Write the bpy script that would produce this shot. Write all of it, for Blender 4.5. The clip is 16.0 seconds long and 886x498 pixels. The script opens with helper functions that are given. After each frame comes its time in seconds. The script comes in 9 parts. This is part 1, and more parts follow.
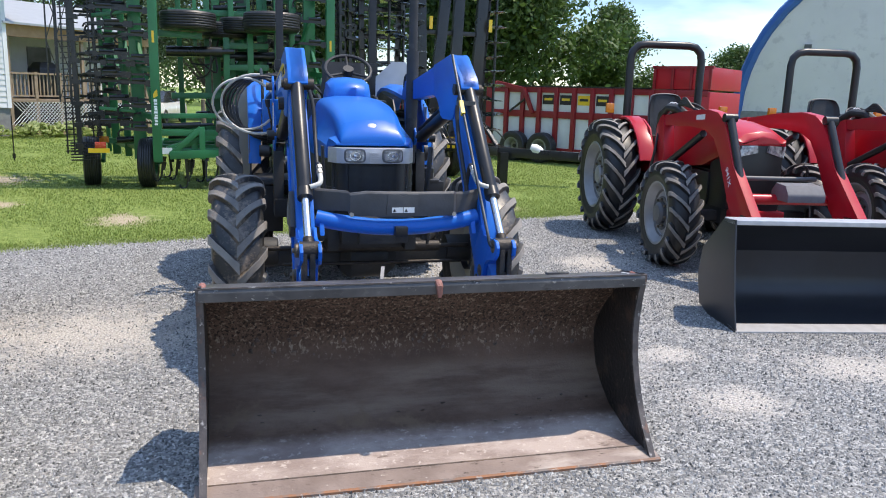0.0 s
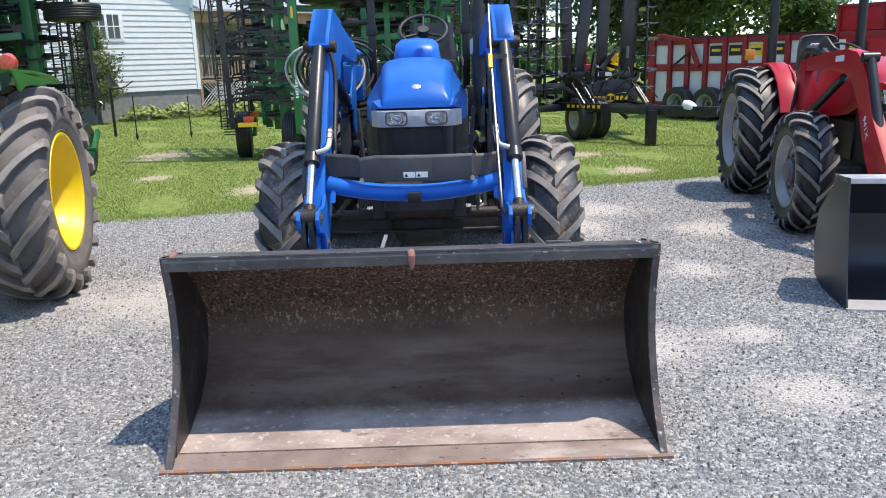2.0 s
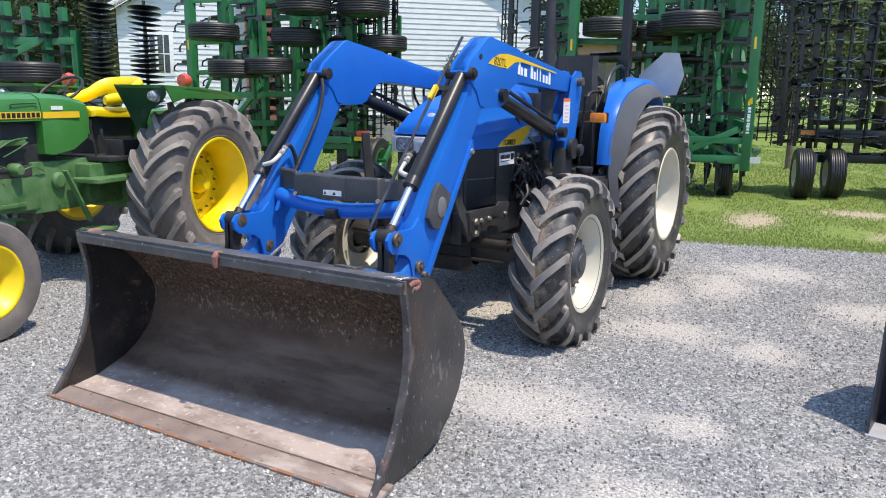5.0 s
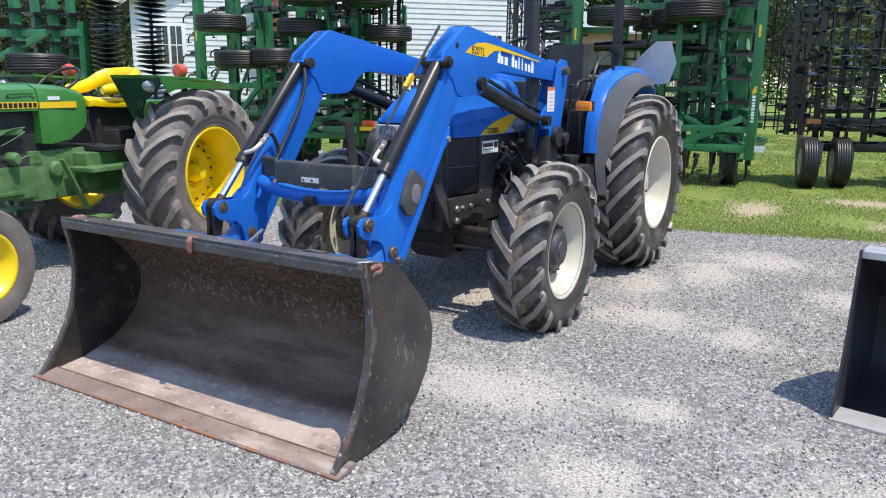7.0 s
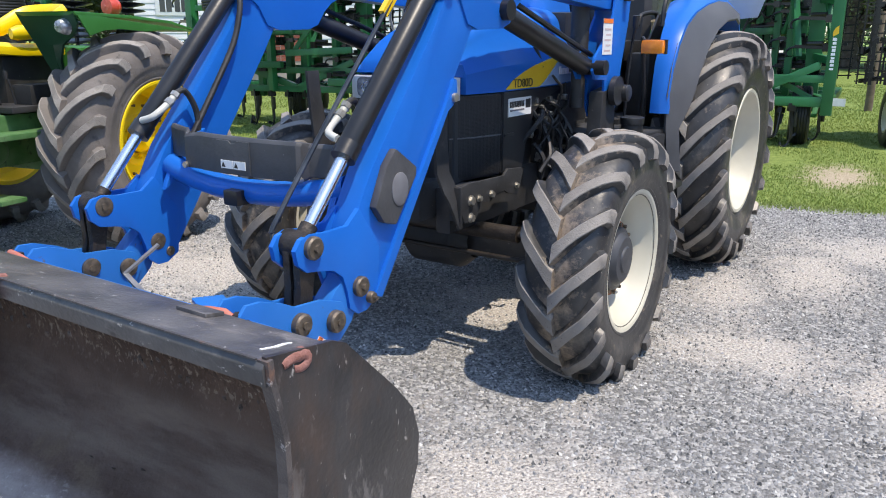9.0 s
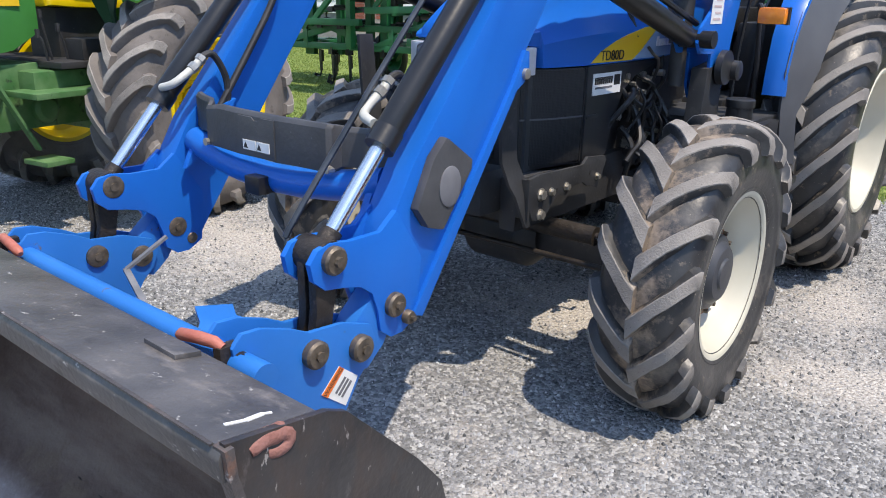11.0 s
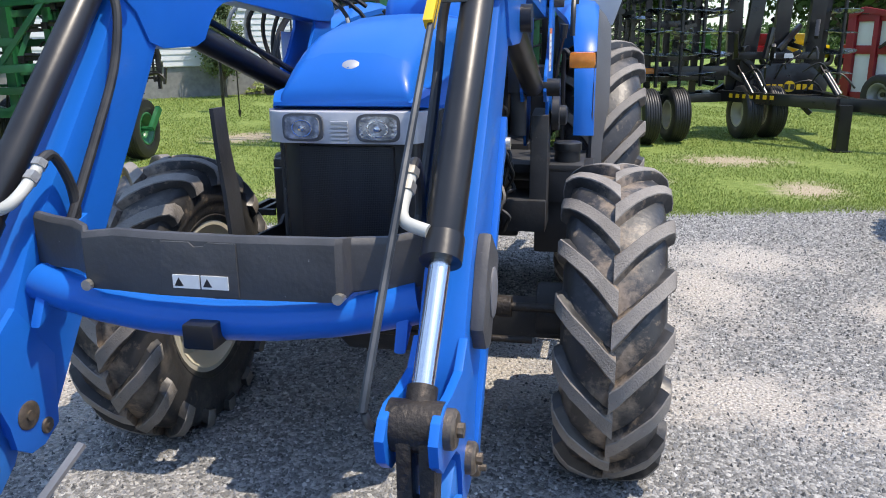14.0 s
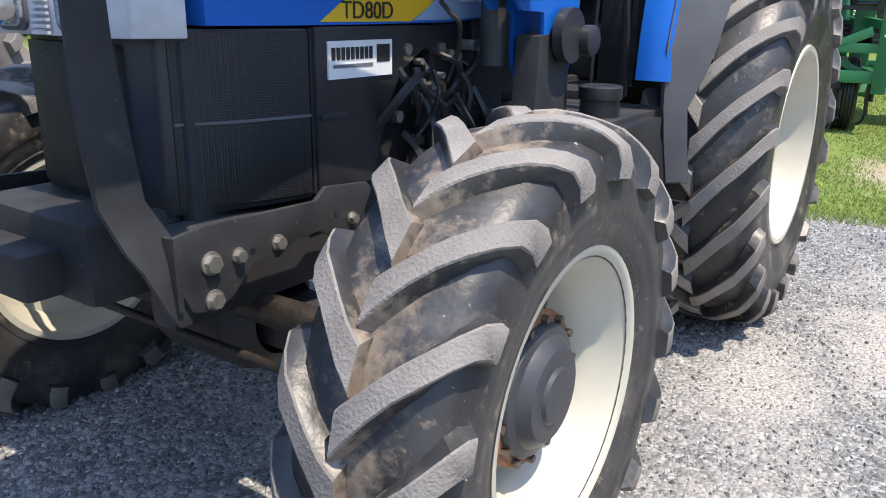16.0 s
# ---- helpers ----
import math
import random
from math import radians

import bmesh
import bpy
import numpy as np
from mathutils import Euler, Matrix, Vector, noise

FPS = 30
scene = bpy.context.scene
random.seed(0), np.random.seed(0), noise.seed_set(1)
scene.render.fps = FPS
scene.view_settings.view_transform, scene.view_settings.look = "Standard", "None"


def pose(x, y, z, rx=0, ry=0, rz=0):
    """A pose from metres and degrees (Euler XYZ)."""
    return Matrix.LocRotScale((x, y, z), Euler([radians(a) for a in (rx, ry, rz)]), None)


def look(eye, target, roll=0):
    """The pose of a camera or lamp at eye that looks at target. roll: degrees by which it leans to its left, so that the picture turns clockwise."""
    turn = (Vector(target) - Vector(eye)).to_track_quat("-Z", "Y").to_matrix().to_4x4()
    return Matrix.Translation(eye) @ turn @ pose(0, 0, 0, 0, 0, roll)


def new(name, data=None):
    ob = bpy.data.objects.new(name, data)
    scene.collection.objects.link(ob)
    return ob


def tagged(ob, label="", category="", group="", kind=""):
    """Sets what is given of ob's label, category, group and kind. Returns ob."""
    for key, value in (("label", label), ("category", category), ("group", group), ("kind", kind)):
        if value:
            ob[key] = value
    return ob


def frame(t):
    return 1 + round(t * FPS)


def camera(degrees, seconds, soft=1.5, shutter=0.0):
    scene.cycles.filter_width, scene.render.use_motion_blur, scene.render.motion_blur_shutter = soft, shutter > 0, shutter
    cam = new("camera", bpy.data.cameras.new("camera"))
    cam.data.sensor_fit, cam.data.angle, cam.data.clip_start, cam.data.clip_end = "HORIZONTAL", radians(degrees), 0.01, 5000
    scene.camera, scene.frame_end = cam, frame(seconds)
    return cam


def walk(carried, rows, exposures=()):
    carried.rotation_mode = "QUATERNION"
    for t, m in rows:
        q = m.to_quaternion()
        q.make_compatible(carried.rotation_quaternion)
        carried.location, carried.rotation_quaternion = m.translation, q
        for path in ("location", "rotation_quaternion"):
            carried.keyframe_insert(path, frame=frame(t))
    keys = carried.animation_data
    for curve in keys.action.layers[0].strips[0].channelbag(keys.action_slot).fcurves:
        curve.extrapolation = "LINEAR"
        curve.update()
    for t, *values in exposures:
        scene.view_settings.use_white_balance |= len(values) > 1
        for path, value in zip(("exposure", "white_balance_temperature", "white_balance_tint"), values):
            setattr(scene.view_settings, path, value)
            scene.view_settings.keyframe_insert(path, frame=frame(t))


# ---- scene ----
cam = camera(60.1, 16.0, soft=1.0)
PATH = [
    (0, (-0.012, -0.03, 1.659), (0.59, 1.836, 1.264), 1.8),
    (0.5, (0.212, 0.096, 1.654), (0.702, 1.993, 1.253), 1.1),
    (1, (0.313, 0.119, 1.655), (0.693, 2.036, 1.232), 0.2),
    (1.5, (0.511, 0.133, 1.615), (0.772, 2.064, 1.165), -0.8),
    (2, (0.934, 0.064, 1.609), (1.05, 2.002, 1.127), -1.6),
    (2.5, (1.381, 0.152, 1.584), (1.335, 2.088, 1.083), -2.0),
    (3, (1.879, 0.226, 1.595), (1.647, 2.148, 1.091), -1.7),
    (3.5, (2.315, 0.329, 1.614), (1.886, 2.22, 1.125), -0.8),
    (4, (2.736, 0.498, 1.588), (2.103, 2.34, 1.135), 0.2),
    (4.5, (3.154, 0.569, 1.584), (2.352, 2.352, 1.164), 0.8),
    (4.7, (3.299, 0.541, 1.577), (2.439, 2.301, 1.178), 0.7),
    (6.8, (3.81, 0.452, 1.605), (2.869, 2.17, 1.201), 0.9),
    (7, (3.722, 0.548, 1.572), (2.793, 2.269, 1.151), 0.6),
    (7.5, (3.502, 0.874, 1.521), (2.609, 2.602, 1.058), 0.0),
    (8, (3.374, 1.3, 1.495), (2.496, 3.027, 0.998), -0.3),
    (8.5, (3.16, 1.667, 1.474), (2.25, 3.37, 0.954), -0.3),
    (8.7, (3.085, 1.817, 1.482), (2.15, 3.505, 0.955), -0.2),
    (10.8, (2.907, 2.477, 1.477), (1.766, 3.995, 0.852), 1.4),
    (11, (2.819, 2.474, 1.483), (1.693, 4.001, 0.849), 1.4),
    (11.5, (2.479, 2.441, 1.504), (1.442, 4.028, 0.868), 1.0),
    (12, (2.173, 2.5, 1.519), (1.303, 4.192, 0.902), 0.5),
    (12.5, (1.893, 2.489, 1.521), (1.257, 4.298, 0.952), -0.0),
    (13, (1.687, 2.424, 1.545), (1.277, 4.308, 1.012), -0.5),
    (13.5, (1.669, 2.429, 1.545), (1.377, 4.339, 1.026), -0.9),
    (14, (1.761, 2.531, 1.517), (1.469, 4.439, 0.99), -0.6),
    (14.4, (2.016, 2.721, 1.443), (1.637, 4.606, 0.893), 0.7),
    (14.5, (2.07, 2.82, 1.42), (1.659, 4.698, 0.867), 0.5),
    (15, (2.297, 3.187, 1.332), (1.698, 5.008, 0.761), 1.1),
    (15.5, (2.443, 3.603, 1.294), (1.648, 5.34, 0.701), 1.5),
    (16, (2.601, 3.931, 1.269), (1.607, 5.559, 0.667), 0.9),
]
walk(cam, [(t, look(eye, target, roll)) for t, eye, target, roll in PATH], [(t, stops + 0.06, 7200, 12) for t, stops in ((0, 1.16), (1.5, 1.22), (3, 1.19), (11, 1.13), (13, 1.18), (15, 1.14), (15.5, 1.24), (16, 1.40))])

# ---- world and sun ----
SUN_TO = Vector((0.375, -0.07, 0.925)).normalized()
world = bpy.data.worlds.new("sky")
scene.world = world
world.use_nodes = True
wn, wl = world.node_tree.nodes, world.node_tree.links
sky = wn.new("ShaderNodeTexSky")
sky.sky_type, sky.sun_disc = "NISHITA", False
sky.sun_elevation, sky.sun_rotation = math.asin(SUN_TO.z), math.atan2(SUN_TO.x, SUN_TO.y)
sky.air_density, sky.dust_density, sky.ozone_density, sky.altitude = 1.0, 0.15, 1.6, 900
wn["Background"].inputs[1].default_value = 0.15
# clear blue towards the horizon with thin drifting cloud
way = wn.new("ShaderNodeTexCoord")
split = wn.new("ShaderNodeSeparateXYZ")
wl.new(way.outputs["Generated"], split.inputs[0])
lift = wn.new("ShaderNodeMapRange")
lift.interpolation_type = "SMOOTHSTEP"
lift.inputs["From Min"].default_value, lift.inputs["From Max"].default_value = 0.28, 0.66
wl.new(split.outputs["Z"], lift.inputs["Value"])
cloud = wn.new("ShaderNodeTexNoise")
cloud.inputs["Scale"].default_value, cloud.inputs["Detail"].default_value = 5.0, 8
drift = wn.new("ShaderNodeMapping")
drift.inputs["Scale"].default_value = (1.0, 1.0, 3.4)
wl.new(way.outputs["Generated"], drift.inputs["Vector"])
wl.new(drift.outputs["Vector"], cloud.inputs["Vector"])
veil = wn.new("ShaderNodeMapRange")
veil.inputs["From Min"].default_value, veil.inputs["From Max"].default_value = 0.46, 0.70
wl.new(cloud.outputs["Fac"], veil.inputs["Value"])
hazy = wn.new("ShaderNodeMix")
hazy.data_type = "RGBA"
hazy.inputs["A"].default_value, hazy.inputs["B"].default_value = (0.41, 0.475, 0.58, 1), (0.80, 0.80, 0.80, 1)
wl.new(veil.outputs["Result"], hazy.inputs["Factor"])
tone = wn.new("ShaderNodeMix")
tone.data_type = "RGBA"
# unseen sky overhead and its cloud, brightened to fill the shadows
overhead = wn.new("ShaderNodeMix")
overhead.data_type = "RGBA"
overhead.inputs["A"].default_value, overhead.inputs["B"].default_value = (1.1, 1.08, 1.05, 1), (2.6, 2.4, 2.2, 1)
wl.new(veil.outputs["Result"], overhead.inputs["Factor"])
wl.new(overhead.outputs["Result"], tone.inputs["B"])
wl.new(lift.outputs["Result"], tone.inputs["Factor"])
wl.new(hazy.outputs["Result"], tone.inputs["A"])
air = wn.new("ShaderNodeMix")
air.data_type, air.blend_type = "RGBA", "MULTIPLY"
air.inputs["Factor"].default_value = 1.0
wl.new(sky.outputs[0], air.inputs["A"])
wl.new(tone.outputs["Result"], air.inputs["B"])
wl.new(air.outputs["Result"], wn["Background"].inputs[0])
sun = new("sun", bpy.data.lights.new("sun", "SUN"))
sun.data.energy, sun.data.angle, sun.data.color = 2.25, radians(0.53), (1.0, 0.94, 0.86)
sun.matrix_world = look(SUN_TO * 60, (0, 0, 0))


# ---- building kit ----
ORG = [Vector((0, 0, 0))]


def flowing(pts, steps=4):
    """A smooth line through the points, for hoses and bent rods."""
    out = []
    for k in range(len(pts) - 1):
        a, b, c, d = pts[max(k - 1, 0)], pts[k], pts[k + 1], pts[min(k + 2, len(pts) - 1)]
        for j in range(steps):
            t = j / steps
            out.append(0.5 * (2 * b + (c - a) * t + (2 * a - 5 * b + 4 * c - d) * t * t + (3 * b - a - 3 * c + d) * t ** 3))
    return out + [pts[-1]]


class Shape:
    """Collects vertices and faces of one mesh."""

    def __init__(self):
        self.v, self.f = [], []

    def add(self, verts, faces):
        n = len(self.v)
        self.v += [tuple(p) for p in verts]
        self.f += [tuple(i + n for i in q) for q in faces]
        return self

    def box(self, c, d, m=None):
        x, y, z = (k / 2 for k in d)
        vs = [Vector((i, j, k)) for i in (-x, x) for j in (-y, y) for k in (-z, z)]
        if m is not None:
            vs = [m @ p for p in vs]
        return self.add([p + Vector(c) for p in vs], [(0, 1, 3, 2), (4, 6, 7, 5), (0, 4, 5, 1), (2, 3, 7, 6), (0, 2, 6, 4), (1, 5, 7, 3)])

    def span(self, a, b):
        return self.box([(p + q) / 2 for p, q in zip(a, b)], [abs(q - p) for p, q in zip(a, b)])

    def beam(self, a, b, w, h, up=(0, 0, 1)):
        """A bar of width w (level) and height h from a to b."""
        a, b = Vector(a), Vector(b)
        d = (b - a).normalized()
        side = d.cross(Vector(up))
        side = side.normalized() if side.length > 1e-4 else Vector((1, 0, 0))
        top = side.cross(d).normalized()
        vs = [p + side * i * w / 2 + top * j * h / 2 for p in (a, b) for i, j in ((-1, -1), (1, -1), (1, 1), (-1, 1))]
        return self.add(vs, [(3, 2, 1, 0), (4, 5, 6, 7), (0, 1, 5, 4), (1, 2, 6, 5), (2, 3, 7, 6), (3, 0, 4, 7)])

    def tube(self, a, b, r, r2=None, n=14):
        return self.pipe([a, b], [r, r if r2 is None else r2], n)

    def pipe(self, pts, r, n=8, caps=True):
        pts = [Vector(p) for p in pts]
        if not isinstance(r, (list, tuple)) and r < 0.03 and 3 <= len(pts) <= 10:
            pts = flowing(pts)
        rs = r if isinstance(r, (list, tuple)) else [r] * len(pts)
        rings, prev = [], None
        for i, p in enumerate(pts):
            d = (pts[min(i + 1, len(pts) - 1)] - pts[max(i - 1, 0)]).normalized()
            if prev is None:
                side = d.orthogonal().normalized()
            else:
                side = (prev - d * prev.dot(d)).normalized()
            prev = side
            up = d.cross(side)
            rings.append([p + (side * math.cos(t) + up * math.sin(t)) * rs[i] for t in (2 * math.pi * k / n for k in range(n))])
        vs = [q for ring in rings for q in ring]
        fs = [(i * n + k, i * n + (k + 1) % n, (i + 1) * n + (k + 1) % n, (i + 1) * n + k) for i in range(len(pts) - 1) for k in range(n)]
        if caps:
            fs += [tuple(reversed(range(n))), tuple(range((len(pts) - 1) * n, len(pts) * n))]
        return self.add(vs, fs)

    def plate(self, prof, a, b, axis="x"):
        """A polygon of (u, v) pushed from a to b along an axis: x takes (y, z), y takes (x, z), z takes (x, y)."""
        put = {"x": lambda k, u, v: (k, u, v), "y": lambda k, u, v: (u, k, v), "z": lambda k, u, v: (u, v, k)}[axis]
        n = len(prof)
        vs = [put(a, *p) for p in prof] + [put(b, *p) for p in prof]
        return self.add(vs, [tuple(range(n)), tuple(reversed(range(n, 2 * n)))] + [(i, i + n, (i + 1) % n + n, (i + 1) % n) for i in range(n)])

    def lathe(self, prof, n=40, c=(0, 0, 0), axis="x", close=False):
        """Turns (w, r) pairs about an axis through c."""
        put = {"x": lambda w, p, q: (w, p, q), "y": lambda w, p, q: (p, w, q), "z": lambda w, p, q: (p, q, w)}[axis]
        c, m = Vector(c), len(prof)
        vs = [Vector(put(w, r * math.cos(t), r * math.sin(t))) + c for t in (2 * math.pi * k / n for k in range(n)) for w, r in prof]
        last = m if close else m - 1
        fs = [(k * m + i, k * m + (i + 1) % m, ((k + 1) % n) * m + (i + 1) % m, ((k + 1) % n) * m + i) for k in range(n) for i in range(last)]
        return self.add(vs, fs)

    def loft(self, rings, caps=True):
        """Skins closed rings of equal length."""
        n = len(rings[0])
        vs = [p for ring in rings for p in ring]
        fs = [(i * n + k, i * n + (k + 1) % n, (i + 1) * n + (k + 1) % n, (i + 1) * n + k) for i in range(len(rings) - 1) for k in range(n)]
        if caps:
            fs += [tuple(reversed(range(n))), tuple(range((len(rings) - 1) * n, len(rings) * n))]
        return self.add(vs, fs)

    def moved(self, m):
        self.v = [tuple(m @ Vector(p)) for p in self.v]
        return self

    def both(self):
        """Adds its own mirror image across x = 0."""
        n = len(self.v)
        self.v += [(-x, y, z) for x, y, z in self.v]
        self.f += [tuple(i + n for i in reversed(q)) for q in self.f]
        return self


def mesh_of(name, shape, bevel=0.0, smooth=35):
    me = bpy.data.meshes.new(name)
    me.from_pydata([tuple(Vector(p) + ORG[0]) for p in shape.v], [], shape.f)
    bm = bmesh.new()
    bm.from_mesh(me)
    bmesh.ops.recalc_face_normals(bm, faces=bm.faces)
    if bevel:
        edges = [e for e in bm.edges if len(e.link_faces) == 2 and e.calc_face_angle(0) > 0.5]
        bmesh.ops.bevel(bm, geom=edges, offset=bevel, segments=2, profile=0.7, affect="EDGES", clamp_overlap=True)
    bm.to_mesh(me)
    bm.free()
    if smooth:
        me.shade_smooth()
        me.set_sharp_from_angle(angle=radians(smooth))
    return me


def thing(name, label, category, m=None, group="", kind=""):
    ob = new(name)
    ob.empty_display_size = 0.2
    if m is not None:
        ob.matrix_basis = m
    return tagged(ob, label, category, group, kind)


def part(name, shape, mat, parent=None, label="", bevel=0.0, smooth=35):
    ob = new(name, mesh_of(name, shape, bevel, smooth))
    ob.data.materials.append(mat)
    ob.parent = parent
    return tagged(ob, label)


def piece(name, me, parent, m):
    """Another object on a shared mesh."""
    ob = new(name, me)
    ob.parent, ob.matrix_basis = parent, m
    return ob


def writing(name, text, size, mat, parent, m, thick=0.001):
    cu = bpy.data.curves.new(name, "FONT")
    cu.body, cu.size, cu.extrude, cu.align_x, cu.align_y = text, size, thick, "CENTER", "CENTER"
    tmp = bpy.data.objects.new(name, cu)
    me = bpy.data.meshes.new_from_object(tmp)
    bpy.data.objects.remove(tmp)
    me.materials.clear()
    me.materials.append(mat)
    return piece(name, me, parent, Matrix.Translation(ORG[0]) @ m)


# ---- materials ----
def material(name, c1, c2=None, scale=8.0, rough=0.5, metal=0.0, bump=0.0, bscale=60.0, rvar=0.1, spots=None, coat=0.0, spec=0.5, obj_var=0.0, detail=6.0, stretch=None):
    """Two tones by noise, optional layers of spots (colour, scale, threshold, softness), fine relief."""
    mat = bpy.data.materials.new(name)
    mat.use_nodes = True
    nt = mat.node_tree
    n, l = nt.nodes, nt.links
    b = n["Principled BSDF"]
    tc = n.new("ShaderNodeTexCoord")
    src = tc.outputs["Object"]
    c2 = c2 or tuple(k * 0.8 for k in c1)
    nz = n.new("ShaderNodeTexNoise")
    nz.inputs["Scale"].default_value, nz.inputs["Detail"].default_value = scale, detail
    l.new(src, nz.inputs["Vector"])
    ramp = n.new("ShaderNodeValToRGB")
    ramp.color_ramp.elements[0].position, ramp.color_ramp.elements[1].position = 0.35, 0.68
    ramp.color_ramp.elements[0].color, ramp.color_ramp.elements[1].color = (*c1, 1), (*c2, 1)
    l.new(nz.outputs["Fac"], ramp.inputs["Fac"])
    col = ramp.outputs["Color"]
    for k, (c, sc, th, soft) in enumerate(spots or ()):
        s = n.new("ShaderNodeTexNoise")
        s.inputs["Scale"].default_value, s.inputs["Detail"].default_value, s.inputs["Roughness"].default_value = sc, 8, 0.65
        mp = n.new("ShaderNodeMapping")
        mp.inputs["Location"].default_value = (3.7 * k + 1.3, 1.1 * k, 5.9)
        mp.inputs["Scale"].default_value = stretch or (1, 1, 1)
        l.new(src, mp.inputs["Vector"])
        l.new(mp.outputs["Vector"], s.inputs["Vector"])
        mr = n.new("ShaderNodeMapRange")
        mr.inputs["From Min"].default_value, mr.inputs["From Max"].default_value = th, th + soft
        l.new(s.outputs["Fac"], mr.inputs["Value"])
        mx = n.new("ShaderNodeMix")
        mx.data_type = "RGBA"
        l.new(mr.outputs["Result"], mx.inputs["Factor"])
        l.new(col, mx.inputs["A"])
        mx.inputs["B"].default_value = (*c, 1)
        col = mx.outputs["Result"]
    if obj_var:
        oi = n.new("ShaderNodeObjectInfo")
        mr = n.new("ShaderNodeMapRange")
        mr.inputs["To Min"].default_value, mr.inputs["To Max"].default_value = 1 - obj_var, 1 + obj_var
        l.new(oi.outputs["Random"], mr.inputs["Value"])
        mx = n.new("ShaderNodeVectorMath")
        mx.operation = "SCALE"
        l.new(col, mx.inputs[0])
        l.new(mr.outputs["Result"], mx.inputs["Scale"])
        col = mx.outputs["Vector"]
    l.new(col, b.inputs["Base Color"])
    rr = n.new("ShaderNodeMapRange")
    rr.inputs["To Min"].default_value, rr.inputs["To Max"].default_value = max(0.02, rough - rvar), min(1, rough + rvar)
    l.new(nz.outputs["Fac"], rr.inputs["Value"])
    l.new(rr.outputs["Result"], b.inputs["Roughness"])
    b.inputs["Metallic"].default_value = metal
    b.inputs["Coat Weight"].default_value = coat
    b.inputs["Coat Roughness"].default_value = 0.08
    b.inputs["Specular IOR Level"].default_value = spec
    if bump:
        bn = n.new("ShaderNodeTexNoise")
        bn.inputs["Scale"].default_value, bn.inputs["Detail"].default_value = bscale, 5
        l.new(src, bn.inputs["Vector"])
        bp = n.new("ShaderNodeBump")
        bp.inputs["Strength"].default_value, bp.inputs["Distance"].default_value = bump, 0.01
        l.new(bn.outputs["Fac"], bp.inputs["Height"])
        l.new(bp.outputs["Normal"], b.inputs["Normal"])
    return mat


BLUE = material("blue_paint", (0.004, 0.122, 0.50), (0.005, 0.135, 0.535), 3, 0.36, coat=0.10, spec=0.25, rvar=0.06, spots=[((0.10, 0.20, 0.45), 22, 0.70, 0.1), ((0.05, 0.05, 0.05), 60, 0.74, 0.05)], bump=0.02, bscale=25)
BLUE_WORN = material("worn_blue_paint", (0.011, 0.145, 0.48), (0.016, 0.162, 0.52), 6, 0.42, rvar=0.12, spec=0.4, spots=[((0.12, 0.10, 0.09), 14, 0.66, 0.06), ((0.30, 0.16, 0.10), 35, 0.72, 0.04)], bump=0.05, bscale=40)
BLACK = material("black_enamel", (0.012, 0.012, 0.013), (0.02, 0.02, 0.021), 6, 0.36, rvar=0.12, spots=[((0.09, 0.085, 0.08), 40, 0.68, 0.08)], bump=0.04, bscale=50)
BLACK_MATT = material("dusty_black_casting", (0.020, 0.0205, 0.022), (0.040, 0.040, 0.041), 7, 0.6, rvar=0.15, spots=[((0.075, 0.07, 0.065), 10, 0.62, 0.15), ((0.20, 0.185, 0.17), 55, 0.67, 0.05)], bump=0.12, bscale=60)
HUB_GREY = material("slate_hub_paint", (0.035, 0.038, 0.046), (0.055, 0.058, 0.066), 9, 0.45, rvar=0.1, spots=[((0.16, 0.14, 0.12), 30, 0.64, 0.1)], bump=0.08, bscale=60)
PLASTIC = material("black_plastic", (0.017, 0.0175, 0.019), (0.027, 0.0275, 0.030), 9, 0.42, rvar=0.08, spots=[((0.034, 0.033, 0.032), 4, 0.58, 0.2), ((0.10, 0.10, 0.10), 45, 0.72, 0.05)], bump=0.05, bscale=220)
SHIELD = material("grey_rubber_shield", (0.046, 0.047, 0.05), (0.075, 0.075, 0.079), 7, 0.5, rvar=0.12, spots=[((0.05, 0.05, 0.052), 5, 0.6, 0.1), ((0.30, 0.30, 0.30), 55, 0.70, 0.03)], bump=0.12, bscale=70)
GREASY = material("greasy_dark_steel", (0.02, 0.016, 0.013), (0.05, 0.04, 0.032), 15, 0.5, metal=0.3, rvar=0.2, spots=[((0.12, 0.085, 0.06), 30, 0.62, 0.1)], bump=0.35, bscale=90)
CHROME = material("chromed_rod", (0.78, 0.79, 0.8), (0.7, 0.71, 0.72), 5, 0.22, metal=1.0, rvar=0.05)
ZINC = material("zinc_bolt", (0.50, 0.48, 0.43), (0.36, 0.33, 0.28), 60, 0.42, metal=0.8)
PIN = material("steel_pin", (0.10, 0.085, 0.07), (0.2, 0.16, 0.12), 40, 0.5, metal=0.6, bump=0.2, bscale=120)
RUBBER = material("tyre_rubber", (0.028, 0.028, 0.029), (0.055, 0.054, 0.053), 9, 0.42, rvar=0.14, spots=[((0.17, 0.15, 0.13), 5, 0.52, 0.2), ((0.30, 0.235, 0.17), 16, 0.60, 0.12), ((0.42, 0.37, 0.31), 60, 0.67, 0.05)], bump=0.16, bscale=45)
RUBBER_WORN = material("weathered_tyre_rubber", (0.12, 0.107, 0.097), (0.18, 0.16, 0.145), 6, 0.8, rvar=0.1, spots=[((0.035, 0.032, 0.03), 9, 0.60, 0.15)], bump=0.3, bscale=50)
RUBBER_NEW = material("new_tyre_rubber", (0.014, 0.014, 0.015), (0.024, 0.024, 0.025), 9, 0.45, rvar=0.1, spots=[((0.07, 0.065, 0.06), 12, 0.66, 0.12)], bump=0.08, bscale=60)
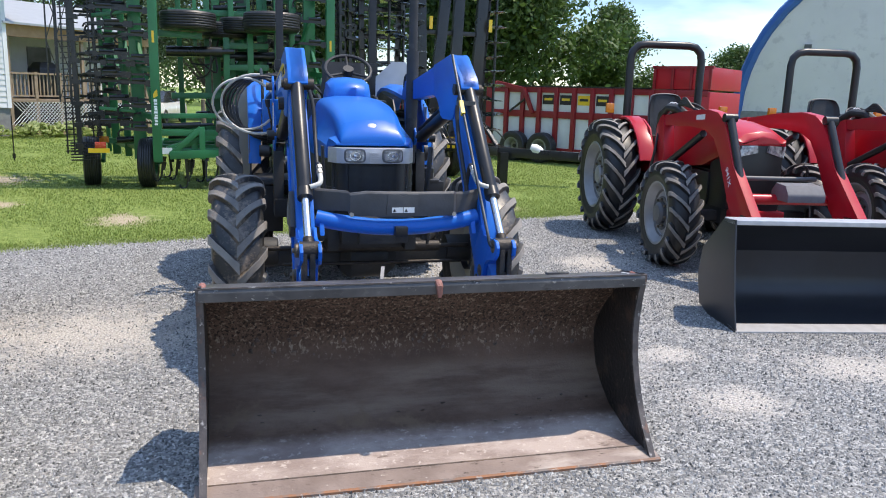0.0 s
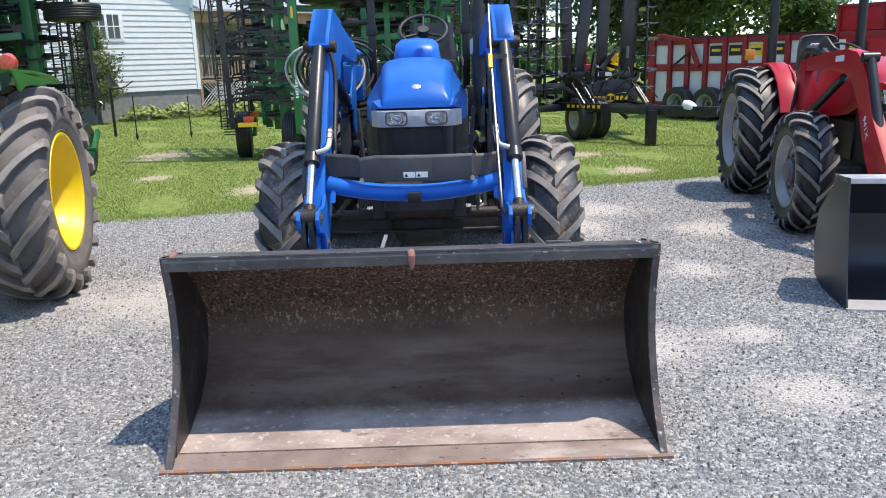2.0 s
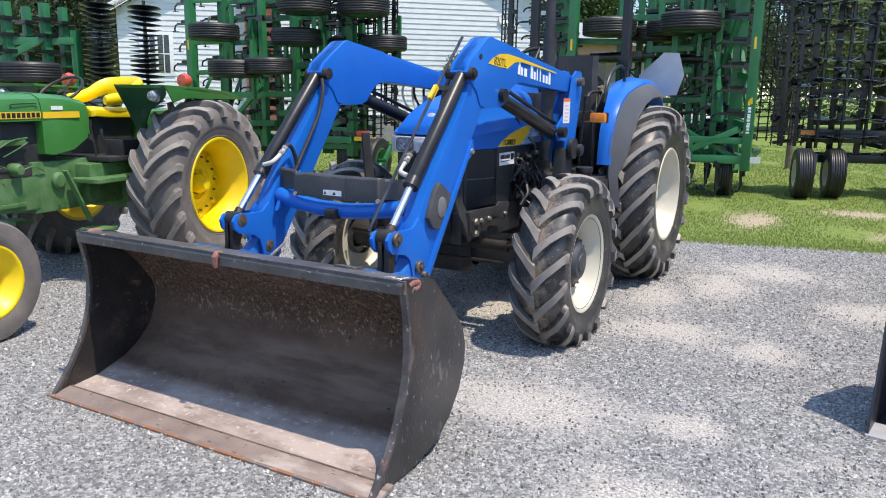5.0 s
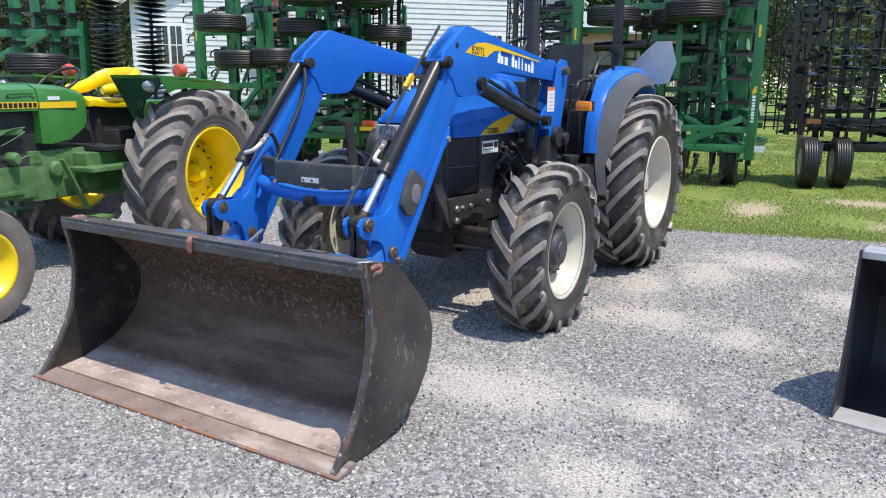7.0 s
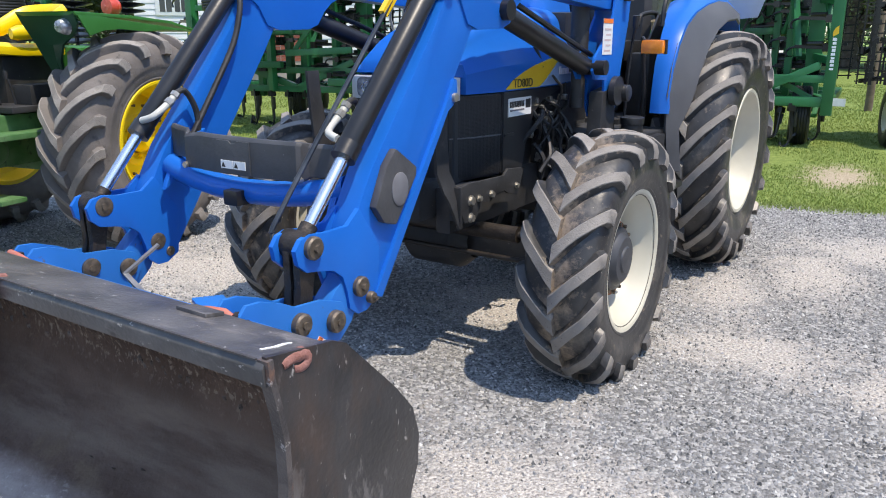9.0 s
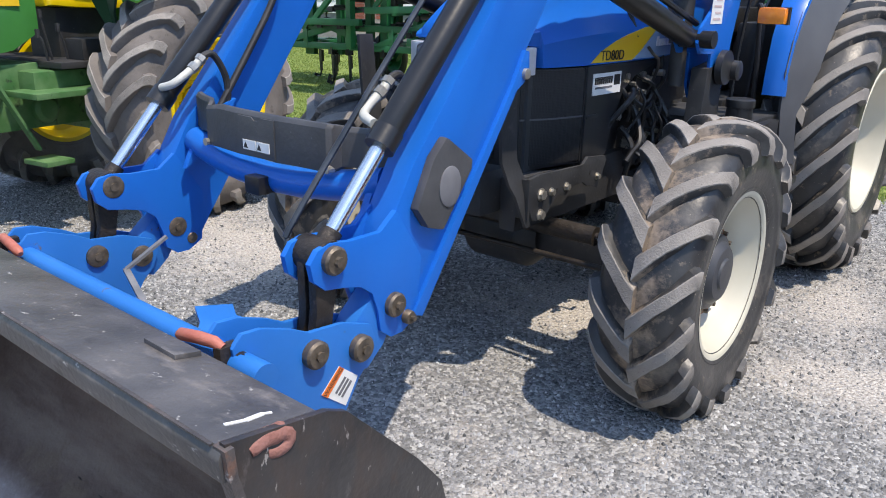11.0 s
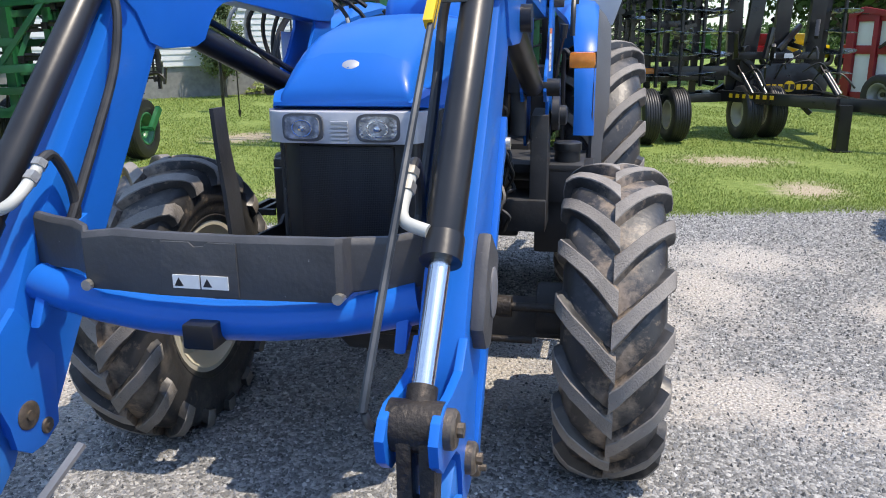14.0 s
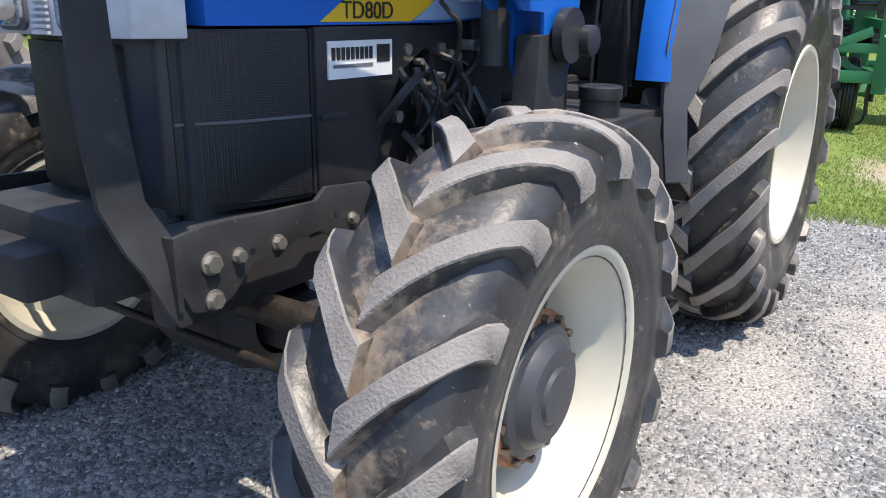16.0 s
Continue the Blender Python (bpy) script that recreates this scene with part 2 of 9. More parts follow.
LUG_FACE = material("dusty_tread_bar", (0.21, 0.192, 0.172), (0.30, 0.276, 0.247), 9, 0.85, rvar=0.08, spots=[((0.085, 0.078, 0.07), 6, 0.58, 0.2), ((0.33, 0.30, 0.27), 60, 0.62, 0.1), ((0.06, 0.055, 0.05), 90, 0.64, 0.04)], bump=0.4, bscale=150, obj_var=0.18)
CREAM = material("cream_wheel_paint", (0.52, 0.495, 0.40), (0.58, 0.555, 0.455), 5, 0.4, rvar=0.1, spots=[((0.42, 0.36, 0.27), 12, 0.70, 0.12)], bump=0.04, bscale=30)
SILVER = material("silver_wheel_paint", (0.24, 0.245, 0.25), (0.31, 0.315, 0.32), 6, 0.4, metal=0.25, rvar=0.1)
SILVER_DARK = material("grey_wheel_centre", (0.085, 0.087, 0.09), (0.13, 0.132, 0.135), 9, 0.5, metal=0.0, rvar=0.1)
RUST = material("rusted_flange", (0.28, 0.105, 0.05), (0.38, 0.17, 0.085), 40, 0.85, bump=0.4, bscale=120)
EDGE_WORN = material("worn_bucket_edge", (0.045, 0.04, 0.04), (0.10, 0.085, 0.08), 14, 0.5, spots=[((0.16, 0.085, 0.06), 9, 0.58, 0.1), ((0.44, 0.41, 0.39), 26, 0.60, 0.08)], bump=0.3, bscale=120)
RUST_PINK = material("red_oxide_hook", (0.21, 0.085, 0.065), (0.30, 0.14, 0.115), 30, 0.7, bump=0.4, bscale=110)
BUCKET_OUT = material("scuffed_black_bucket", (0.020, 0.0195, 0.021), (0.050, 0.047, 0.047), 5, 0.36, rvar=0.16, spots=[((0.05, 0.03, 0.022), 9, 0.60, 0.1), ((0.34, 0.32, 0.30), 52, 0.635, 0.03), ((0.50, 0.48, 0.46), 30, 0.70, 0.02), ((0.12, 0.11, 0.105), 11, 0.58, 0.05), ((0.062, 0.043, 0.035), 3.5, 0.56, 0.14)], bump=0.15, bscale=60, stretch=(1, 1, 0.4))
BUCKET_IN = material("dirt_stained_steel", (0.075, 0.058, 0.050), (0.15, 0.118, 0.102), 6, 0.7, rvar=0.12, spots=[((0.24, 0.165, 0.12), 4.5, 0.56, 0.16), ((0.026, 0.02, 0.017), 13, 0.58, 0.1), ((0.33, 0.255, 0.20), 46, 0.62, 0.03), ((0.03, 0.024, 0.021), 80, 0.57, 0.04)], bump=0.6, bscale=40, spec=0.25, stretch=(0.55, 1, 1))
BUCKET_FLOOR = material("worn_bucket_floor", (0.185, 0.140, 0.122), (0.285, 0.225, 0.196), 5, 0.6, rvar=0.12, spots=[((0.42, 0.36, 0.32), 6, 0.54, 0.16), ((0.09, 0.07, 0.06), 11, 0.58, 0.12), ((0.30, 0.14, 0.085), 9, 0.66, 0.08), ((0.07, 0.052, 0.045), 38, 0.62, 0.05), ((0.5, 0.44, 0.39), 44, 0.66, 0.03)], bump=0.3, bscale=60, spec=0.35, stretch=(0.32, 1, 1))
def bucket_skin():
    """Inside of the bucket: worn floor coloured brighter for the sun, a lighter band in the bend, dark scabby steel
    above.
    """
    mat = bpy.data.materials.new("worn_bucket_inside")
    mat.use_nodes = True
    n, l = mat.node_tree.nodes, mat.node_tree.links
    b = n["Principled BSDF"]
    tc, sep = n.new("ShaderNodeTexCoord"), n.new("ShaderNodeSeparateXYZ")
    l.new(tc.outputs["Object"], sep.inputs[0])

    def noise(scale, stretch, detail=8, shift=0.0):
        mp, t = n.new("ShaderNodeMapping"), n.new("ShaderNodeTexNoise")
        mp.inputs["Scale"].default_value, mp.inputs["Location"].default_value = stretch, (shift, 1.7 * shift, 0)
        t.inputs["Scale"].default_value, t.inputs["Detail"].default_value, t.inputs["Roughness"].default_value = scale, detail, 0.66
        l.new(tc.outputs["Object"], mp.inputs["Vector"])
        l.new(mp.outputs["Vector"], t.inputs["Vector"])
        return t.outputs["Fac"]

    def step(value, a, c):
        m = n.new("ShaderNodeMapRange")
        m.interpolation_type = "SMOOTHSTEP"
        m.inputs["From Min"].default_value, m.inputs["From Max"].default_value = a, c
        l.new(value, m.inputs["Value"])
        return m.outputs["Result"]

    def sway(value, by, amount):
        m = n.new("ShaderNodeMath")
        m.operation = "MULTIPLY_ADD"
        m.inputs[1].default_value = amount
        l.new(by, m.inputs[0])
        l.new(value, m.inputs[2])
        return m.outputs[0]

    def times(a, c):
        m = n.new("ShaderNodeMath")
        m.operation = "MULTIPLY"
        l.new(a, m.inputs[0])
        l.new(c, m.inputs[1])
        return m.outputs[0]

    def mix(fac, a, c):
        m = n.new("ShaderNodeMix")
        m.data_type = "RGBA"
        l.new(fac, m.inputs["Factor"])
        for slot, v in (("A", a), ("B", c)):
            if isinstance(v, tuple):
                m.inputs[slot].default_value = (*v, 1)
            else:
                l.new(v, m.inputs[slot])
        return m.outputs["Result"]

    broad, fine, grit = noise(5, (0.5, 1, 1), 8, 2.0), noise(34, (0.8, 1, 1), 8, 5.0), noise(70, (1, 1, 1), 4, 9.0)
    streak = noise(75, (1, 1, 0.6), 10, 31.0)
    height = sway(sep.outputs["Z"], broad, 0.10)
    col = mix(step(broad, 0.35, 0.65), (0.085, 0.052, 0.038), (0.140, 0.090, 0.066))
    # lighter streaky band in the bend
    band = times(step(height, 0.135, 0.20), step(height, 0.40, 0.30))
    col = mix(times(band, step(noise(7, (0.18, 1, 1), 10, 17.0), 0.34, 0.66)), col, (0.205, 0.150, 0.115))
    # scabs and scars up the back
    upper = step(height, 0.42, 0.60)
    col = mix(times(upper, step(streak, 0.49, 0.56)), col, (0.026, 0.018, 0.014))
    col = mix(times(step(height, 0.36, 0.50), step(noise(58, (1, 1, 0.7), 10, 44.0), 0.555, 0.61)), col, (0.27, 0.215, 0.165))
    col = mix(step(noise(2.2, (1, 1, 1), 8, 14.0), 0.60, 0.68), col, (0.16, 0.11, 0.075))
    # worn steel floor before it, its colour also brightened for the sunlit part
    floor = step(sway(sep.outputs["Y"], fine, -0.05), 0.035, -0.075)
    worn = mix(step(broad, 0.38, 0.62), (0.262, 0.205, 0.183), (0.42, 0.35, 0.315))
    worn = mix(step(fine, 0.56, 0.66), worn, (0.52, 0.45, 0.405))
    worn = mix(step(noise(11, (0.3, 1, 1), 8, 21.0), 0.60, 0.70), worn, (0.10, 0.068, 0.058))
    col = mix(floor, col, worn)
    l.new(col, b.inputs["Base Color"])
    rough = n.new("ShaderNodeMapRange")
    rough.inputs["To Min"].default_value, rough.inputs["To Max"].default_value = 0.42, 0.8
    l.new(fine, rough.inputs["Value"])
    l.new(rough.outputs["Result"], b.inputs["Roughness"])
    b.inputs["Specular IOR Level"].default_value = 0.25
    bp = n.new("ShaderNodeBump")
    bp.inputs["Strength"].default_value, bp.inputs["Distance"].default_value = 0.5, 0.008
    l.new(grit, bp.inputs["Height"])
    l.new(bp.outputs["Normal"], b.inputs["Normal"])
    return mat


BUCKET_SKIN = bucket_skin()
BUCKET_SIDE = material("scabby_black_steel", (0.016, 0.0145, 0.0145), (0.036, 0.031, 0.029), 6, 0.42, rvar=0.2, spots=[((0.085, 0.055, 0.042), 5, 0.56, 0.10), ((0.20, 0.155, 0.12), 40, 0.64, 0.04), ((0.13, 0.105, 0.09), 12, 0.62, 0.05)], bump=0.4, bscale=45)
# dust and scuffs, with reflected sky put into the lighter grey
DUSTY_SHEEN_TOP = material("dusty_scuffed_sky_sheen_steel", (0.055, 0.053, 0.054), (0.105, 0.10, 0.098), 7, 0.34, rvar=0.14, spots=[((0.17, 0.155, 0.145), 13, 0.56, 0.14), ((0.03, 0.027, 0.026), 9, 0.62, 0.08), ((0.36, 0.34, 0.32), 52, 0.64, 0.04), ((0.17, 0.085, 0.06), 8, 0.66, 0.08)], bump=0.18, bscale=70, stretch=(0.6, 1, 1))
LATCH_RED = material("faded_red_handle", (0.40, 0.115, 0.08), (0.46, 0.165, 0.12), 25, 0.6, spots=[((0.22, 0.12, 0.09), 30, 0.62, 0.08)], bump=0.2, bscale=90)
EDGE_RUST = material("rusty_cutting_edge", (0.30, 0.12, 0.05), (0.20, 0.125, 0.09), 12, 0.75, spots=[((0.17, 0.14, 0.125), 7, 0.48, 0.1), ((0.36, 0.30, 0.26), 30, 0.58, 0.06)], bump=0.3, bscale=90)
GREY_FENDER = material("grey_fender_plastic", (0.085, 0.088, 0.095), (0.105, 0.108, 0.115), 6, 0.5, bump=0.05, bscale=200)
SMV = material("bare_aluminium_plate", (0.42, 0.43, 0.44), (0.50, 0.51, 0.52), 5, 0.45, metal=0.5)
BARE_BAR = material("weathered_bare_steel", (0.20, 0.195, 0.19), (0.30, 0.29, 0.28), 14, 0.45, metal=0.5, spots=[((0.13, 0.09, 0.07), 30, 0.62, 0.1)], bump=0.1, bscale=90)
AMBER = material("amber_lens", (0.85, 0.22, 0.01), (0.95, 0.30, 0.02), 40, 0.2, coat=0.6, bump=0.2, bscale=160)
RED_LENS = material("red_lens", (0.55, 0.05, 0.02), (0.62, 0.09, 0.04), 40, 0.25, coat=0.5, bump=0.2, bscale=160)
LENS = material("ribbed_lamp_glass", (0.16, 0.17, 0.18), (0.62, 0.64, 0.66), 28, 0.10, metal=0.5, coat=0.9, bump=0.35, bscale=90)
BULB = material("lamp_reflector", (0.75, 0.76, 0.78), (0.5, 0.5, 0.52), 18, 0.12, metal=0.9, coat=1.0, bump=0.3, bscale=60)
LAMP_PANEL = material("ribbed_silver_panel", (0.50, 0.51, 0.53), (0.60, 0.61, 0.63), 20, 0.35, metal=0.15)
GREY_ROUND = material("grey_cap_plastic", (0.13, 0.13, 0.14), (0.16, 0.16, 0.17), 20, 0.6)
LABEL = material("white_label", (0.78, 0.78, 0.76), (0.70, 0.70, 0.69), 20, 0.5)
LABEL_FAINT = material("faded_print", (0.56, 0.42, 0.42), (0.6, 0.47, 0.46), 20, 0.5)
LABEL_ORANGE = material("orange_label", (0.85, 0.20, 0.03), (0.8, 0.18, 0.03), 20, 0.5)
INK = material("black_ink", (0.015, 0.015, 0.017), (0.02, 0.02, 0.02), 20, 0.5)
DECAL_Y = material("yellow_decal", (0.80, 0.50, 0.02), (0.84, 0.54, 0.03), 10, 0.35, coat=0.3)
DECAL_W = material("pale_decal", (0.85, 0.87, 0.9), (0.8, 0.82, 0.85), 10, 0.4)
DECAL_B = material("pale_blue_decal", (0.28, 0.42, 0.62), (0.25, 0.40, 0.6), 10, 0.4)
VINYL = material("black_vinyl", (0.014, 0.014, 0.015), (0.025, 0.025, 0.026), 12, 0.5, bump=0.2, bscale=150)
HOSE = material("hydraulic_hose", (0.015, 0.015, 0.016), (0.03, 0.03, 0.03), 20, 0.5)
HOSE_GREY = material("pale_hose_sleeve", (0.42, 0.42, 0.38), (0.5, 0.5, 0.46), 20, 0.5)
GREEN = material("green_tractor_paint", (0.032, 0.165, 0.030), (0.042, 0.20, 0.04), 4, 0.38, coat=0.2, rvar=0.1, spots=[((0.05, 0.10, 0.04), 15, 0.66, 0.12)], bump=0.03, bscale=30)
# darker green with the hollow fender front's shade put into the colour
GREEN_SHADED = material("shaded_green_fender_paint", (0.008, 0.045, 0.022), (0.012, 0.06, 0.03), 5, 0.35, rvar=0.1, bump=0.03, bscale=30)
GREEN_DUSTY = material("dusty_green_casting", (0.042, 0.135, 0.036), (0.11, 0.21, 0.085), 7, 0.6, rvar=0.12, spots=[((0.02, 0.03, 0.018), 12, 0.6, 0.12)], bump=0.2, bscale=45)
YELLOW = material("yellow_wheel_paint", (0.80, 0.56, 0.005), (0.86, 0.62, 0.008), 5, 0.4, coat=0.15, spots=[((0.45, 0.33, 0.05), 14, 0.72, 0.1)], bump=0.03, bscale=40)
GREEN_STEEL = material("green_implement_paint", (0.016, 0.14, 0.05), (0.022, 0.18, 0.064), 3, 0.38, coat=0.15, rvar=0.1, obj_var=0.15)
BLACK_STEEL = material("black_implement_paint", (0.008, 0.008, 0.009), (0.016, 0.016, 0.017), 4, 0.3, rvar=0.1, coat=0.2)
DISC = material("dull_disc_steel", (0.05, 0.055, 0.06), (0.10, 0.105, 0.11), 10, 0.35, metal=0.7)
GLOSS_DISC = material("bright_disc_steel", (0.22, 0.25, 0.28), (0.32, 0.35, 0.38), 10, 0.25, metal=0.9)
RED = material("red_paint", (0.42, 0.006, 0.016), (0.48, 0.008, 0.02), 3, 0.36, coat=0.16, rvar=0.08, bump=0.02, bscale=25)
RED_DARK = material("dark_red_paint", (0.24, 0.008, 0.014), (0.29, 0.012, 0.02), 4, 0.4, rvar=0.1)
GREY_BUCKET = material("dark_grey_bucket_paint", (0.022, 0.024, 0.030), (0.030, 0.032, 0.040), 4, 0.38, rvar=0.08, bump=0.03)
BRIGHT_EDGE = material("bright_worn_edge", (0.55, 0.55, 0.56), (0.45, 0.45, 0.46), 12, 0.4, metal=0.4)
POLY = material("white_poly_panel", (0.66, 0.67, 0.67), (0.72, 0.73, 0.73), 4, 0.5)
SIDING = material("white_siding", (0.62, 0.64, 0.66), (0.68, 0.70, 0.72), 3, 0.55)
TRIM_W = material("white_trim", (0.78, 0.79, 0.8), (0.74, 0.75, 0.76), 5, 0.5)
PANE = material("dark_window_glass", (0.02, 0.025, 0.03), (0.035, 0.04, 0.045), 3, 0.06, coat=0.5)
CONCRETE = material("grey_foundation", (0.19, 0.19, 0.19), (0.26, 0.26, 0.25), 6, 0.85, bump=0.2)
ROOF = material("pale_metal_roof", (0.36, 0.38, 0.40), (0.42, 0.44, 0.46), 3, 0.45, metal=0.2)
SHINGLE = material("grey_shingle", (0.07, 0.07, 0.075), (0.11, 0.11, 0.115), 8, 0.85, bump=0.3)
WOOD = material("weathered_deck_wood", (0.26, 0.19, 0.13), (0.36, 0.27, 0.19), 6, 0.75, bump=0.2)
WOOD_NEW = material("bare_beam_wood", (0.38, 0.22, 0.12), (0.45, 0.28, 0.16), 6, 0.7)
BRICK = material("red_brick", (0.22, 0.06, 0.04), (0.28, 0.09, 0.06), 20, 0.85, bump=0.2, obj_var=0.2)
MORTAR = material("mortar", (0.35, 0.31, 0.28), (0.3, 0.27, 0.25), 10, 0.9)
POST = material("weathered_fence_post", (0.13, 0.10, 0.075), (0.2, 0.16, 0.12), 9, 0.85, bump=0.4)
BARK = material("bark", (0.075, 0.058, 0.045), (0.14, 0.115, 0.095), 6, 0.9, bump=0.6, bscale=14)
FABRIC = material("white_building_fabric", (0.62, 0.60, 0.60), (0.68, 0.66, 0.66), 0.5, 0.6, spots=[((0.54, 0.52, 0.53), 1.3, 0.55, 0.1)], bump=0.3, bscale=2.5)
FABRIC_BLUE = material("blue_building_fabric", (0.02, 0.10, 0.34), (0.025, 0.12, 0.38), 2, 0.5)
WHITE_CAR = material("white_car_paint", (0.7, 0.71, 0.72), (0.74, 0.75, 0.76), 3, 0.25, coat=0.6)


def leafy(name, c1, c2):
    """Leaves that vary one by one and let some light through."""
    mat = bpy.data.materials.new(name)
    mat.use_nodes = True
    n, l = mat.node_tree.nodes, mat.node_tree.links
    b = n["Principled BSDF"]
    geo = n.new("ShaderNodeNewGeometry")
    ramp = n.new("ShaderNodeValToRGB")
    ramp.color_ramp.elements[0].color, ramp.color_ramp.elements[1].color = (*c1, 1), (*c2, 1)
    l.new(geo.outputs["Random Per Island"], ramp.inputs["Fac"])
    l.new(ramp.outputs["Color"], b.inputs["Base Color"])
    b.inputs["Roughness"].default_value = 0.6
    tr = n.new("ShaderNodeBsdfTranslucent")
    l.new(ramp.outputs["Color"], tr.inputs["Color"])
    mx = n.new("ShaderNodeMixShader")
    mx.inputs[0].default_value = 0.35
    l.new(b.outputs[0], mx.inputs[1])
    l.new(tr.outputs[0], mx.inputs[2])
    l.new(mx.outputs[0], n["Material Output"].inputs[0])
    return mat


LEAF = leafy("green_leaves", (0.042, 0.086, 0.022), (0.105, 0.18, 0.05))
LEAF_PALE = leafy("pale_willow_leaves", (0.10, 0.145, 0.065), (0.20, 0.26, 0.12))
LEAF_DARK = leafy("dark_needles", (0.025, 0.048, 0.02), (0.065, 0.10, 0.04))
BLADE = leafy("grass_blades", (0.15, 0.232, 0.042), (0.37, 0.44, 0.135))
# near-black colour for the shade under the porch deck
DECK_SHADE = material("deck_shade", (0.030, 0.027, 0.024), (0.05, 0.045, 0.04), 5, 0.85, bump=0.2)
HOSTA = leafy("hosta_leaves", (0.16, 0.24, 0.05), (0.45, 0.5, 0.22))


# ---- ground: one sheet, gravel yard and lawn ----
def lawn_edge(x):
    return 8.88 + 0.21 * x


# pale trodden fines in the yard and bare spots in the lawn: centre and half widths
FINES = [(2.15, 4.05, 0.48, 0.30), (2.93, 4.17, 0.20, 0.13), (3.20, 5.57, 0.22, 0.22), (2.57, 5.75, 0.38, 0.26), (2.70, 7.30, 0.26, 0.55), (3.05, 8.00, 0.48, 0.36), (2.85, 3.35, 0.26, 0.20),
         (-1.67, 5.47, 0.50, 0.35), (-0.75, 5.40, 0.60, 0.50), (4.05, 3.66, 0.38, 0.20), (1.40, 5.80, 0.55, 0.40), (2.28, 6.60, 0.22, 0.42), (1.85, 2.2, 0.5, 0.2), (3.9, 6.9, 0.4, 0.3)]
BARE = [(2.57, 11.30, 0.30, 0.70), (4.30, 10.70, 0.30, 0.40), (3.90, 12.65, 0.55, 0.35), (-0.95, 10.17, 0.27, 0.40), (-3.30, 14.60, 0.54, 0.60), (-2.67, 11.60, 0.23, 0.30)]


def ground_material():
    mat = bpy.data.materials.new("gravel_and_lawn_soil")
    mat.use_nodes = True
    n, l = mat.node_tree.nodes, mat.node_tree.links
    b = n["Principled BSDF"]
    tc = n.new("ShaderNodeTexCoord")
    pos = tc.outputs["Object"]

    def noise_of(scale, detail=6, rough=0.6, shift=0.0):
        t = n.new("ShaderNodeTexNoise")
        t.inputs["Scale"].default_value, t.inputs["Detail"].default_value, t.inputs["Roughness"].default_value = scale, detail, rough
        mp = n.new("ShaderNodeMapping")
        mp.inputs["Location"].default_value = (shift, shift * 0.7, 0)
        l.new(pos, mp.inputs["Vector"])
        l.new(mp.outputs["Vector"], t.inputs["Vector"])
        return t.outputs["Fac"]

    def remap(fac, a, c):
        m = n.new("ShaderNodeMapRange")
        m.inputs["From Min"].default_value, m.inputs["From Max"].default_value = a, c
        l.new(fac, m.inputs["Value"])
        return m.outputs["Result"]

    def mix(fac, a, c):
        m = n.new("ShaderNodeMix")
        m.data_type = "RGBA"
        l.new(fac, m.inputs["Factor"])
        for slot, v in (("A", a), ("B", c)):
            if isinstance(v, tuple):
                m.inputs[slot].default_value = (*v, 1)
            else:
                l.new(v, m.inputs[slot])
        return m.outputs["Result"]

    def spots(places, soft):
        """How near a point lies to any of the places, with a ragged outline."""
        best = None
        wob = n.new("ShaderNodeTexNoise")
        wob.inputs["Scale"].default_value, wob.inputs["Detail"].default_value, wob.inputs["Roughness"].default_value = 3.4, 11, 0.82
        l.new(pos, wob.inputs["Vector"])
        for x, y, a, c in places:
            mp, ln = n.new("ShaderNodeMapping"), n.new("ShaderNodeVectorMath")
            mp.vector_type = "TEXTURE"
            mp.inputs["Location"].default_value, mp.inputs["Scale"].default_value = (x, y, 0), (a, c, 1)
            ln.operation = "LENGTH"
            l.new(pos, mp.inputs["Vector"])
            l.new(mp.outputs["Vector"], ln.inputs[0])
            if best is None:
                best = ln.outputs["Value"]
            else:
                m = n.new("ShaderNodeMath")
                m.operation = "MINIMUM"
                l.new(best, m.inputs[0])
                l.new(ln.outputs["Value"], m.inputs[1])
                best = m.outputs[0]
        add = n.new("ShaderNodeMath")
        add.operation = "MULTIPLY_ADD"
        add.inputs[1].default_value = 5.0
        l.new(wob.outputs["Fac"], add.inputs[0])
        l.new(best, add.inputs[2])
        return remap(add.outputs[0], 3.55 + soft, 3.55 - soft)

    # crushed stone: a tone for each stone at two sizes
    vor = n.new("ShaderNodeTexVoronoi")
    vor.inputs["Scale"].default_value = 62
    l.new(pos, vor.inputs["Vector"])
    bw = n.new("ShaderNodeSeparateColor")
    l.new(vor.outputs["Color"], bw.inputs["Color"])
    ramp = n.new("ShaderNodeValToRGB")
    cr = ramp.color_ramp
    cr.elements[0].position, cr.elements[1].position = 0.0, 1.0
    cr.elements[0].color, cr.elements[1].color = (0.040, 0.042, 0.045, 1), (0.60, 0.59, 0.565, 1)
    e = cr.elements.new(0.45)
    e.color = (0.185, 0.188, 0.188, 1)
    l.new(bw.outputs["Red"], ramp.inputs["Fac"])
    fine = mix(remap(noise_of(170, 4, 0.7, 2.0), 0.35, 0.65), (0.115, 0.116, 0.115), (0.42, 0.417, 0.40))
    half = n.new("ShaderNodeMix")
    half.data_type = "RGBA"
    half.inputs["Factor"].default_value = 0.45
    l.new(ramp.outputs["Color"], half.inputs["A"])
    l.new(fine, half.inputs["B"])
    stone = half.outputs["Result"]
    # trodden sandy patches
    sand = mix(remap(noise_of(75, 6, 0.75, 7.0), 0.36, 0.64), (0.20, 0.186, 0.170), (0.70, 0.655, 0.595))
    stone = mix(remap(noise_of(0.75, 9, 0.72, 4.0), 0.60, 0.70), stone, sand)
    ragged = n.new("ShaderNodeMath")
    ragged.operation = "MULTIPLY"
    l.new(spots(FINES, 0.55), ragged.inputs[0])
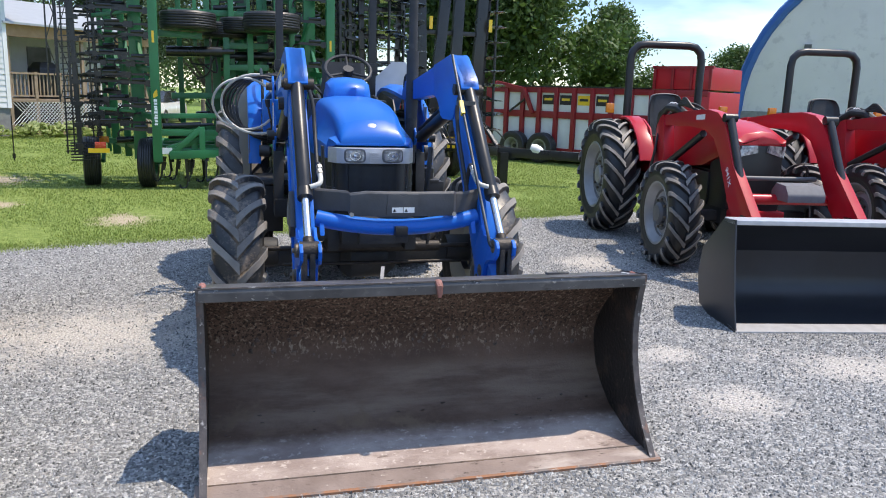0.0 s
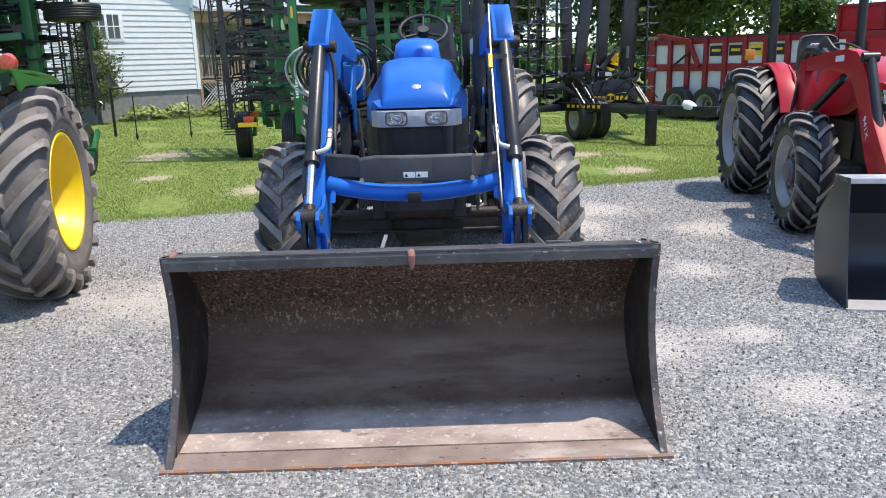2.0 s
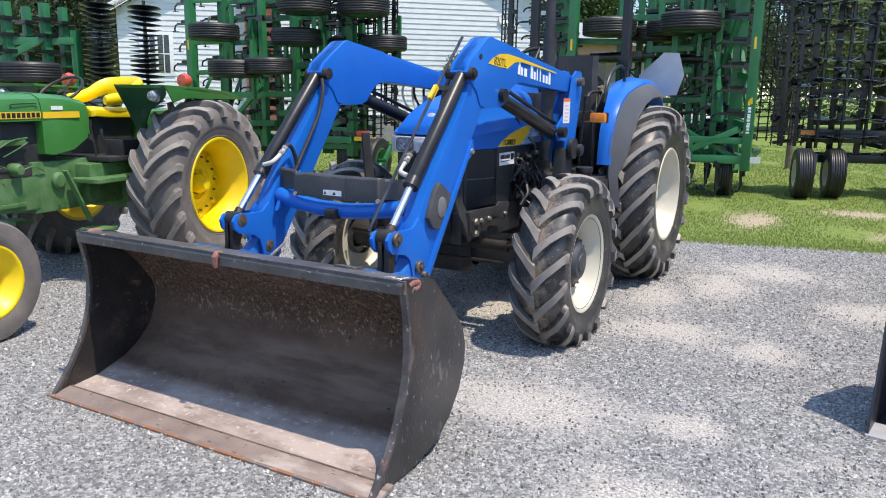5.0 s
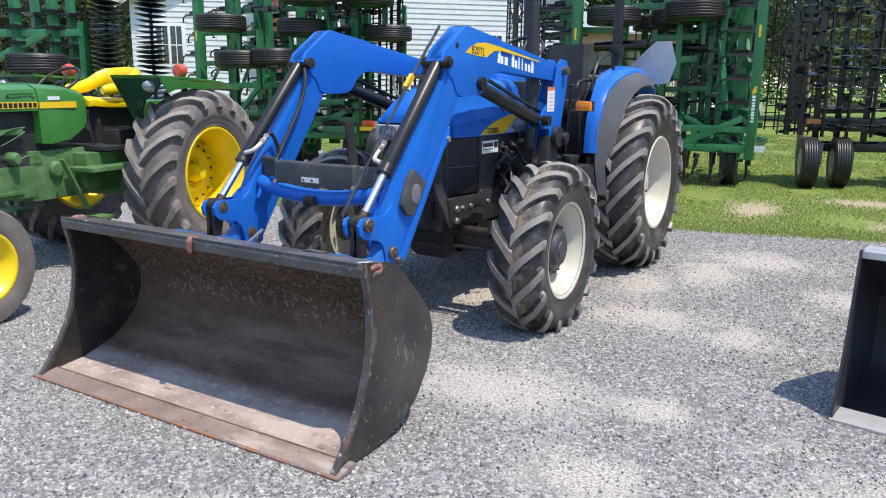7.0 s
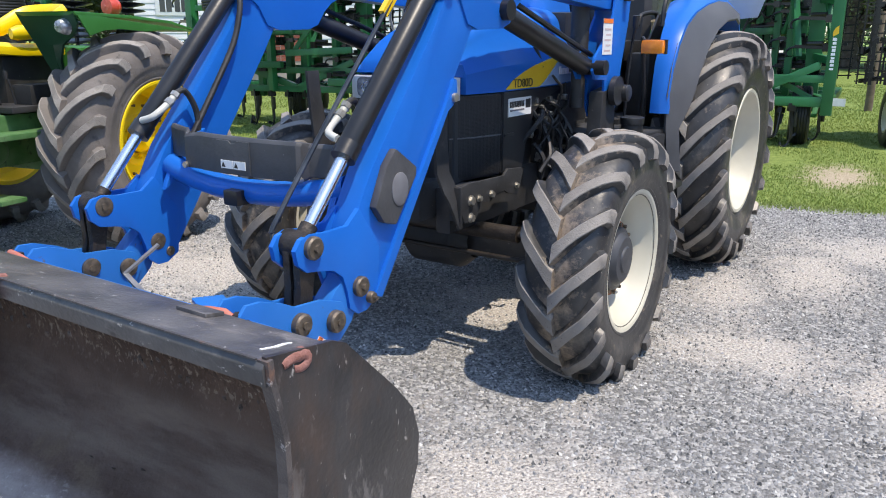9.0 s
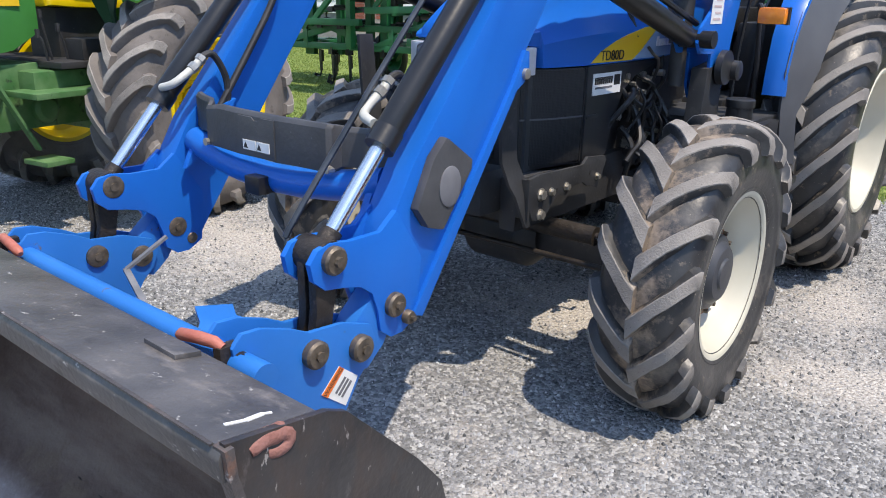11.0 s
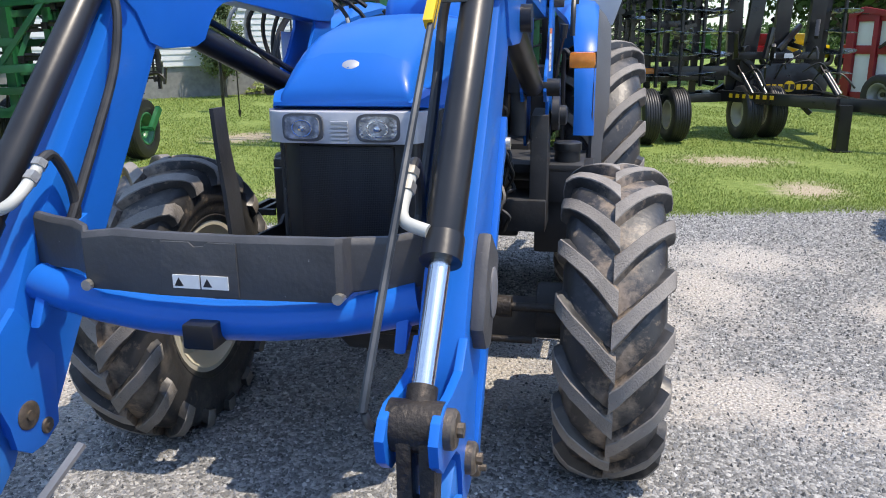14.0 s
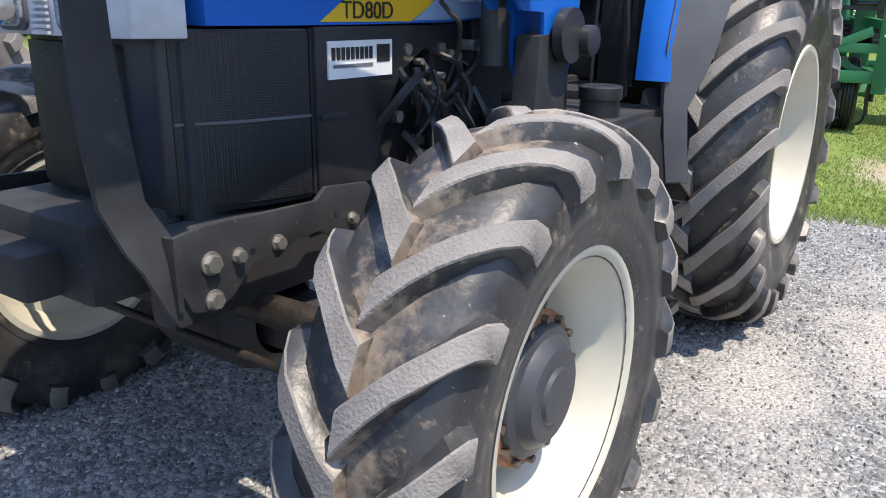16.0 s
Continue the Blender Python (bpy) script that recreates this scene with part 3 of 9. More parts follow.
    l.new(remap(noise_of(30, 8, 0.85, 12.0), 0.32, 0.48), ragged.inputs[1])
    stone = mix(ragged.outputs[0], stone, sand)
    # lawn soil with worn spots
    soil = mix(remap(noise_of(9, 8, 0.7, 1.0), 0.35, 0.65), (0.11, 0.17, 0.032), (0.25, 0.31, 0.085))
    soil = mix(spots(BARE, 0.5), soil, mix(remap(noise_of(40, 4, 0.6, 6.0), 0.35, 0.65), (0.30, 0.24, 0.16), (0.52, 0.44, 0.32)))
    far = mix(remap(noise_of(0.06, 4, 0.6, 9.0), 0.4, 0.6), (0.13, 0.21, 0.045), (0.22, 0.30, 0.08))
    # mask along the yard's edge
    sep = n.new("ShaderNodeSeparateXYZ")
    l.new(pos, sep.inputs[0])
    k = n.new("ShaderNodeMath")
    k.operation = "MULTIPLY_ADD"
    k.inputs[1].default_value, k.inputs[2].default_value = -0.21, -8.88
    l.new(sep.outputs["X"], k.inputs[0])
    d = n.new("ShaderNodeMath")
    l.new(sep.outputs["Y"], d.inputs[0])
    l.new(k.outputs[0], d.inputs[1])
    w = n.new("ShaderNodeMath")
    w.operation = "MULTIPLY_ADD"
    w.inputs[1].default_value, w.inputs[2].default_value = 0.9, -0.45
    l.new(noise_of(1.6, 6, 0.7, 5.0), w.inputs[0])
    s = n.new("ShaderNodeMath")
    l.new(d.outputs[0], s.inputs[0])
    l.new(w.outputs[0], s.inputs[1])
    edge = remap(s.outputs[0], -0.12, 0.12)
    l.new(mix(edge, stone, mix(remap(d.outputs[0], 20, 40), soil, far)), b.inputs["Base Color"])
    b.inputs["Roughness"].default_value = 0.9
    b.inputs["Specular IOR Level"].default_value = 0.25
    v2 = n.new("ShaderNodeTexVoronoi")
    v2.inputs["Scale"].default_value = 62
    l.new(pos, v2.inputs["Vector"])
    bp = n.new("ShaderNodeBump")
    bp.inputs["Strength"].default_value, bp.inputs["Distance"].default_value = 0.9, 0.012
    bp.invert = True
    l.new(v2.outputs["Distance"], bp.inputs["Height"])
    b2 = n.new("ShaderNodeBump")
    b2.inputs["Strength"].default_value, b2.inputs["Distance"].default_value = 0.6, 0.02
    l.new(noise_of(25, 8, 0.7, 8.0), b2.inputs["Height"])
    l.new(bp.outputs["Normal"], b2.inputs["Normal"])
    l.new(b2.outputs["Normal"], b.inputs["Normal"])
    return mat


sheet = Shape()
sheet.add([(-1500, -1500, 0), (1500, -1500, 0), (1500, 1500, 0), (-1500, 1500, 0)], [(0, 1, 2, 3)])
ground = part("ground", sheet, ground_material(), smooth=0)
tagged(ground, "grey crushed-stone yard meeting a mown green lawn", "ground", kind="structure")


def bulk(name, verts, faces, mat, label, category, smooth=False):
    me = bpy.data.meshes.new(name)
    me.from_pydata(verts, [], faces)
    me.materials.append(mat)
    if smooth:
        me.shade_smooth()
    return tagged(new(name, me), label, category, kind="stuff")


def stone_material():
    mat = bpy.data.materials.new("loose_stone")
    mat.use_nodes = True
    n, l = mat.node_tree.nodes, mat.node_tree.links
    geo, ramp = n.new("ShaderNodeNewGeometry"), n.new("ShaderNodeValToRGB")
    cr = ramp.color_ramp
    cr.elements[0].color, cr.elements[1].color = (0.062, 0.065, 0.066, 1), (0.62, 0.61, 0.58, 1)
    for at, c in ((0.35, (0.205, 0.208, 0.208, 1)), (0.8, (0.33, 0.33, 0.33, 1))):
        cr.elements.new(at).color = c
    l.new(geo.outputs["Random Per Island"], ramp.inputs["Fac"])
    l.new(ramp.outputs["Color"], n["Principled BSDF"].inputs["Base Color"])
    n["Principled BSDF"].inputs["Roughness"].default_value = 0.85
    return mat


def scatter_stones(count):
    rng = np.random.default_rng(3)
    x = rng.uniform(-3.2, 6.5, count)
    y = 1.4 + 8.2 * rng.random(count) ** 1.25
    keep = y < 8.80 + 0.21 * x + rng.uniform(-0.3, 0.15, count)
    # fewer where the yard is trodden to fines
    near = np.min([np.hypot((x - a) / c, (y - b) / d) for a, b, c, d in FINES], axis=0)
    keep &= rng.random(count) < np.clip(0.25 + 0.9 * (near - 0.55), 0.18, 1)
    x, y = x[keep], y[keep]
    k = len(x)
    base = np.array([(1, 0, 0), (0, 1, 0), (-1, 0, 0), (0, -1, 0), (0, 0, 1)], float)
    v = base[None] * (rng.uniform(0.45, 1.0, (k, 1, 3)) * np.array([1, 1, 0.8])) + rng.uniform(-0.25, 0.25, (k, 5, 3))
    v[:, :4, 2] = -0.3
    v *= (0.005 + 0.0115 * rng.random((k, 1, 1)) ** 2.0)
    a = rng.uniform(0, 6.28, (k, 1))
    vx, vy = v[..., 0] * np.cos(a) - v[..., 1] * np.sin(a), v[..., 0] * np.sin(a) + v[..., 1] * np.cos(a)
    v = np.stack([vx + x[:, None], vy + y[:, None], v[..., 2] + 0.0015], -1).reshape(-1, 3)
    f = np.array([(0, 1, 4), (1, 2, 4), (2, 3, 4), (3, 0, 4)])
    f = (f[None] + 5 * np.arange(k)[:, None, None]).reshape(-1, 3)
    return bulk("gravel", v, f, stone_material(), "loose grey crushed stones lying on the yard", "gravel")


def scatter_grass(count):
    rng = np.random.default_rng(5)
    d = 20 * rng.random(count) ** 1.6
    x = rng.uniform(-9, 9, count) * (0.8 + d / 12)
    y = lawn_edge(x) + d - 0.05 + rng.normal(0, 0.08, count)
    patch = np.sin(x * 1.7 + 2) * np.sin(y * 2.1 + 1) + 0.6 * np.sin(x * 4.1 + y * 1.3)
    keep = patch + rng.uniform(-0.3, 0.5, count) > -0.75
    bare = np.min([np.hypot((x - a) / c, (y - b) / e) for a, b, c, e in BARE], axis=0)
    keep &= rng.random(count) < np.clip(1.6 * (bare - 0.55), 0.06, 1)
    x, y, d = x[keep], y[keep], d[keep]
    k = len(x)
    h = rng.uniform(0.010, 0.030, k) * (1 + 0.03 * d)
    w = rng.uniform(0.003, 0.006, k) * (1 + 0.12 * d)
    a = rng.uniform(0, 6.28, k)
    lean = rng.normal(0, 0.45, (k, 2)) * h[:, None]
    dx, dy = np.cos(a) * w, np.sin(a) * w
    z0 = np.zeros(k)
    v = np.stack([np.stack([x - dx, y - dy, z0], -1), np.stack([x + dx, y + dy, z0], -1), np.stack([x + dx * 0.6 + lean[:, 0] * 0.4, y + dy * 0.6 + lean[:, 1] * 0.4, h * 0.6], -1), np.stack([x + lean[:, 0], y + lean[:, 1], h], -1)], 1).reshape(-1, 3)
    f = (np.array([(0, 1, 2), (0, 2, 3)])[None] + 4 * np.arange(k)[:, None, None]).reshape(-1, 3)
    return bulk("grass", v, f, BLADE, "short mown green lawn grass with worn spots", "grass")


scatter_stones(240000)
scatter_grass(330000)


# ---- wheels ----
def tyre_mesh(name, R, W, Rr, bars, lh, lw, sweep, mats, n=64):
    """A farm tyre about the x axis: its carcass, one slanted tread bar for each side, and the number of bars in a row."""
    h = R - Rr
    half = [(0, R), (0.2 * W, R - 0.012 * h), (0.36 * W, R - 0.06 * h), (0.45 * W, R - 0.17 * h), (0.49 * W, Rr + 0.62 * h), (0.5 * W, Rr + 0.45 * h), (0.495 * W, Rr + 0.36 * h), (0.485 * W, Rr + 0.34 * h), (0.48 * W, Rr + 0.25 * h), (0.45 * W, Rr + 0.14 * h), (0.455 * W, Rr + 0.12 * h), (0.43 * W, Rr + 0.06 * h), (0.40 * W, Rr - 0.01)]
    prof = [(-w, r) for w, r in reversed(half)] + half[1:]
    carcass = mesh_of(name, Shape().lathe(prof, n), smooth=38)
    carcass.materials.append(mats[0])
    path = half[:5]
    rows = []
    for side in (-1, 1):
        sh, st = Shape(), []
        for i in range(9):
            s = -0.05 + i / 8 * 1.05
            q = max(0, s) * (len(path) - 1)
            j = min(int(q), len(path) - 2)
            w = path[j][0] + (path[j + 1][0] - path[j][0]) * (q - j)
            r = path[j][1] + (path[j + 1][1] - path[j][1]) * (q - j)
            if s < 0:
                w = s * W * 0.5
            tilt = 0.0 if q < 1 else min(1.25, 0.42 * (q - 1) ** 1.35)
            hh = lh * (0.8, 1, 1, 1, 1, 1, 0.97, 0.86, 0.62)[i]
            a = -sweep * min(1, max(s, 0) * 1.25) ** 0.85
            wide = lw * (1.2, 1.05, 0.95, 0.92, 0.92, 0.95, 1.0, 1.08, 1.1)[i]
            ring = []
            for e, out in ((-1.5, -0.25 * hh), (-0.98, 0.9 * hh), (-0.84, hh), (0.84, hh), (0.98, 0.9 * hh), (1.5, -0.25 * hh)):
                rr, ww, t = r + out * math.cos(tilt), w + out * math.sin(tilt), a + e * wide / 2 / R
                ring.append(Vector((side * ww, rr * math.cos(t), rr * math.sin(t))))
            st.append(ring)
        sh.loft(st)
        me = mesh_of("tread_bar", sh, smooth=32)
        for m in mats:
            me.materials.append(m)
        for i, f in enumerate(me.polygons):
            if i < 48 and i % 6 in (1, 2, 3):
                f.material_index = 1
        rows.append(me)
    return carcass, rows, bars


def muddy(mat, half):
    """The same rubber with dried soil caught along the crown, about the object's x axis."""
    mat = mat.copy()
    n, l = mat.node_tree.nodes, mat.node_tree.links
    b = n["Principled BSDF"]
    tc, sep, wob = n.new("ShaderNodeTexCoord"), n.new("ShaderNodeSeparateXYZ"), n.new("ShaderNodeTexNoise")
    l.new(tc.outputs["Object"], sep.inputs[0])
    l.new(tc.outputs["Object"], wob.inputs["Vector"])
    wob.inputs["Scale"].default_value, wob.inputs["Detail"].default_value, wob.inputs["Roughness"].default_value = 11, 9, 0.72
    away = n.new("ShaderNodeMath")
    away.operation = "ABSOLUTE"
    l.new(sep.outputs["X"], away.inputs[0])
    near = n.new("ShaderNodeMath")
    near.operation = "MULTIPLY_ADD"
    near.inputs[1].default_value = -0.34 / half
    l.new(away.outputs[0], near.inputs[0])
    l.new(wob.outputs["Fac"], near.inputs[2])
    mask = n.new("ShaderNodeMapRange")
    mask.inputs["From Min"].default_value, mask.inputs["From Max"].default_value = 0.36, 0.50
    l.new(near.outputs[0], mask.inputs["Value"])
    tint = n.new("ShaderNodeTexNoise")
    tint.inputs["Scale"].default_value, tint.inputs["Detail"].default_value = 60, 6
    l.new(tc.outputs["Object"], tint.inputs["Vector"])
    soil, mx = n.new("ShaderNodeMix"), n.new("ShaderNodeMix")
    soil.data_type = mx.data_type = "RGBA"
    soil.inputs["A"].default_value, soil.inputs["B"].default_value = (0.10, 0.078, 0.06, 1), (0.36, 0.285, 0.215, 1)
    l.new(tint.outputs["Fac"], soil.inputs["Factor"])
    l.new(mask.outputs["Result"], mx.inputs["Factor"])
    l.new(b.inputs["Base Color"].links[0].from_socket, mx.inputs["A"])
    l.new(soil.outputs["Result"], mx.inputs["B"])
    l.new(mx.outputs["Result"], b.inputs["Base Color"])
    return mat


def plain_tyre_mesh(name, R, W, Rr, ribs, mat, n=40):
    """A rib tyre about the x axis."""
    h = R - Rr
    half = [(0.36 * W, R), (0.45 * W, R - 0.1 * h), (0.5 * W, Rr + 0.5 * h), (0.46 * W, Rr + 0.15 * h), (0.38 * W, Rr - 0.01)]
    tread = []
    for k in range(ribs):
        a, b = -0.33 * W + 0.66 * W * k / ribs, -0.33 * W + 0.66 * W * (k + 1) / ribs
        tread += [(a + 0.003, R - 0.002), (a + 0.008, R + 0.002), (b - 0.008, R + 0.002), (b - 0.003, R - 0.002), (b, R - 0.009)]
    sh = Shape().lathe([(-w, r) for w, r in reversed(half)] + tread + half, n)
    me = mesh_of(name, sh, smooth=40)
    me.materials.append(mat)
    return me


def rim_mesh(name, Rr, W, disc_at, mat, hub_r, n=44):
    """A dished rim about x with its open side to +x."""
    prof = [(-0.41 * W, Rr + 0.022), (-0.44 * W, Rr + 0.02), (-0.44 * W, Rr - 0.012), (-0.3 * W, Rr - 0.03), (-0.22 * W, Rr - 0.06), (disc_at - 0.02, Rr - 0.065), (disc_at - 0.02, hub_r * 0.6),
            (disc_at + 0.012, hub_r * 0.6), (disc_at + 0.012, hub_r), (disc_at + 0.03, hub_r * 1.25), (disc_at + 0.005, Rr - 0.085), (0.18 * W, Rr - 0.07), (0.24 * W, Rr - 0.045), (0.34 * W, Rr - 0.03), (0.415 * W, Rr - 0.008), (0.45 * W, Rr + 0.0), (0.455 * W, Rr + 0.018), (0.425 * W, Rr + 0.026)]
    me = mesh_of(name, Shape().lathe(prof, n), smooth=50)
    me.materials.append(mat)
    return me


def bolts(n, r, at, size, length, mat):
    """One bolt's mesh and the places of its fellows round the hub."""
    me = mesh_of("bolt", Shape().tube((0, 0, 0), (length, 0, 0), size, n=6))
    me.materials.append(mat)
    return me, [(at, r * math.cos(a), r * math.sin(a)) for a in (2 * math.pi * k / n for k in range(n))]


def settled(me, m, floor=0.003):
    """The same tyre pressed flat where it meets the ground, its walls bulging a little."""
    low = [v for v in me.vertices if (m @ v.co).z < floor]
    if not low:
        return me
    me = me.copy()
    inv = m.inverted()
    for v in me.vertices:
        p = m @ v.co
        if p.z < 0.12:
            v.co.x *= 1 + 0.07 * (1 - max(p.z, 0) / 0.12)
        if p.z < floor:
            p = m @ v.co
            p.z = floor
            v.co = inv @ p
    return me


def wheel(name, parent, at, side, tyre, rim, extras, label="", rim_label="", turn=0.0, steer=0.0):
    """A wheel part: the rim with its tyre, tread bars and hub pieces under it. side: +1 opens to +x."""
    ob = new(name, rim)
    ob.parent = parent
    ob.matrix_basis = Matrix.Translation(Vector(at) + ORG[0]) @ pose(0, 0, 0, 0, 0, steer) @ pose(0, 0, 0, turn, 0, 0 if side > 0 else 180)
    tagged(ob, label or rim_label)
    back = pose(0, 0, 0, 0, 0, 0 if side > 0 else 180)
    carcass, rows, bars = tyre if isinstance(tyre, tuple) else (tyre, (), 0)
    t = new("tyre", settled(carcass, ob.matrix_basis @ back))
    t.parent, t.matrix_basis = ob, back
    for row, me in enumerate(rows):
        for k in range(bars):
            piece("tread_bar", me, ob, back @ pose(0, 0, 0, 360 * (k + 0.5 * row) / bars, 0, 0))
    for nm, me, lab in extras:
        spots = [(0, 0, 0)]
        if isinstance(me, tuple):
            me, spots = me
        for p in spots:
            e = new(nm, me)
            e.parent, e.matrix_basis = ob, Matrix.Translation(p)
            tagged(e, lab)
    return ob


def with_mat(me, mat):
    me.materials.append(mat)
    return me


# ---- blue tractor ----
CX, TY = 1.015, 6.3
SKEW = Matrix.Translation((0.985, 3.67, 0)) @ pose(0, 0, 0, 0, 0, -2.8) @ Matrix.Translation((-0.985, -3.67, 0))
ORG[0] = Vector((0, -TY, 0))
tractor = thing("tractor", "blue utility tractor with cream wheels parked on the gravel", "tractor", SKEW @ pose(CX + 0.005, TY, 0))


def hood_ring(y, wb, wt, zb, zt, crown):
    pts = [(-wb, zb), (-wb * 0.995, zb + 0.35 * (zt - zb))]
    for k in range(7):
        a = math.pi / 2 * k / 6
        r = min(0.09, (zt - zb) * 0.6)
        pts.append((-wt + r - r * math.cos(a) - 0.0, zt - r + r * math.sin(a)))
    pts.append((-wt * 0.45, zt + crown * 0.75))
    pts.append((0, zt + crown))
    full = pts + [(-x, z) for x, z in reversed(pts[:-1])]
    return [Vector((x, y, z)) for x, z in full]


HOOD = [(4.93, 0.24, 0.21, 1.318, 1.345, 0.006), (4.94, 0.245, 0.218, 1.315, 1.372, 0.010), (4.985, 0.262, 0.222, 1.308, 1.42, 0.014), (5.035, 0.278, 0.226, 1.300, 1.462, 0.018), (5.04, 0.292, 0.227, 1.227, 1.465, 0.018), (5.125, 0.312, 0.230, 1.227, 1.503, 0.021),
        (5.265, 0.335, 0.238, 1.227, 1.546, 0.024), (5.5, 0.350, 0.25, 1.228, 1.583, 0.022), (5.8, 0.362, 0.265, 1.232, 1.603, 0.02), (6.0, 0.365, 0.272, 1.24, 1.612, 0.018), (6.04, 0.355, 0.265, 1.25, 1.602, 0.016)]
hood = part("hood", Shape().loft([hood_ring(*h) for h in HOOD]), BLUE, tractor, "glossy blue hood")
part("badge", Shape().lathe([(0.0, 0.0), (0.006, 0.0), (0.005, 0.032), (0.0, 0.036)], 24, axis="y").moved(Matrix.Translation((0.004, 4.998, 1.4435)) @ pose(0, 0, 0, -47, 0, 0) @ Matrix.Diagonal((0.85, -0.35, 0.62, 1))), SMV, hood, "small silver oval badge")
# cowl in front of the wheel
cowl = []
for y, w, zt in ((5.98, 0.13, 1.66), (6.02, 0.15, 1.72), (6.12, 0.165, 1.765), (6.26, 0.165, 1.775), (6.36, 0.16, 1.74), (6.40, 0.15, 1.70)):
    cowl.append([Vector((x, y, z)) for x, z in [(-w * 1.15, 1.55), (-w, zt - 0.05), (-w * 0.75, zt - 0.012), (0, zt), (w * 0.75, zt - 0.012), (w, zt - 0.05), (w * 1.15, 1.55)]])
part("dash_cowl", Shape().loft(cowl), BLUE, tractor, "rounded blue dash cowl")
part("dash_panel", Shape().span((-0.30, 6.04, 1.0), (0.30, 6.38, 1.60)), PLASTIC, tractor, bevel=0.03)
# steering wheel
m = Matrix.Translation((0.05, 6.50, 1.84)) @ pose(0, 0, 0, 38, 0, 0)
ring = [m @ Vector((0.19 * math.cos(a), 0.19 * math.sin(a), 0)) for a in (2 * math.pi * k / 36 for k in range(37))]
sw = Shape().pipe(ring, 0.014, 8, caps=False)
for a in (90, 210, 330):
    sw.tube(m @ Vector((0, 0, -0.03)), m @ Vector((0.185 * math.cos(radians(a)), 0.185 * math.sin(radians(a)), 0)), 0.01, n=8)
sw.tube(m @ Vector((0, 0, -0.05)), m @ Vector((0, 0, 0.012)), 0.045, n=16).tube(m @ Vector((0, 0, -0.35)), m @ Vector((0, 0, 0)), 0.02)
part("steering_wheel", sw, VINYL, tractor, "black steering wheel")
# lamp band across the nose
lamps = part("lamp_panel", Shape().plate([(-0.243, 4.905), (-0.2, 4.884), (0, 4.876), (0.2, 4.884), (0.243, 4.905), (0.288, 5.0), (0.27, 5.004), (0, 4.98), (-0.27, 5.004), (-0.288, 5.0)], 1.203, 1.303, "z"), LAMP_PANEL, tractor, "silver lamp panel across the nose", bevel=0.006)
for s in (-1, 1):
    part("headlamp", Shape().plate([(0.062 * (abs(math.cos(a)) ** 0.45) * (1 if math.cos(a) > 0 else -1), 0.037 * (abs(math.sin(a)) ** 0.55) * (1 if math.sin(a) > 0 else -1)) for a in (2 * math.pi * k / 32 for k in range(32))], -0.014, 0.0, "y").moved(Matrix.Translation((s * 0.124, 4.884, 1.254)) @ pose(0, 0, 0, 0, 0, s * 5) @ Matrix.Diagonal((0.97, 1, 0.98, 1))), LENS, lamps, "clear headlamp")
    part("lamp_bezel", Shape().plate([(0.066 * (abs(math.cos(a)) ** 0.4) * (1 if math.cos(a) > 0 else -1), 0.041 * (abs(math.sin(a)) ** 0.5) * (1 if math.sin(a) > 0 else -1)) for a in (2 * math.pi * k / 32 for k in range(32))], -0.008, 0.0, "y").moved(Matrix.Translation((s * 0.124, 4.8845, 1.254)) @ pose(0, 0, 0, 0, 0, s * 5) @ Matrix.Diagonal((1.06, 1, 1.08, 1))), GREY_FENDER, lamps, "dark headlamp surround")
    for r, q in ((0.027, 0.003), (0.012, 0.009)):
        part("lamp_ring", Shape().lathe([(0.0, r + 0.003), (-q, r + 0.002), (-q, r - 0.002), (0.0, r - 0.003)] if r > 0.02 else [(0.0, r), (-q, r * 0.7), (-q * 1.2, 0)], 26, (0, 0, 0), "y").moved(Matrix.Translation((s * 0.124, 4.8695, 1.252)) @ pose(0, 0, 0, 0, 0, s * 5) @ Matrix.Diagonal((1.2, 1, 0.95, 1))), BULB, lamps)
    ribs = Shape()
    for k in range(4):
        ribs.beam((s * (0.252 + 0.0), 4.935 + 0.0175 * k, 1.205), (s * (0.252 + 0.0), 4.935 + 0.0175 * k, 1.277), 0.006, 0.004, up=(1, 0, 0))
    for k, v in enumerate(ribs.v):
        ribs.v[k] = (v[0] + s * (v[1] - 4.935) * 0.345, v[1], v[2])
    part("lamp_rib", ribs, LENS, lamps)
mid = Shape()
for k in range(6):
    mid.span((-0.028, 4.866, 1.206 + 0.0125 * k), (0.028, 4.874, 1.212 + 0.0125 * k))
part("lamp_rib", mid, LAMP_PANEL, lamps)


def mesh_screen():
    """Black sheet punched with small round holes."""
    mat = bpy.data.materials.new("punched_black_screen")
    mat.use_nodes = True
    n, l = mat.node_tree.nodes, mat.node_tree.links
    tc, v, r = n.new("ShaderNodeTexCoord"), n.new("ShaderNodeTexVoronoi"), n.new("ShaderNodeValToRGB")
    v.inputs["Scale"].default_value, v.inputs["Randomness"].default_value = 170, 0.12
    l.new(tc.outputs["Object"], v.inputs["Vector"])
    l.new(v.outputs["Distance"], r.inputs["Fac"])
    r.color_ramp.elements[0].position, r.color_ramp.elements[1].position = 0.30, 0.42
    r.color_ramp.elements[0].color, r.color_ramp.elements[1].color = (0.003, 0.003, 0.003, 1), (0.014, 0.0143, 0.016, 1)
    b = n["Principled BSDF"]
    l.new(r.outputs["Color"], b.inputs["Base Color"])
    b.inputs["Roughness"].default_value = 0.42
    bp = n.new("ShaderNodeBump")
    bp.inputs["Strength"].default_value, bp.inputs["Distance"].default_value = 0.5, 0.003
    l.new(v.outputs["Distance"], bp.inputs["Height"])
    l.new(bp.outputs["Normal"], b.inputs["Normal"])
    return mat


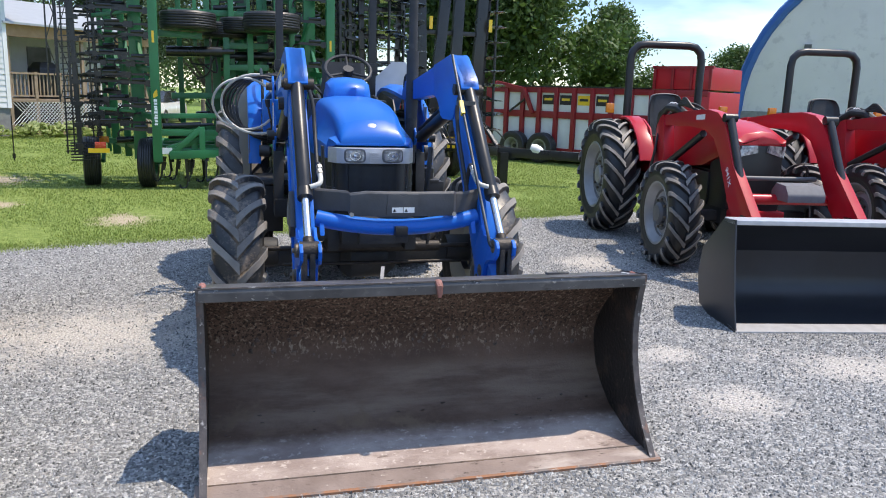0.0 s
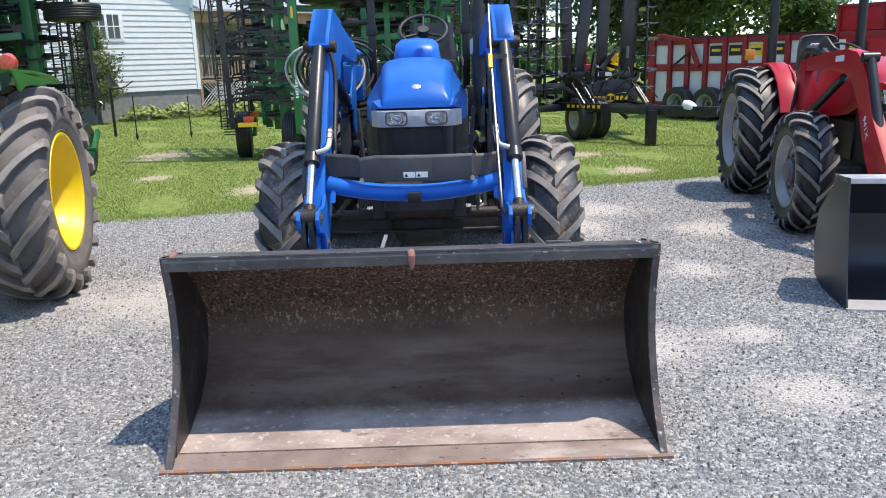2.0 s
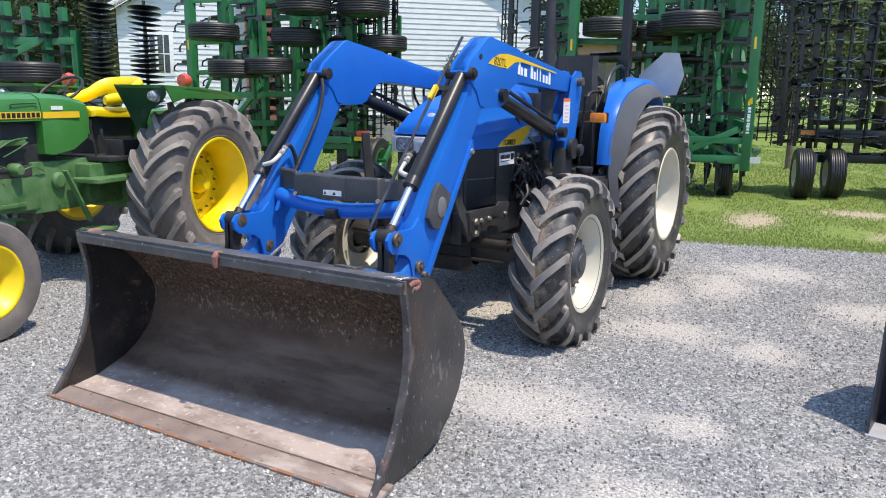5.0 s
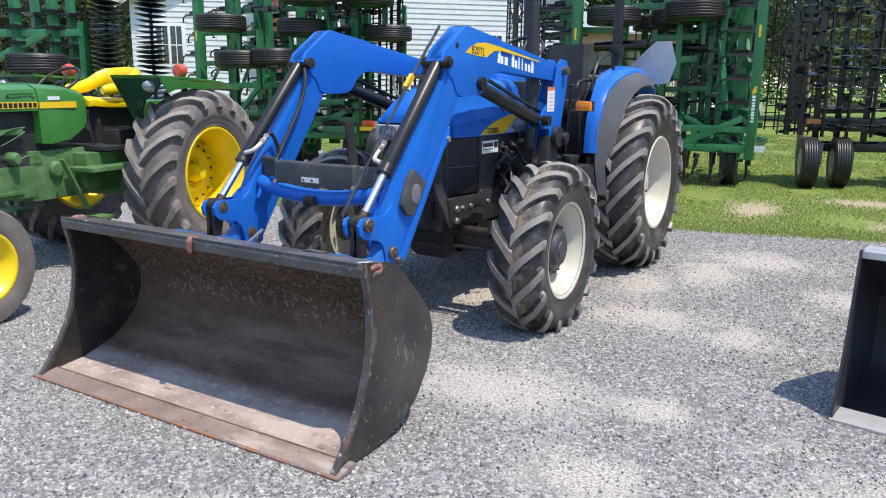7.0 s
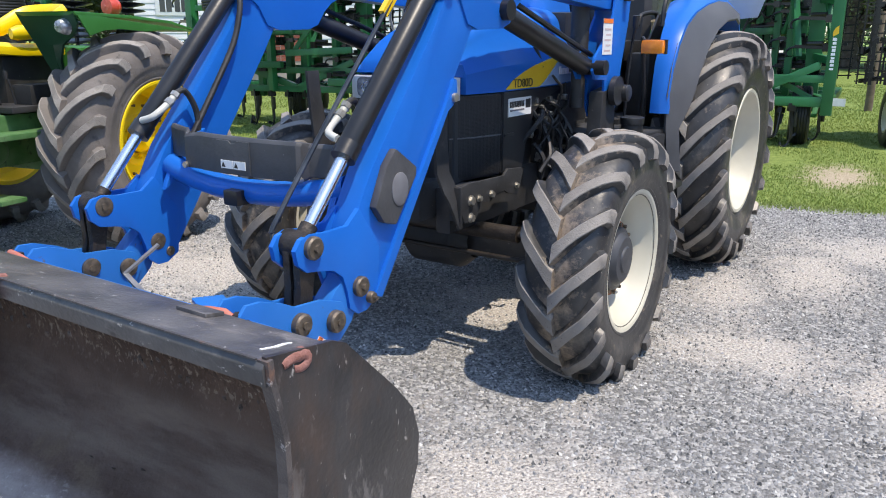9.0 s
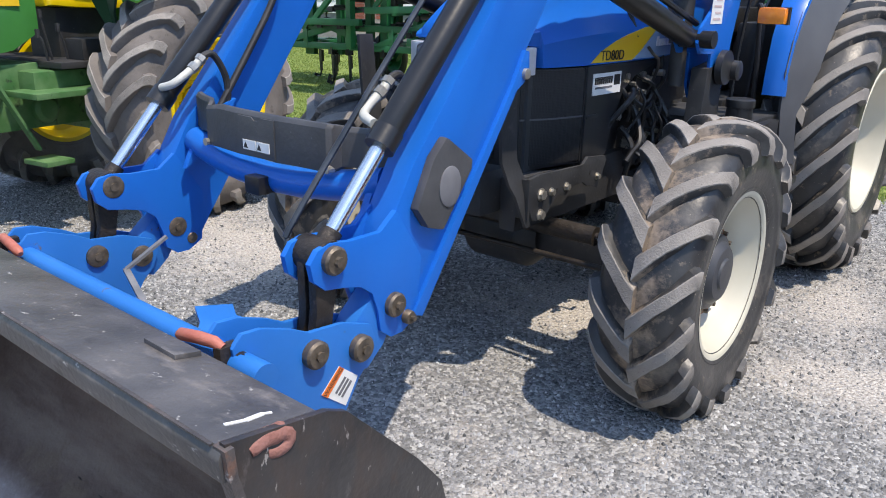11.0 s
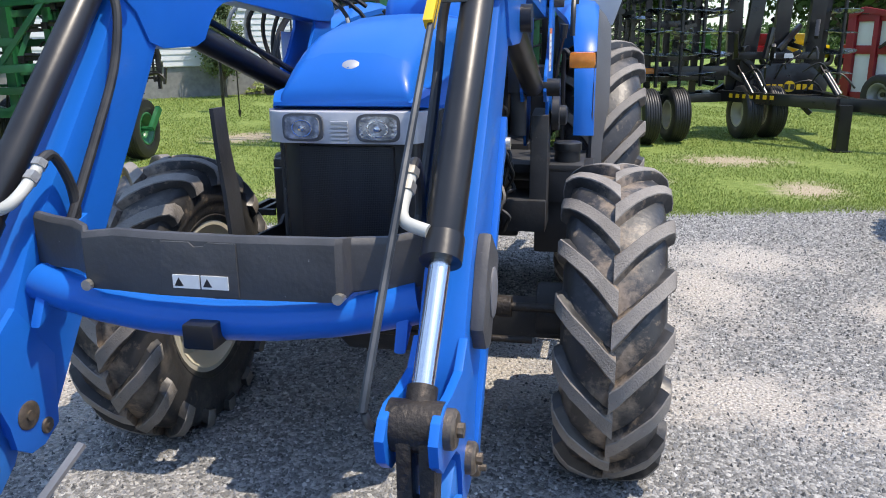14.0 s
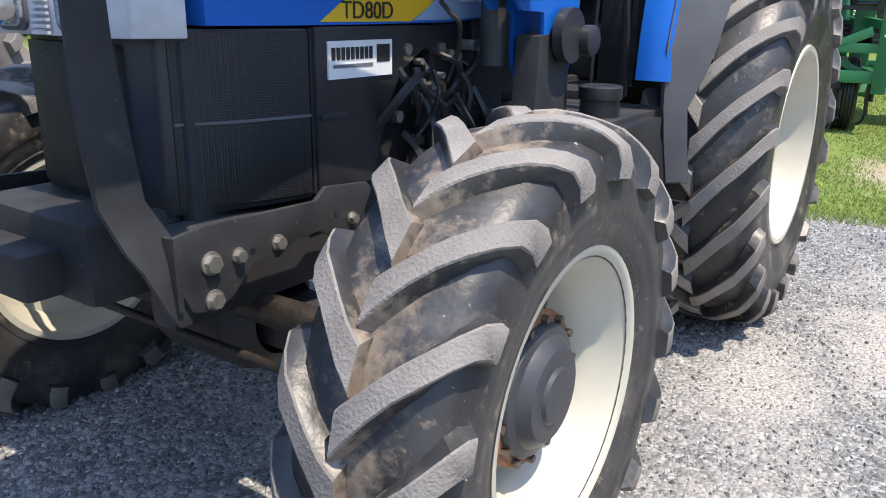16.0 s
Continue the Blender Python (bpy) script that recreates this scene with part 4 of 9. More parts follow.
SCREEN = mesh_screen()
plan = [(-0.225, 4.965), (-0.17, 4.94), (0, 4.93), (0.17, 4.94), (0.225, 4.965), (0.29, 5.10), (0.318, 5.20), (0.336, 5.28), (-0.336, 5.28), (-0.318, 5.20), (-0.29, 5.10)]
cover = part("engine_cover", Shape().plate(plan, 0.84, 1.222, "z"), PLASTIC, tractor, "black plastic engine nose cover", bevel=0.012)
for s in (-1, 1):
    part("side_panel", Shape().plate([(5.288, 0.845), (5.288, 1.224), (5.95, 1.226), (5.82, 1.19), (5.70, 1.165), (5.60, 1.11), (5.555, 1.04), (5.515, 0.95), (5.485, 0.85)], s * 0.322, s * 0.348), PLASTIC, tractor, "smooth black plastic engine side panel", bevel=0.006)
    part("panel_grip", Shape().span((s * 0.346, 5.295, 1.018), (s * 0.354, 5.385, 1.032)), PLASTIC, tractor, bevel=0.003)
    part("panel_seam", Shape().span((s * 0.30, 5.278, 0.85), (s * 0.340, 5.290, 1.22)), INK, tractor)
part("front_grille", Shape().plate([(-0.16, 4.923), (0, 4.913), (0.16, 4.923), (0.16, 4.955), (-0.16, 4.955)], 0.88, 1.19, "z"), SCREEN, tractor, "black punched front grille", bevel=0.004)
for s in (-1, 1):
    grille = [(0.238, 4.985), (0.296, 5.10), (0.324, 5.20), (0.341, 5.272), (0.325, 5.272), (0.308, 5.20), (0.28, 5.10), (0.225, 4.985)]
    part("side_grille", Shape().plate([(s * x, y) for x, y in grille], 0.856, 1.216, "z"), SCREEN, tractor, "black punched side grille")
    part("grille_strip", Shape().plate([(s * (x + 0.004), y) for x, y in grille], 1.030, 1.036, "z"), GREY_FENDER, tractor)
    # hinge, frame rail and bolted bracket
    part("side_bracket", Shape().plate([(4.852, 0.85), (4.922, 0.859), (5.235, 0.848), (5.272, 0.875), (5.415, 0.861), (5.43, 0.843), (5.372, 0.735), (5.28, 0.756), (5.244, 0.776), (5.17, 0.773), (5.115, 0.746), (5.044, 0.757), (4.987, 0.697), (4.936, 0.678), (4.885, 0.69), (4.86, 0.74)], s * 0.372, s * 0.386), BLACK_MATT, tractor, "black bolted side bracket", bevel=0.004)
    part("bracket_flange", Shape().span((s * 0.33, 4.852, 0.70), (s * 0.385, 4.866, 0.848)), BLACK_MATT, tractor, bevel=0.003)
    for y, z, r in ((4.935, 0.704, 0.017), (4.934, 0.781, 0.019), (5.003, 0.78, 0.013), (5.113, 0.781, 0.014), (5.354, 0.784, 0.012)):
        part("bracket_bolt", Shape().tube((s * 0.385, y, z), (s * 0.390, y, z), r * 1.3, n=18).tube((s * 0.389, y, z), (s * 0.402, y, z), r, n=6), ZINC, tractor)
    for y, z in ((5.042, 0.779), (5.30, 0.805)):
        part("bracket_hole", Shape().tube((s * 0.3855, y, z), (s * 0.3868, y, z), 0.008, n=12), INK, tractor)
    part("frame_rail", Shape().span((s * 0.22, 4.9, 0.62), (s * 0.30, 6.2, 0.83)).span((s * 0.29, 4.90, 0.70), (s * 0.372, 5.04, 0.82)).span((s * 0.29, 5.9, 0.66), (s * 0.46, 6.1, 0.82)), BLACK_MATT, tractor, "black front frame rail", bevel=0.02)
    guard = [(1.325, 0.347, 4.715, 4.79), (1.20, 0.342, 4.718, 4.797), (1.06, 0.332, 4.725, 4.818), (0.92, 0.332, 4.742, 4.835), (0.835, 0.345, 4.775, 4.88), (0.79, 0.358, 4.80, 4.90), (0.70, 0.37, 4.838, 4.895), (0.665, 0.37, 4.86, 4.885)]
    g = Shape().loft([[Vector((s * (x - 0.007), a, z)), Vector((s * (x + 0.007), a, z)), Vector((s * (x + 0.007), b, z)), Vector((s * (x - 0.007), b, z))] for z, x, a, b in guard])
    part("guard_bar", g, BLACK_MATT, tractor, "bent black guard plate before the grille", bevel=0.002)
part("nose_casting", Shape().span((-0.22, 4.78, 0.69), (0.22, 5.0, 0.86)).span((-0.12, 4.70, 0.70), (0.12, 4.80, 0.80)), BLACK_MATT, tractor, "black nose casting", bevel=0.02)
part("engine_block", Shape().span((-0.26, 5.0, 0.62), (0.26, 6.2, 1.2)).span((-0.33, 5.75, 0.75), (0.33, 6.15, 1.3)).span((-0.34, 5.82, 0.55), (0.34, 6.0, 0.72)), BLACK_MATT, tractor, bevel=0.015)
part("gearbox", Shape().span((-0.24, 6.2, 0.55), (0.24, 7.75, 1.02)).tube((-0.72, 7.5, 0.74), (0.72, 7.5, 0.74), 0.11), BLACK_MATT, tractor, bevel=0.02)
rng = random.Random(4)
for k in range(64):
    s = rng.choice((-1, 1))
    a = Vector((s * rng.uniform(0.28, 0.38), rng.uniform(5.55, 6.0), rng.uniform(0.8, 1.22)))
    b = a + Vector((rng.uniform(-0.06, 0.06), rng.uniform(-0.15, 0.15), rng.uniform(-0.25, 0.25)))
    c = (a + b) / 2 + Vector((s * 0.05, 0, rng.uniform(-0.05, 0.05)))
    part("engine_hose", Shape().pipe([a, (a + c) / 2 + Vector((0, 0.02, 0)), c, (b + c) / 2, b], rng.uniform(0.006, 0.013), 6), HOSE, tractor)
for k in range(44):
    s = rng.choice((-1, 1))
    a = Vector((s * rng.uniform(0.30, 0.37), rng.uniform(5.56, 5.95), rng.uniform(0.85, 1.18)))
    part("hose_fitting", Shape().tube(a, a + Vector((s * rng.uniform(0.02, 0.05), 0, 0)), rng.uniform(0.008, 0.018), n=6), ZINC, tractor)
# front axle
part("front_axle", Shape().beam((-0.72, 5.28, 0.515), (0.72, 5.28, 0.515), 0.13, 0.12).lathe([(-0.2, 0.10), (-0.13, 0.16), (0.13, 0.16), (0.2, 0.10)], 24, (0.02, 5.28, 0.515)).tube((-0.82, 5.28, 0.55), (-0.60, 5.28, 0.55), 0.10, n=20).tube((0.60, 5.28, 0.55), (0.82, 5.28, 0.55), 0.10, n=20).span((-0.10, 5.14, 0.54), (0.10, 5.44, 0.68)), BLACK_MATT, tractor, "black drive axle", bevel=0.012)
part("steering_cylinder", Shape().tube((-0.52, 5.14, 0.60), (0.52, 5.14, 0.60), 0.038, n=18).tube((-0.74, 5.14, 0.60), (0.74, 5.14, 0.60), 0.016).tube((-0.58, 5.08, 0.50), (0.60, 5.08, 0.50), 0.012).tube((0.28, 5.12, 0.64), (0.28, 5.12, 0.70), 0.014), GREASY, tractor, "dusty steering cylinder before the axle")
# exhaust stack
part("exhaust", Shape().tube((0.46, 5.86, 1.12), (0.46, 5.86, 2.62), 0.034, n=18).tube((0.46, 5.86, 1.30), (0.46, 5.86, 1.98), 0.046, n=18).pipe([(0.46, 5.86, 2.62), (0.46, 5.87, 2.70), (0.46, 5.92, 2.76)], 0.034, 16), BLACK_MATT, tractor, "tall black exhaust stack")
# roll bar and seat
rops = Shape()
for s in (-1, 1):
    rops.span((s * 0.415, 7.66, 1.0), (s * 0.485, 7.74, 2.62))
    rops.span((s * 0.40, 7.64, 1.84), (s * 0.50, 7.76, 1.94))
rops.span((-0.485, 7.662, 2.60), (0.485, 7.738, 2.67))
part("roll_bar", rops, BLACK, tractor, "black folding roll bar", bevel=0.008)
seat = part("seat", Shape().span((-0.11, 6.82, 1.32), (0.35, 7.28, 1.45)).span((-0.05, 6.9, 1.0), (0.3, 7.2, 1.34)).span((0.30, 6.95, 1.0), (0.56, 7.5, 1.30)).span((0.40, 6.70, 1.0), (0.55, 7.0, 1.38)), VINYL, tractor, "black vinyl seat", bevel=0.04)
part("backrest", Shape().loft([[Vector((0.12 + x * (0.22 if z < 1.75 else 0.20), 7.22 + (z - 1.2) * 0.18 + d, z)) for x, d in ((-1, 0), (-0.8, -0.03), (0, -0.015), (0.8, -0.03), (1, 0), (0.8, 0.08), (-0.8, 0.08))] for z in (1.40, 1.5, 1.65, 1.80, 1.90, 1.93)]), VINYL, seat)
for s in (-1, 1):
    part("armrest", Shape().pipe([(0.12 + s * 0.26, 7.30, 1.42), (0.12 + s * 0.26, 7.30, 1.58), (0.12 + s * 0.26, 7.22, 1.62), (0.12 + s * 0.26, 6.98, 1.60), (0.12 + s * 0.26, 6.93, 1.54)], 0.014, 8), VINYL, seat)
# fenders, platform, steps
arch = [(6.43, 1.06), (6.44, 1.18), (6.48, 1.32), (6.555, 1.45), (6.66, 1.55), (6.82, 1.62), (7.05, 1.672), (7.3, 1.705), (7.55, 1.705), (7.75, 1.665), (7.92, 1.58), (8.02, 1.45)]
for s in (-1, 1):
    rings, flare = [], []
    for k, (y, z) in enumerate(arch):
        d = Vector(arch[min(k + 1, len(arch) - 1)]) - Vector(arch[max(k - 1, 0)])
        nrm = Vector((d.y, -d.x)).normalized() * 0.03
        inn = (0.765, 0.765, 0.76, 0.755, 0.74, 0.70, 0.64, 0.61, 0.60, 0.60, 0.60, 0.60)[k]
        lift = (0, 0, 0, 0, 0, 0.1, 0.5, 0.9, 1.0, 0.9, 0.5, 0.1)[k]
        rings.append([Vector((s * x, y + o * nrm.x, z + o * nrm.y + up * lift)) for x, o, up in ((inn, 0, 0.0), (inn + 0.35 * (0.86 - inn), -0.2, 0.035), (0.835, 0.0, 0.02), (0.862, 0.4, 0.0), (0.865, 1.3, 0), (0.82, 1.0, 0), (inn, 1.0, 0))])
        if k < 10:
            a = math.atan2(z - 0.735, y - 7.43)
            r = 0.845 - 0.02 * (k < 2) + 0.012 * max(0, k - 7)
            w = 0.935 if 1 < k < 9 else 0.915
            low = (7.43 + r * math.cos(a), 0.735 + r * math.sin(a))
            mid = (y * 0.55 + low[0] * 0.45, z * 0.55 + low[1] * 0.45)
            flare.append([Vector((s * x, yy, zz)) for x, (yy, zz) in ((0.855, (y, z - 0.012)), (0.90, mid), (w, low), (w - 0.012, (low[0] + 0.012, low[1] - 0.012)), (0.885, (mid[0] + 0.015, mid[1] - 0.012)), (0.84, (y + 0.015, z - 0.03)))])
    low = [[Vector((s * x, y, z)) for x, y, z in ((0.855, y0, zz), (0.885, y0 + 0.04, zz), (0.905, y0 + 0.085, zz - 0.01), (0.893, y0 + 0.09, zz - 0.012), (0.875, y0 + 0.055, zz - 0.01), (0.84, y0 + 0.015, zz - 0.01))] for y0, zz in ((6.56, 0.72), (6.50, 0.86), (6.46, 0.98))]
    flare = low + flare[1:]
    fender = part("fender", Shape().loft(rings), BLUE, tractor, "blue rear fender")
    fender.matrix_basis = Matrix.Translation((-s * 0.09, -0.05, 0))
    part("fender_flare", Shape().loft(flare), GREY_FENDER, fender, "grey plastic fender edge")
    part("fender_rail", Shape().pipe([(s * 0.74, 6.62, 1.53), (s * 0.74, 6.64, 1.64), (s * 0.74, 6.75, 1.76), (s * 0.74, 6.95, 1.82), (s * 0.74, 7.06, 1.81), (s * 0.74, 7.10, 1.74), (s * 0.74, 7.10, 1.655)], 0.013, 8), BLACK, fender, "black grab rail")
    part("fender_wall", Shape().plate([(6.7, 1.0), (6.75, 1.4), (6.95, 1.60), (7.6, 1.66), (7.95, 1.5), (7.95, 1.0)], s * 0.60, s * 0.612), PLASTIC, fender)
    if s > 0:
        part("signal_lamp", Shape().box((s * 0.71, 6.26, 1.42), (0.122, 0.055, 0.074)), AMBER, tractor, "amber signal lamp", bevel=0.022)
    if s > 0:
        part("lamp_bracket", Shape().span((s * 0.65, 6.28, 1.383), (s * 0.775, 6.305, 1.458)).pipe([(s * 0.665, 6.30, 1.42), (s * 0.63, 6.32, 1.465), (s * 0.62, 6.36, 1.42), (s * 0.62, 6.42, 1.2), (s * 0.62, 6.44, 1.0)], 0.011, 8), PLASTIC, tractor)
    part("lever", Shape().pipe([(s * 0.56, 6.3, 0.98), (s * 0.57, 6.28, 1.2), (s * 0.60, 6.24, 1.42), (s * 0.62, 6.22, 1.52)], 0.009, 6).tube((s * 0.62, 6.22, 1.52), (s * 0.625, 6.215, 1.58), 0.016, 0.02, n=10), HOSE, tractor)
part("platform", Shape().span((-0.74, 6.02, 0.93), (0.74, 6.52, 0.97)).span((-0.45, 6.5, 0.9), (0.45, 7.4, 1.0)), BLACK_MATT, tractor, "black foot platform", bevel=0.008)
for s in (-1, 1):
    part("step_box", Shape().plate([(6.06, 0.55), (6.06, 0.92), (6.40, 0.92), (6.52, 0.80), (6.50, 0.58)], s * 0.52, s * 0.76), PLASTIC, tractor, "black step box", bevel=0.015)
    step = part("step", Shape().beam((s * 0.90, 6.05, 0.70), (s * 0.90, 6.30, 0.70), 0.025, 0.03), BLACK, tractor, "black ladder step")
    for a, b in (((0.76, 6.05, 0.70), (0.91, 6.05, 0.70)), ((0.76, 6.30, 0.70), (0.91, 6.30, 0.70)), ((0.83, 6.05, 0.70), (0.83, 6.30, 0.70)), ((0.80, 6.06, 0.56), (0.83, 6.06, 0.38)), ((0.80, 6.30, 0.56), (0.83, 6.30, 0.38)), ((0.76, 6.06, 0.38), (0.91, 6.06, 0.38)), ((0.76, 6.30, 0.38), (0.91, 6.30, 0.38)), ((0.905, 6.06, 0.38), (0.905, 6.30, 0.38))):
        part("step_bar", Shape().beam((s * a[0], a[1], a[2]), (s * b[0], b[1], b[2]), 0.02, 0.03), BLACK, step)
part("filler_neck", Shape().lathe([(0.93, 0.0), (0.93, 0.062), (1.02, 0.058), (1.02, 0.065), (1.055, 0.065), (1.06, 0.055), (1.06, 0)], 22, (0.66, 6.15, 0), "z").span((0.50, 6.02, 0.80), (0.78, 6.36, 0.955)), PLASTIC, tractor, "black fuel tank with screw cap", bevel=0.006)
part("rear_plate", Shape().plate([(0.50, 1.66), (0.50, 1.78), (0.72, 1.98), (0.86, 1.98), (0.92, 1.78), (0.86, 1.60), (0.60, 1.58)], 8.0, 8.006, "y"), SMV, tractor, "bare metal plate at the back")
part("hitch", Shape().span((-0.5, 7.85, 0.5), (0.5, 7.95, 0.6)).beam((-0.4, 7.7, 0.6), (-0.45, 8.35, 0.5), 0.05, 0.08).beam((0.4, 7.7, 0.6), (0.45, 8.35, 0.5), 0.05, 0.08).span((-0.25, 7.7, 0.6), (0.25, 8.0, 1.2)), BLACK_MATT, tractor)
# hose coil at the remote outlets
coil = Shape()
for k in range(5):
    c, r = Vector((-0.70 + 0.05 * k, 6.35 + 0.04 * k, 1.54 - 0.01 * k)), 0.21 + 0.02 * k
    coil.pipe([c + Vector((r * 1.25 * math.cos(a), 0.08 * math.sin(a * 2 + k), r * math.sin(a))) for a in (0.35 * k + 2 * math.pi * j / 28 for j in range(27))], 0.011, 7)
part("hose_coil", coil, HOSE, tractor, "coiled black hydraulic hoses")
coil = Shape()
for k in range(2):
    c, r = Vector((-0.80 + 0.10 * k, 6.28, 1.54)), 0.20 + 0.03 * k
    coil.pipe([c + Vector((r * 1.2 * math.cos(a), 0.06 * math.sin(a * 2 + k), r * math.sin(a))) for a in (0.5 + k + 2 * math.pi * j / 28 for j in range(24))], 0.010, 7)
part("hose_coil", coil, HOSE_GREY, tractor, "coil of pale hose")
part("valve_block", Shape().span((-0.66, 6.3, 1.3), (-0.44, 6.55, 1.58)), BLUE, tractor, bevel=0.02)

# decals
def hood_side(y):
    """Half width of the hood's flank at y."""
    for (ya, wa, *_), (yb, wb, *_) in zip(HOOD[:-1], HOOD[1:]):
        if ya <= y <= yb:
            return wa + (wb - wa) * (y - ya) / (yb - ya)
    return HOOD[-1][1]


def side_skin(pts, off):
    n = len(pts)
    sh = Shape()
    sh.add([(hood_side(y) + off, y, z) for y, z in pts] + [(hood_side(y) - 0.01, y, z) for y, z in pts], [tuple(range(n)), tuple(reversed(range(n, 2 * n)))] + [(i, i + n, (i + 1) % n + n, (i + 1) % n) for i in range(n)])
    return sh


part("hood_decal", side_skin([(5.315, 1.234), (5.42, 1.234), (5.54, 1.234), (5.63, 1.234), (5.70, 1.27), (5.78, 1.325), (5.85, 1.372), (5.73, 1.365), (5.58, 1.338), (5.48, 1.312), (5.38, 1.275), (5.345, 1.252)], 0.002), DECAL_Y, tractor, "yellow model decal", smooth=0)
part("hood_decal", side_skin([(5.64, 1.236), (5.79, 1.238), (5.99, 1.245), (5.99, 1.385), (5.855, 1.372), (5.785, 1.325), (5.705, 1.27)], 0.003), DECAL_B, tractor, smooth=0)
writing("model_lettering", "TD80D", 0.056, INK, tractor, Matrix.Translation((hood_side(5.47) + 0.0034, 5.468, 1.258)) @ pose(0, 0, 0, 0, 0, -5) @ pose(0, 0, 0, 90, 0, 90))
for k in range(6):
    part("lettering_bar", Shape().span((0.365, 5.835 + 0.025 * k, 1.285), (0.3695, 5.853 + 0.025 * k, 1.315 + 0.01 * (k in (0, 4)))), DECAL_W, tractor)
part("dealer_sticker", Shape().beam((0.3495, 5.325, 1.15), (0.3505, 5.555, 1.15), 0.006, 0.085), LABEL, tractor, "white dealer sticker")
for k in range(9):
    part("lettering_bar", Shape().span((0.352, 5.335 + 0.0165 * k, 1.150), (0.3545, 5.347 + 0.0165 * k, 1.178)), INK, tractor)
part("lettering_bar", Shape().span((0.352, 5.495, 1.14), (0.3545, 5.545, 1.182)), INK, tractor)
part("lettering_bar", Shape().span((0.352, 5.34, 1.132), (0.3545, 5.48, 1.140)), GREY_ROUND, tractor)

# wheels
ORG[0] = Vector((0, 0, 0))
F_TYRE = tyre_mesh("front_tyre", 0.540, 0.33, 0.305, 17, 0.036, 0.064, 0.38, (muddy(RUBBER, 0.165), LUG_FACE))
R_TYRE = tyre_mesh("rear_tyre", 0.722, 0.435, 0.381, 20, 0.042, 0.070, 0.42, (RUBBER, LUG_FACE), 72)
F_RIM = rim_mesh("front_rim", 0.305, 0.315, -0.03, CREAM, 0.15)
R_RIM = rim_mesh("rear_rim", 0.381, 0.435, 0.02, CREAM, 0.16)
F_EX = [("hub", with_mat(mesh_of("hub", Shape().lathe([(-0.1, 0.132), (0.05, 0.145), (0.064, 0.145), (0.070, 0.141), (0.076, 0.122), (0.090, 0.112), (0.100, 0.100), (0.102, 0.062), (0.110, 0.056), (0.112, 0.0)], 40)), HUB_GREY), "black planetary hub"),
        ("hub_flange", with_mat(mesh_of("hub_flange", Shape().lathe([(-0.03, 0.12), (-0.03, 0.150), (0.012, 0.152), (0.014, 0.168), (0.048, 0.170), (0.054, 0.164), (0.055, 0.125)], 40)), RUST), "rusted hub flange"),
        ("hub_bolt", bolts(14, 0.155, 0.05, 0.009, 0.02, PIN), ""),
        ("wheel_bolt", bolts(8, 0.185, -0.03, 0.014, 0.04, PIN), "")]
R_EX = [("hub", with_mat(mesh_of("hub", Shape().lathe([(-0.1, 0.11), (0.04, 0.11), (0.06, 0.09), (0.09, 0.07), (0.1, 0.0)], 30)), CREAM), ""),
        ("wheel_bolt", bolts(8, 0.14, 0.03, 0.015, 0.04, PIN), "")]
ORG[0] = Vector((0, -TY, 0))
for s in (-1, 1):
    wheel("front_wheel", tractor, (s * 0.868, 5.305, 0.514), s, F_TYRE, F_RIM, F_EX, "cream front wheel with a heavy lug tyre", turn=7 * s)
    wheel("rear_wheel", tractor, (s * 0.805, 7.375, 0.748), s, R_TYRE, R_RIM, R_EX, "cream rear wheel with a tall lug tyre", turn=4)


# ---- front loader ----
ORG[0] = Vector((0, -TY, 0))
loader = thing("front_loader", "blue front-end loader mounted on the tractor", "loader", SKEW @ pose(CX, TY, 0))
AX0, AX1 = 0.462, 0.560
beam_prof = [(3.935, 0.90), (4.03, 1.06), (4.395, 1.50), (4.49, 1.64), (4.445, 1.70), (4.475, 1.755), (4.69, 1.897), (4.73, 1.908), (4.80, 1.898), (6.16, 1.715), (6.225, 1.69), (6.23, 1.64), (6.16, 1.605), (6.0, 1.605), (5.18, 1.655), (5.06, 1.64), (4.98, 1.595), (4.93, 1.53), (4.87, 1.515), (4.66, 1.515), (4.59, 1.41), (4.455, 1.225), (4.335, 1.06), (4.115, 0.75), (4.03, 0.63), (3.985, 0.60), (3.94, 0.61), (3.90, 0.66), (3.89, 0.75)]
ear = [(3.96, 0.95), (4.06, 0.80), (4.04, 0.63), (3.985, 0.60), (3.94, 0.60), (3.90, 0.63), (3.89, 0.69), (3.87, 0.745), (3.83, 0.775), (3.77, 0.79), (3.71, 0.80), (3.675, 0.83), (3.665, 0.875), (3.69, 0.905), (3.73, 0.915), (3.80, 0.905), (3.90, 0.905)]
knee = [(4.49, 1.645), (4.445, 1.70), (4.475, 1.755), (4.69, 1.897), (4.73, 1.908), (4.80, 1.898), (5.14, 1.855), (5.10, 1.652), (5.03, 1.625), (4.98, 1.585), (4.93, 1.525), (4.87, 1.505), (4.68, 1.50), (4.61, 1.52), (4.56, 1.60)]
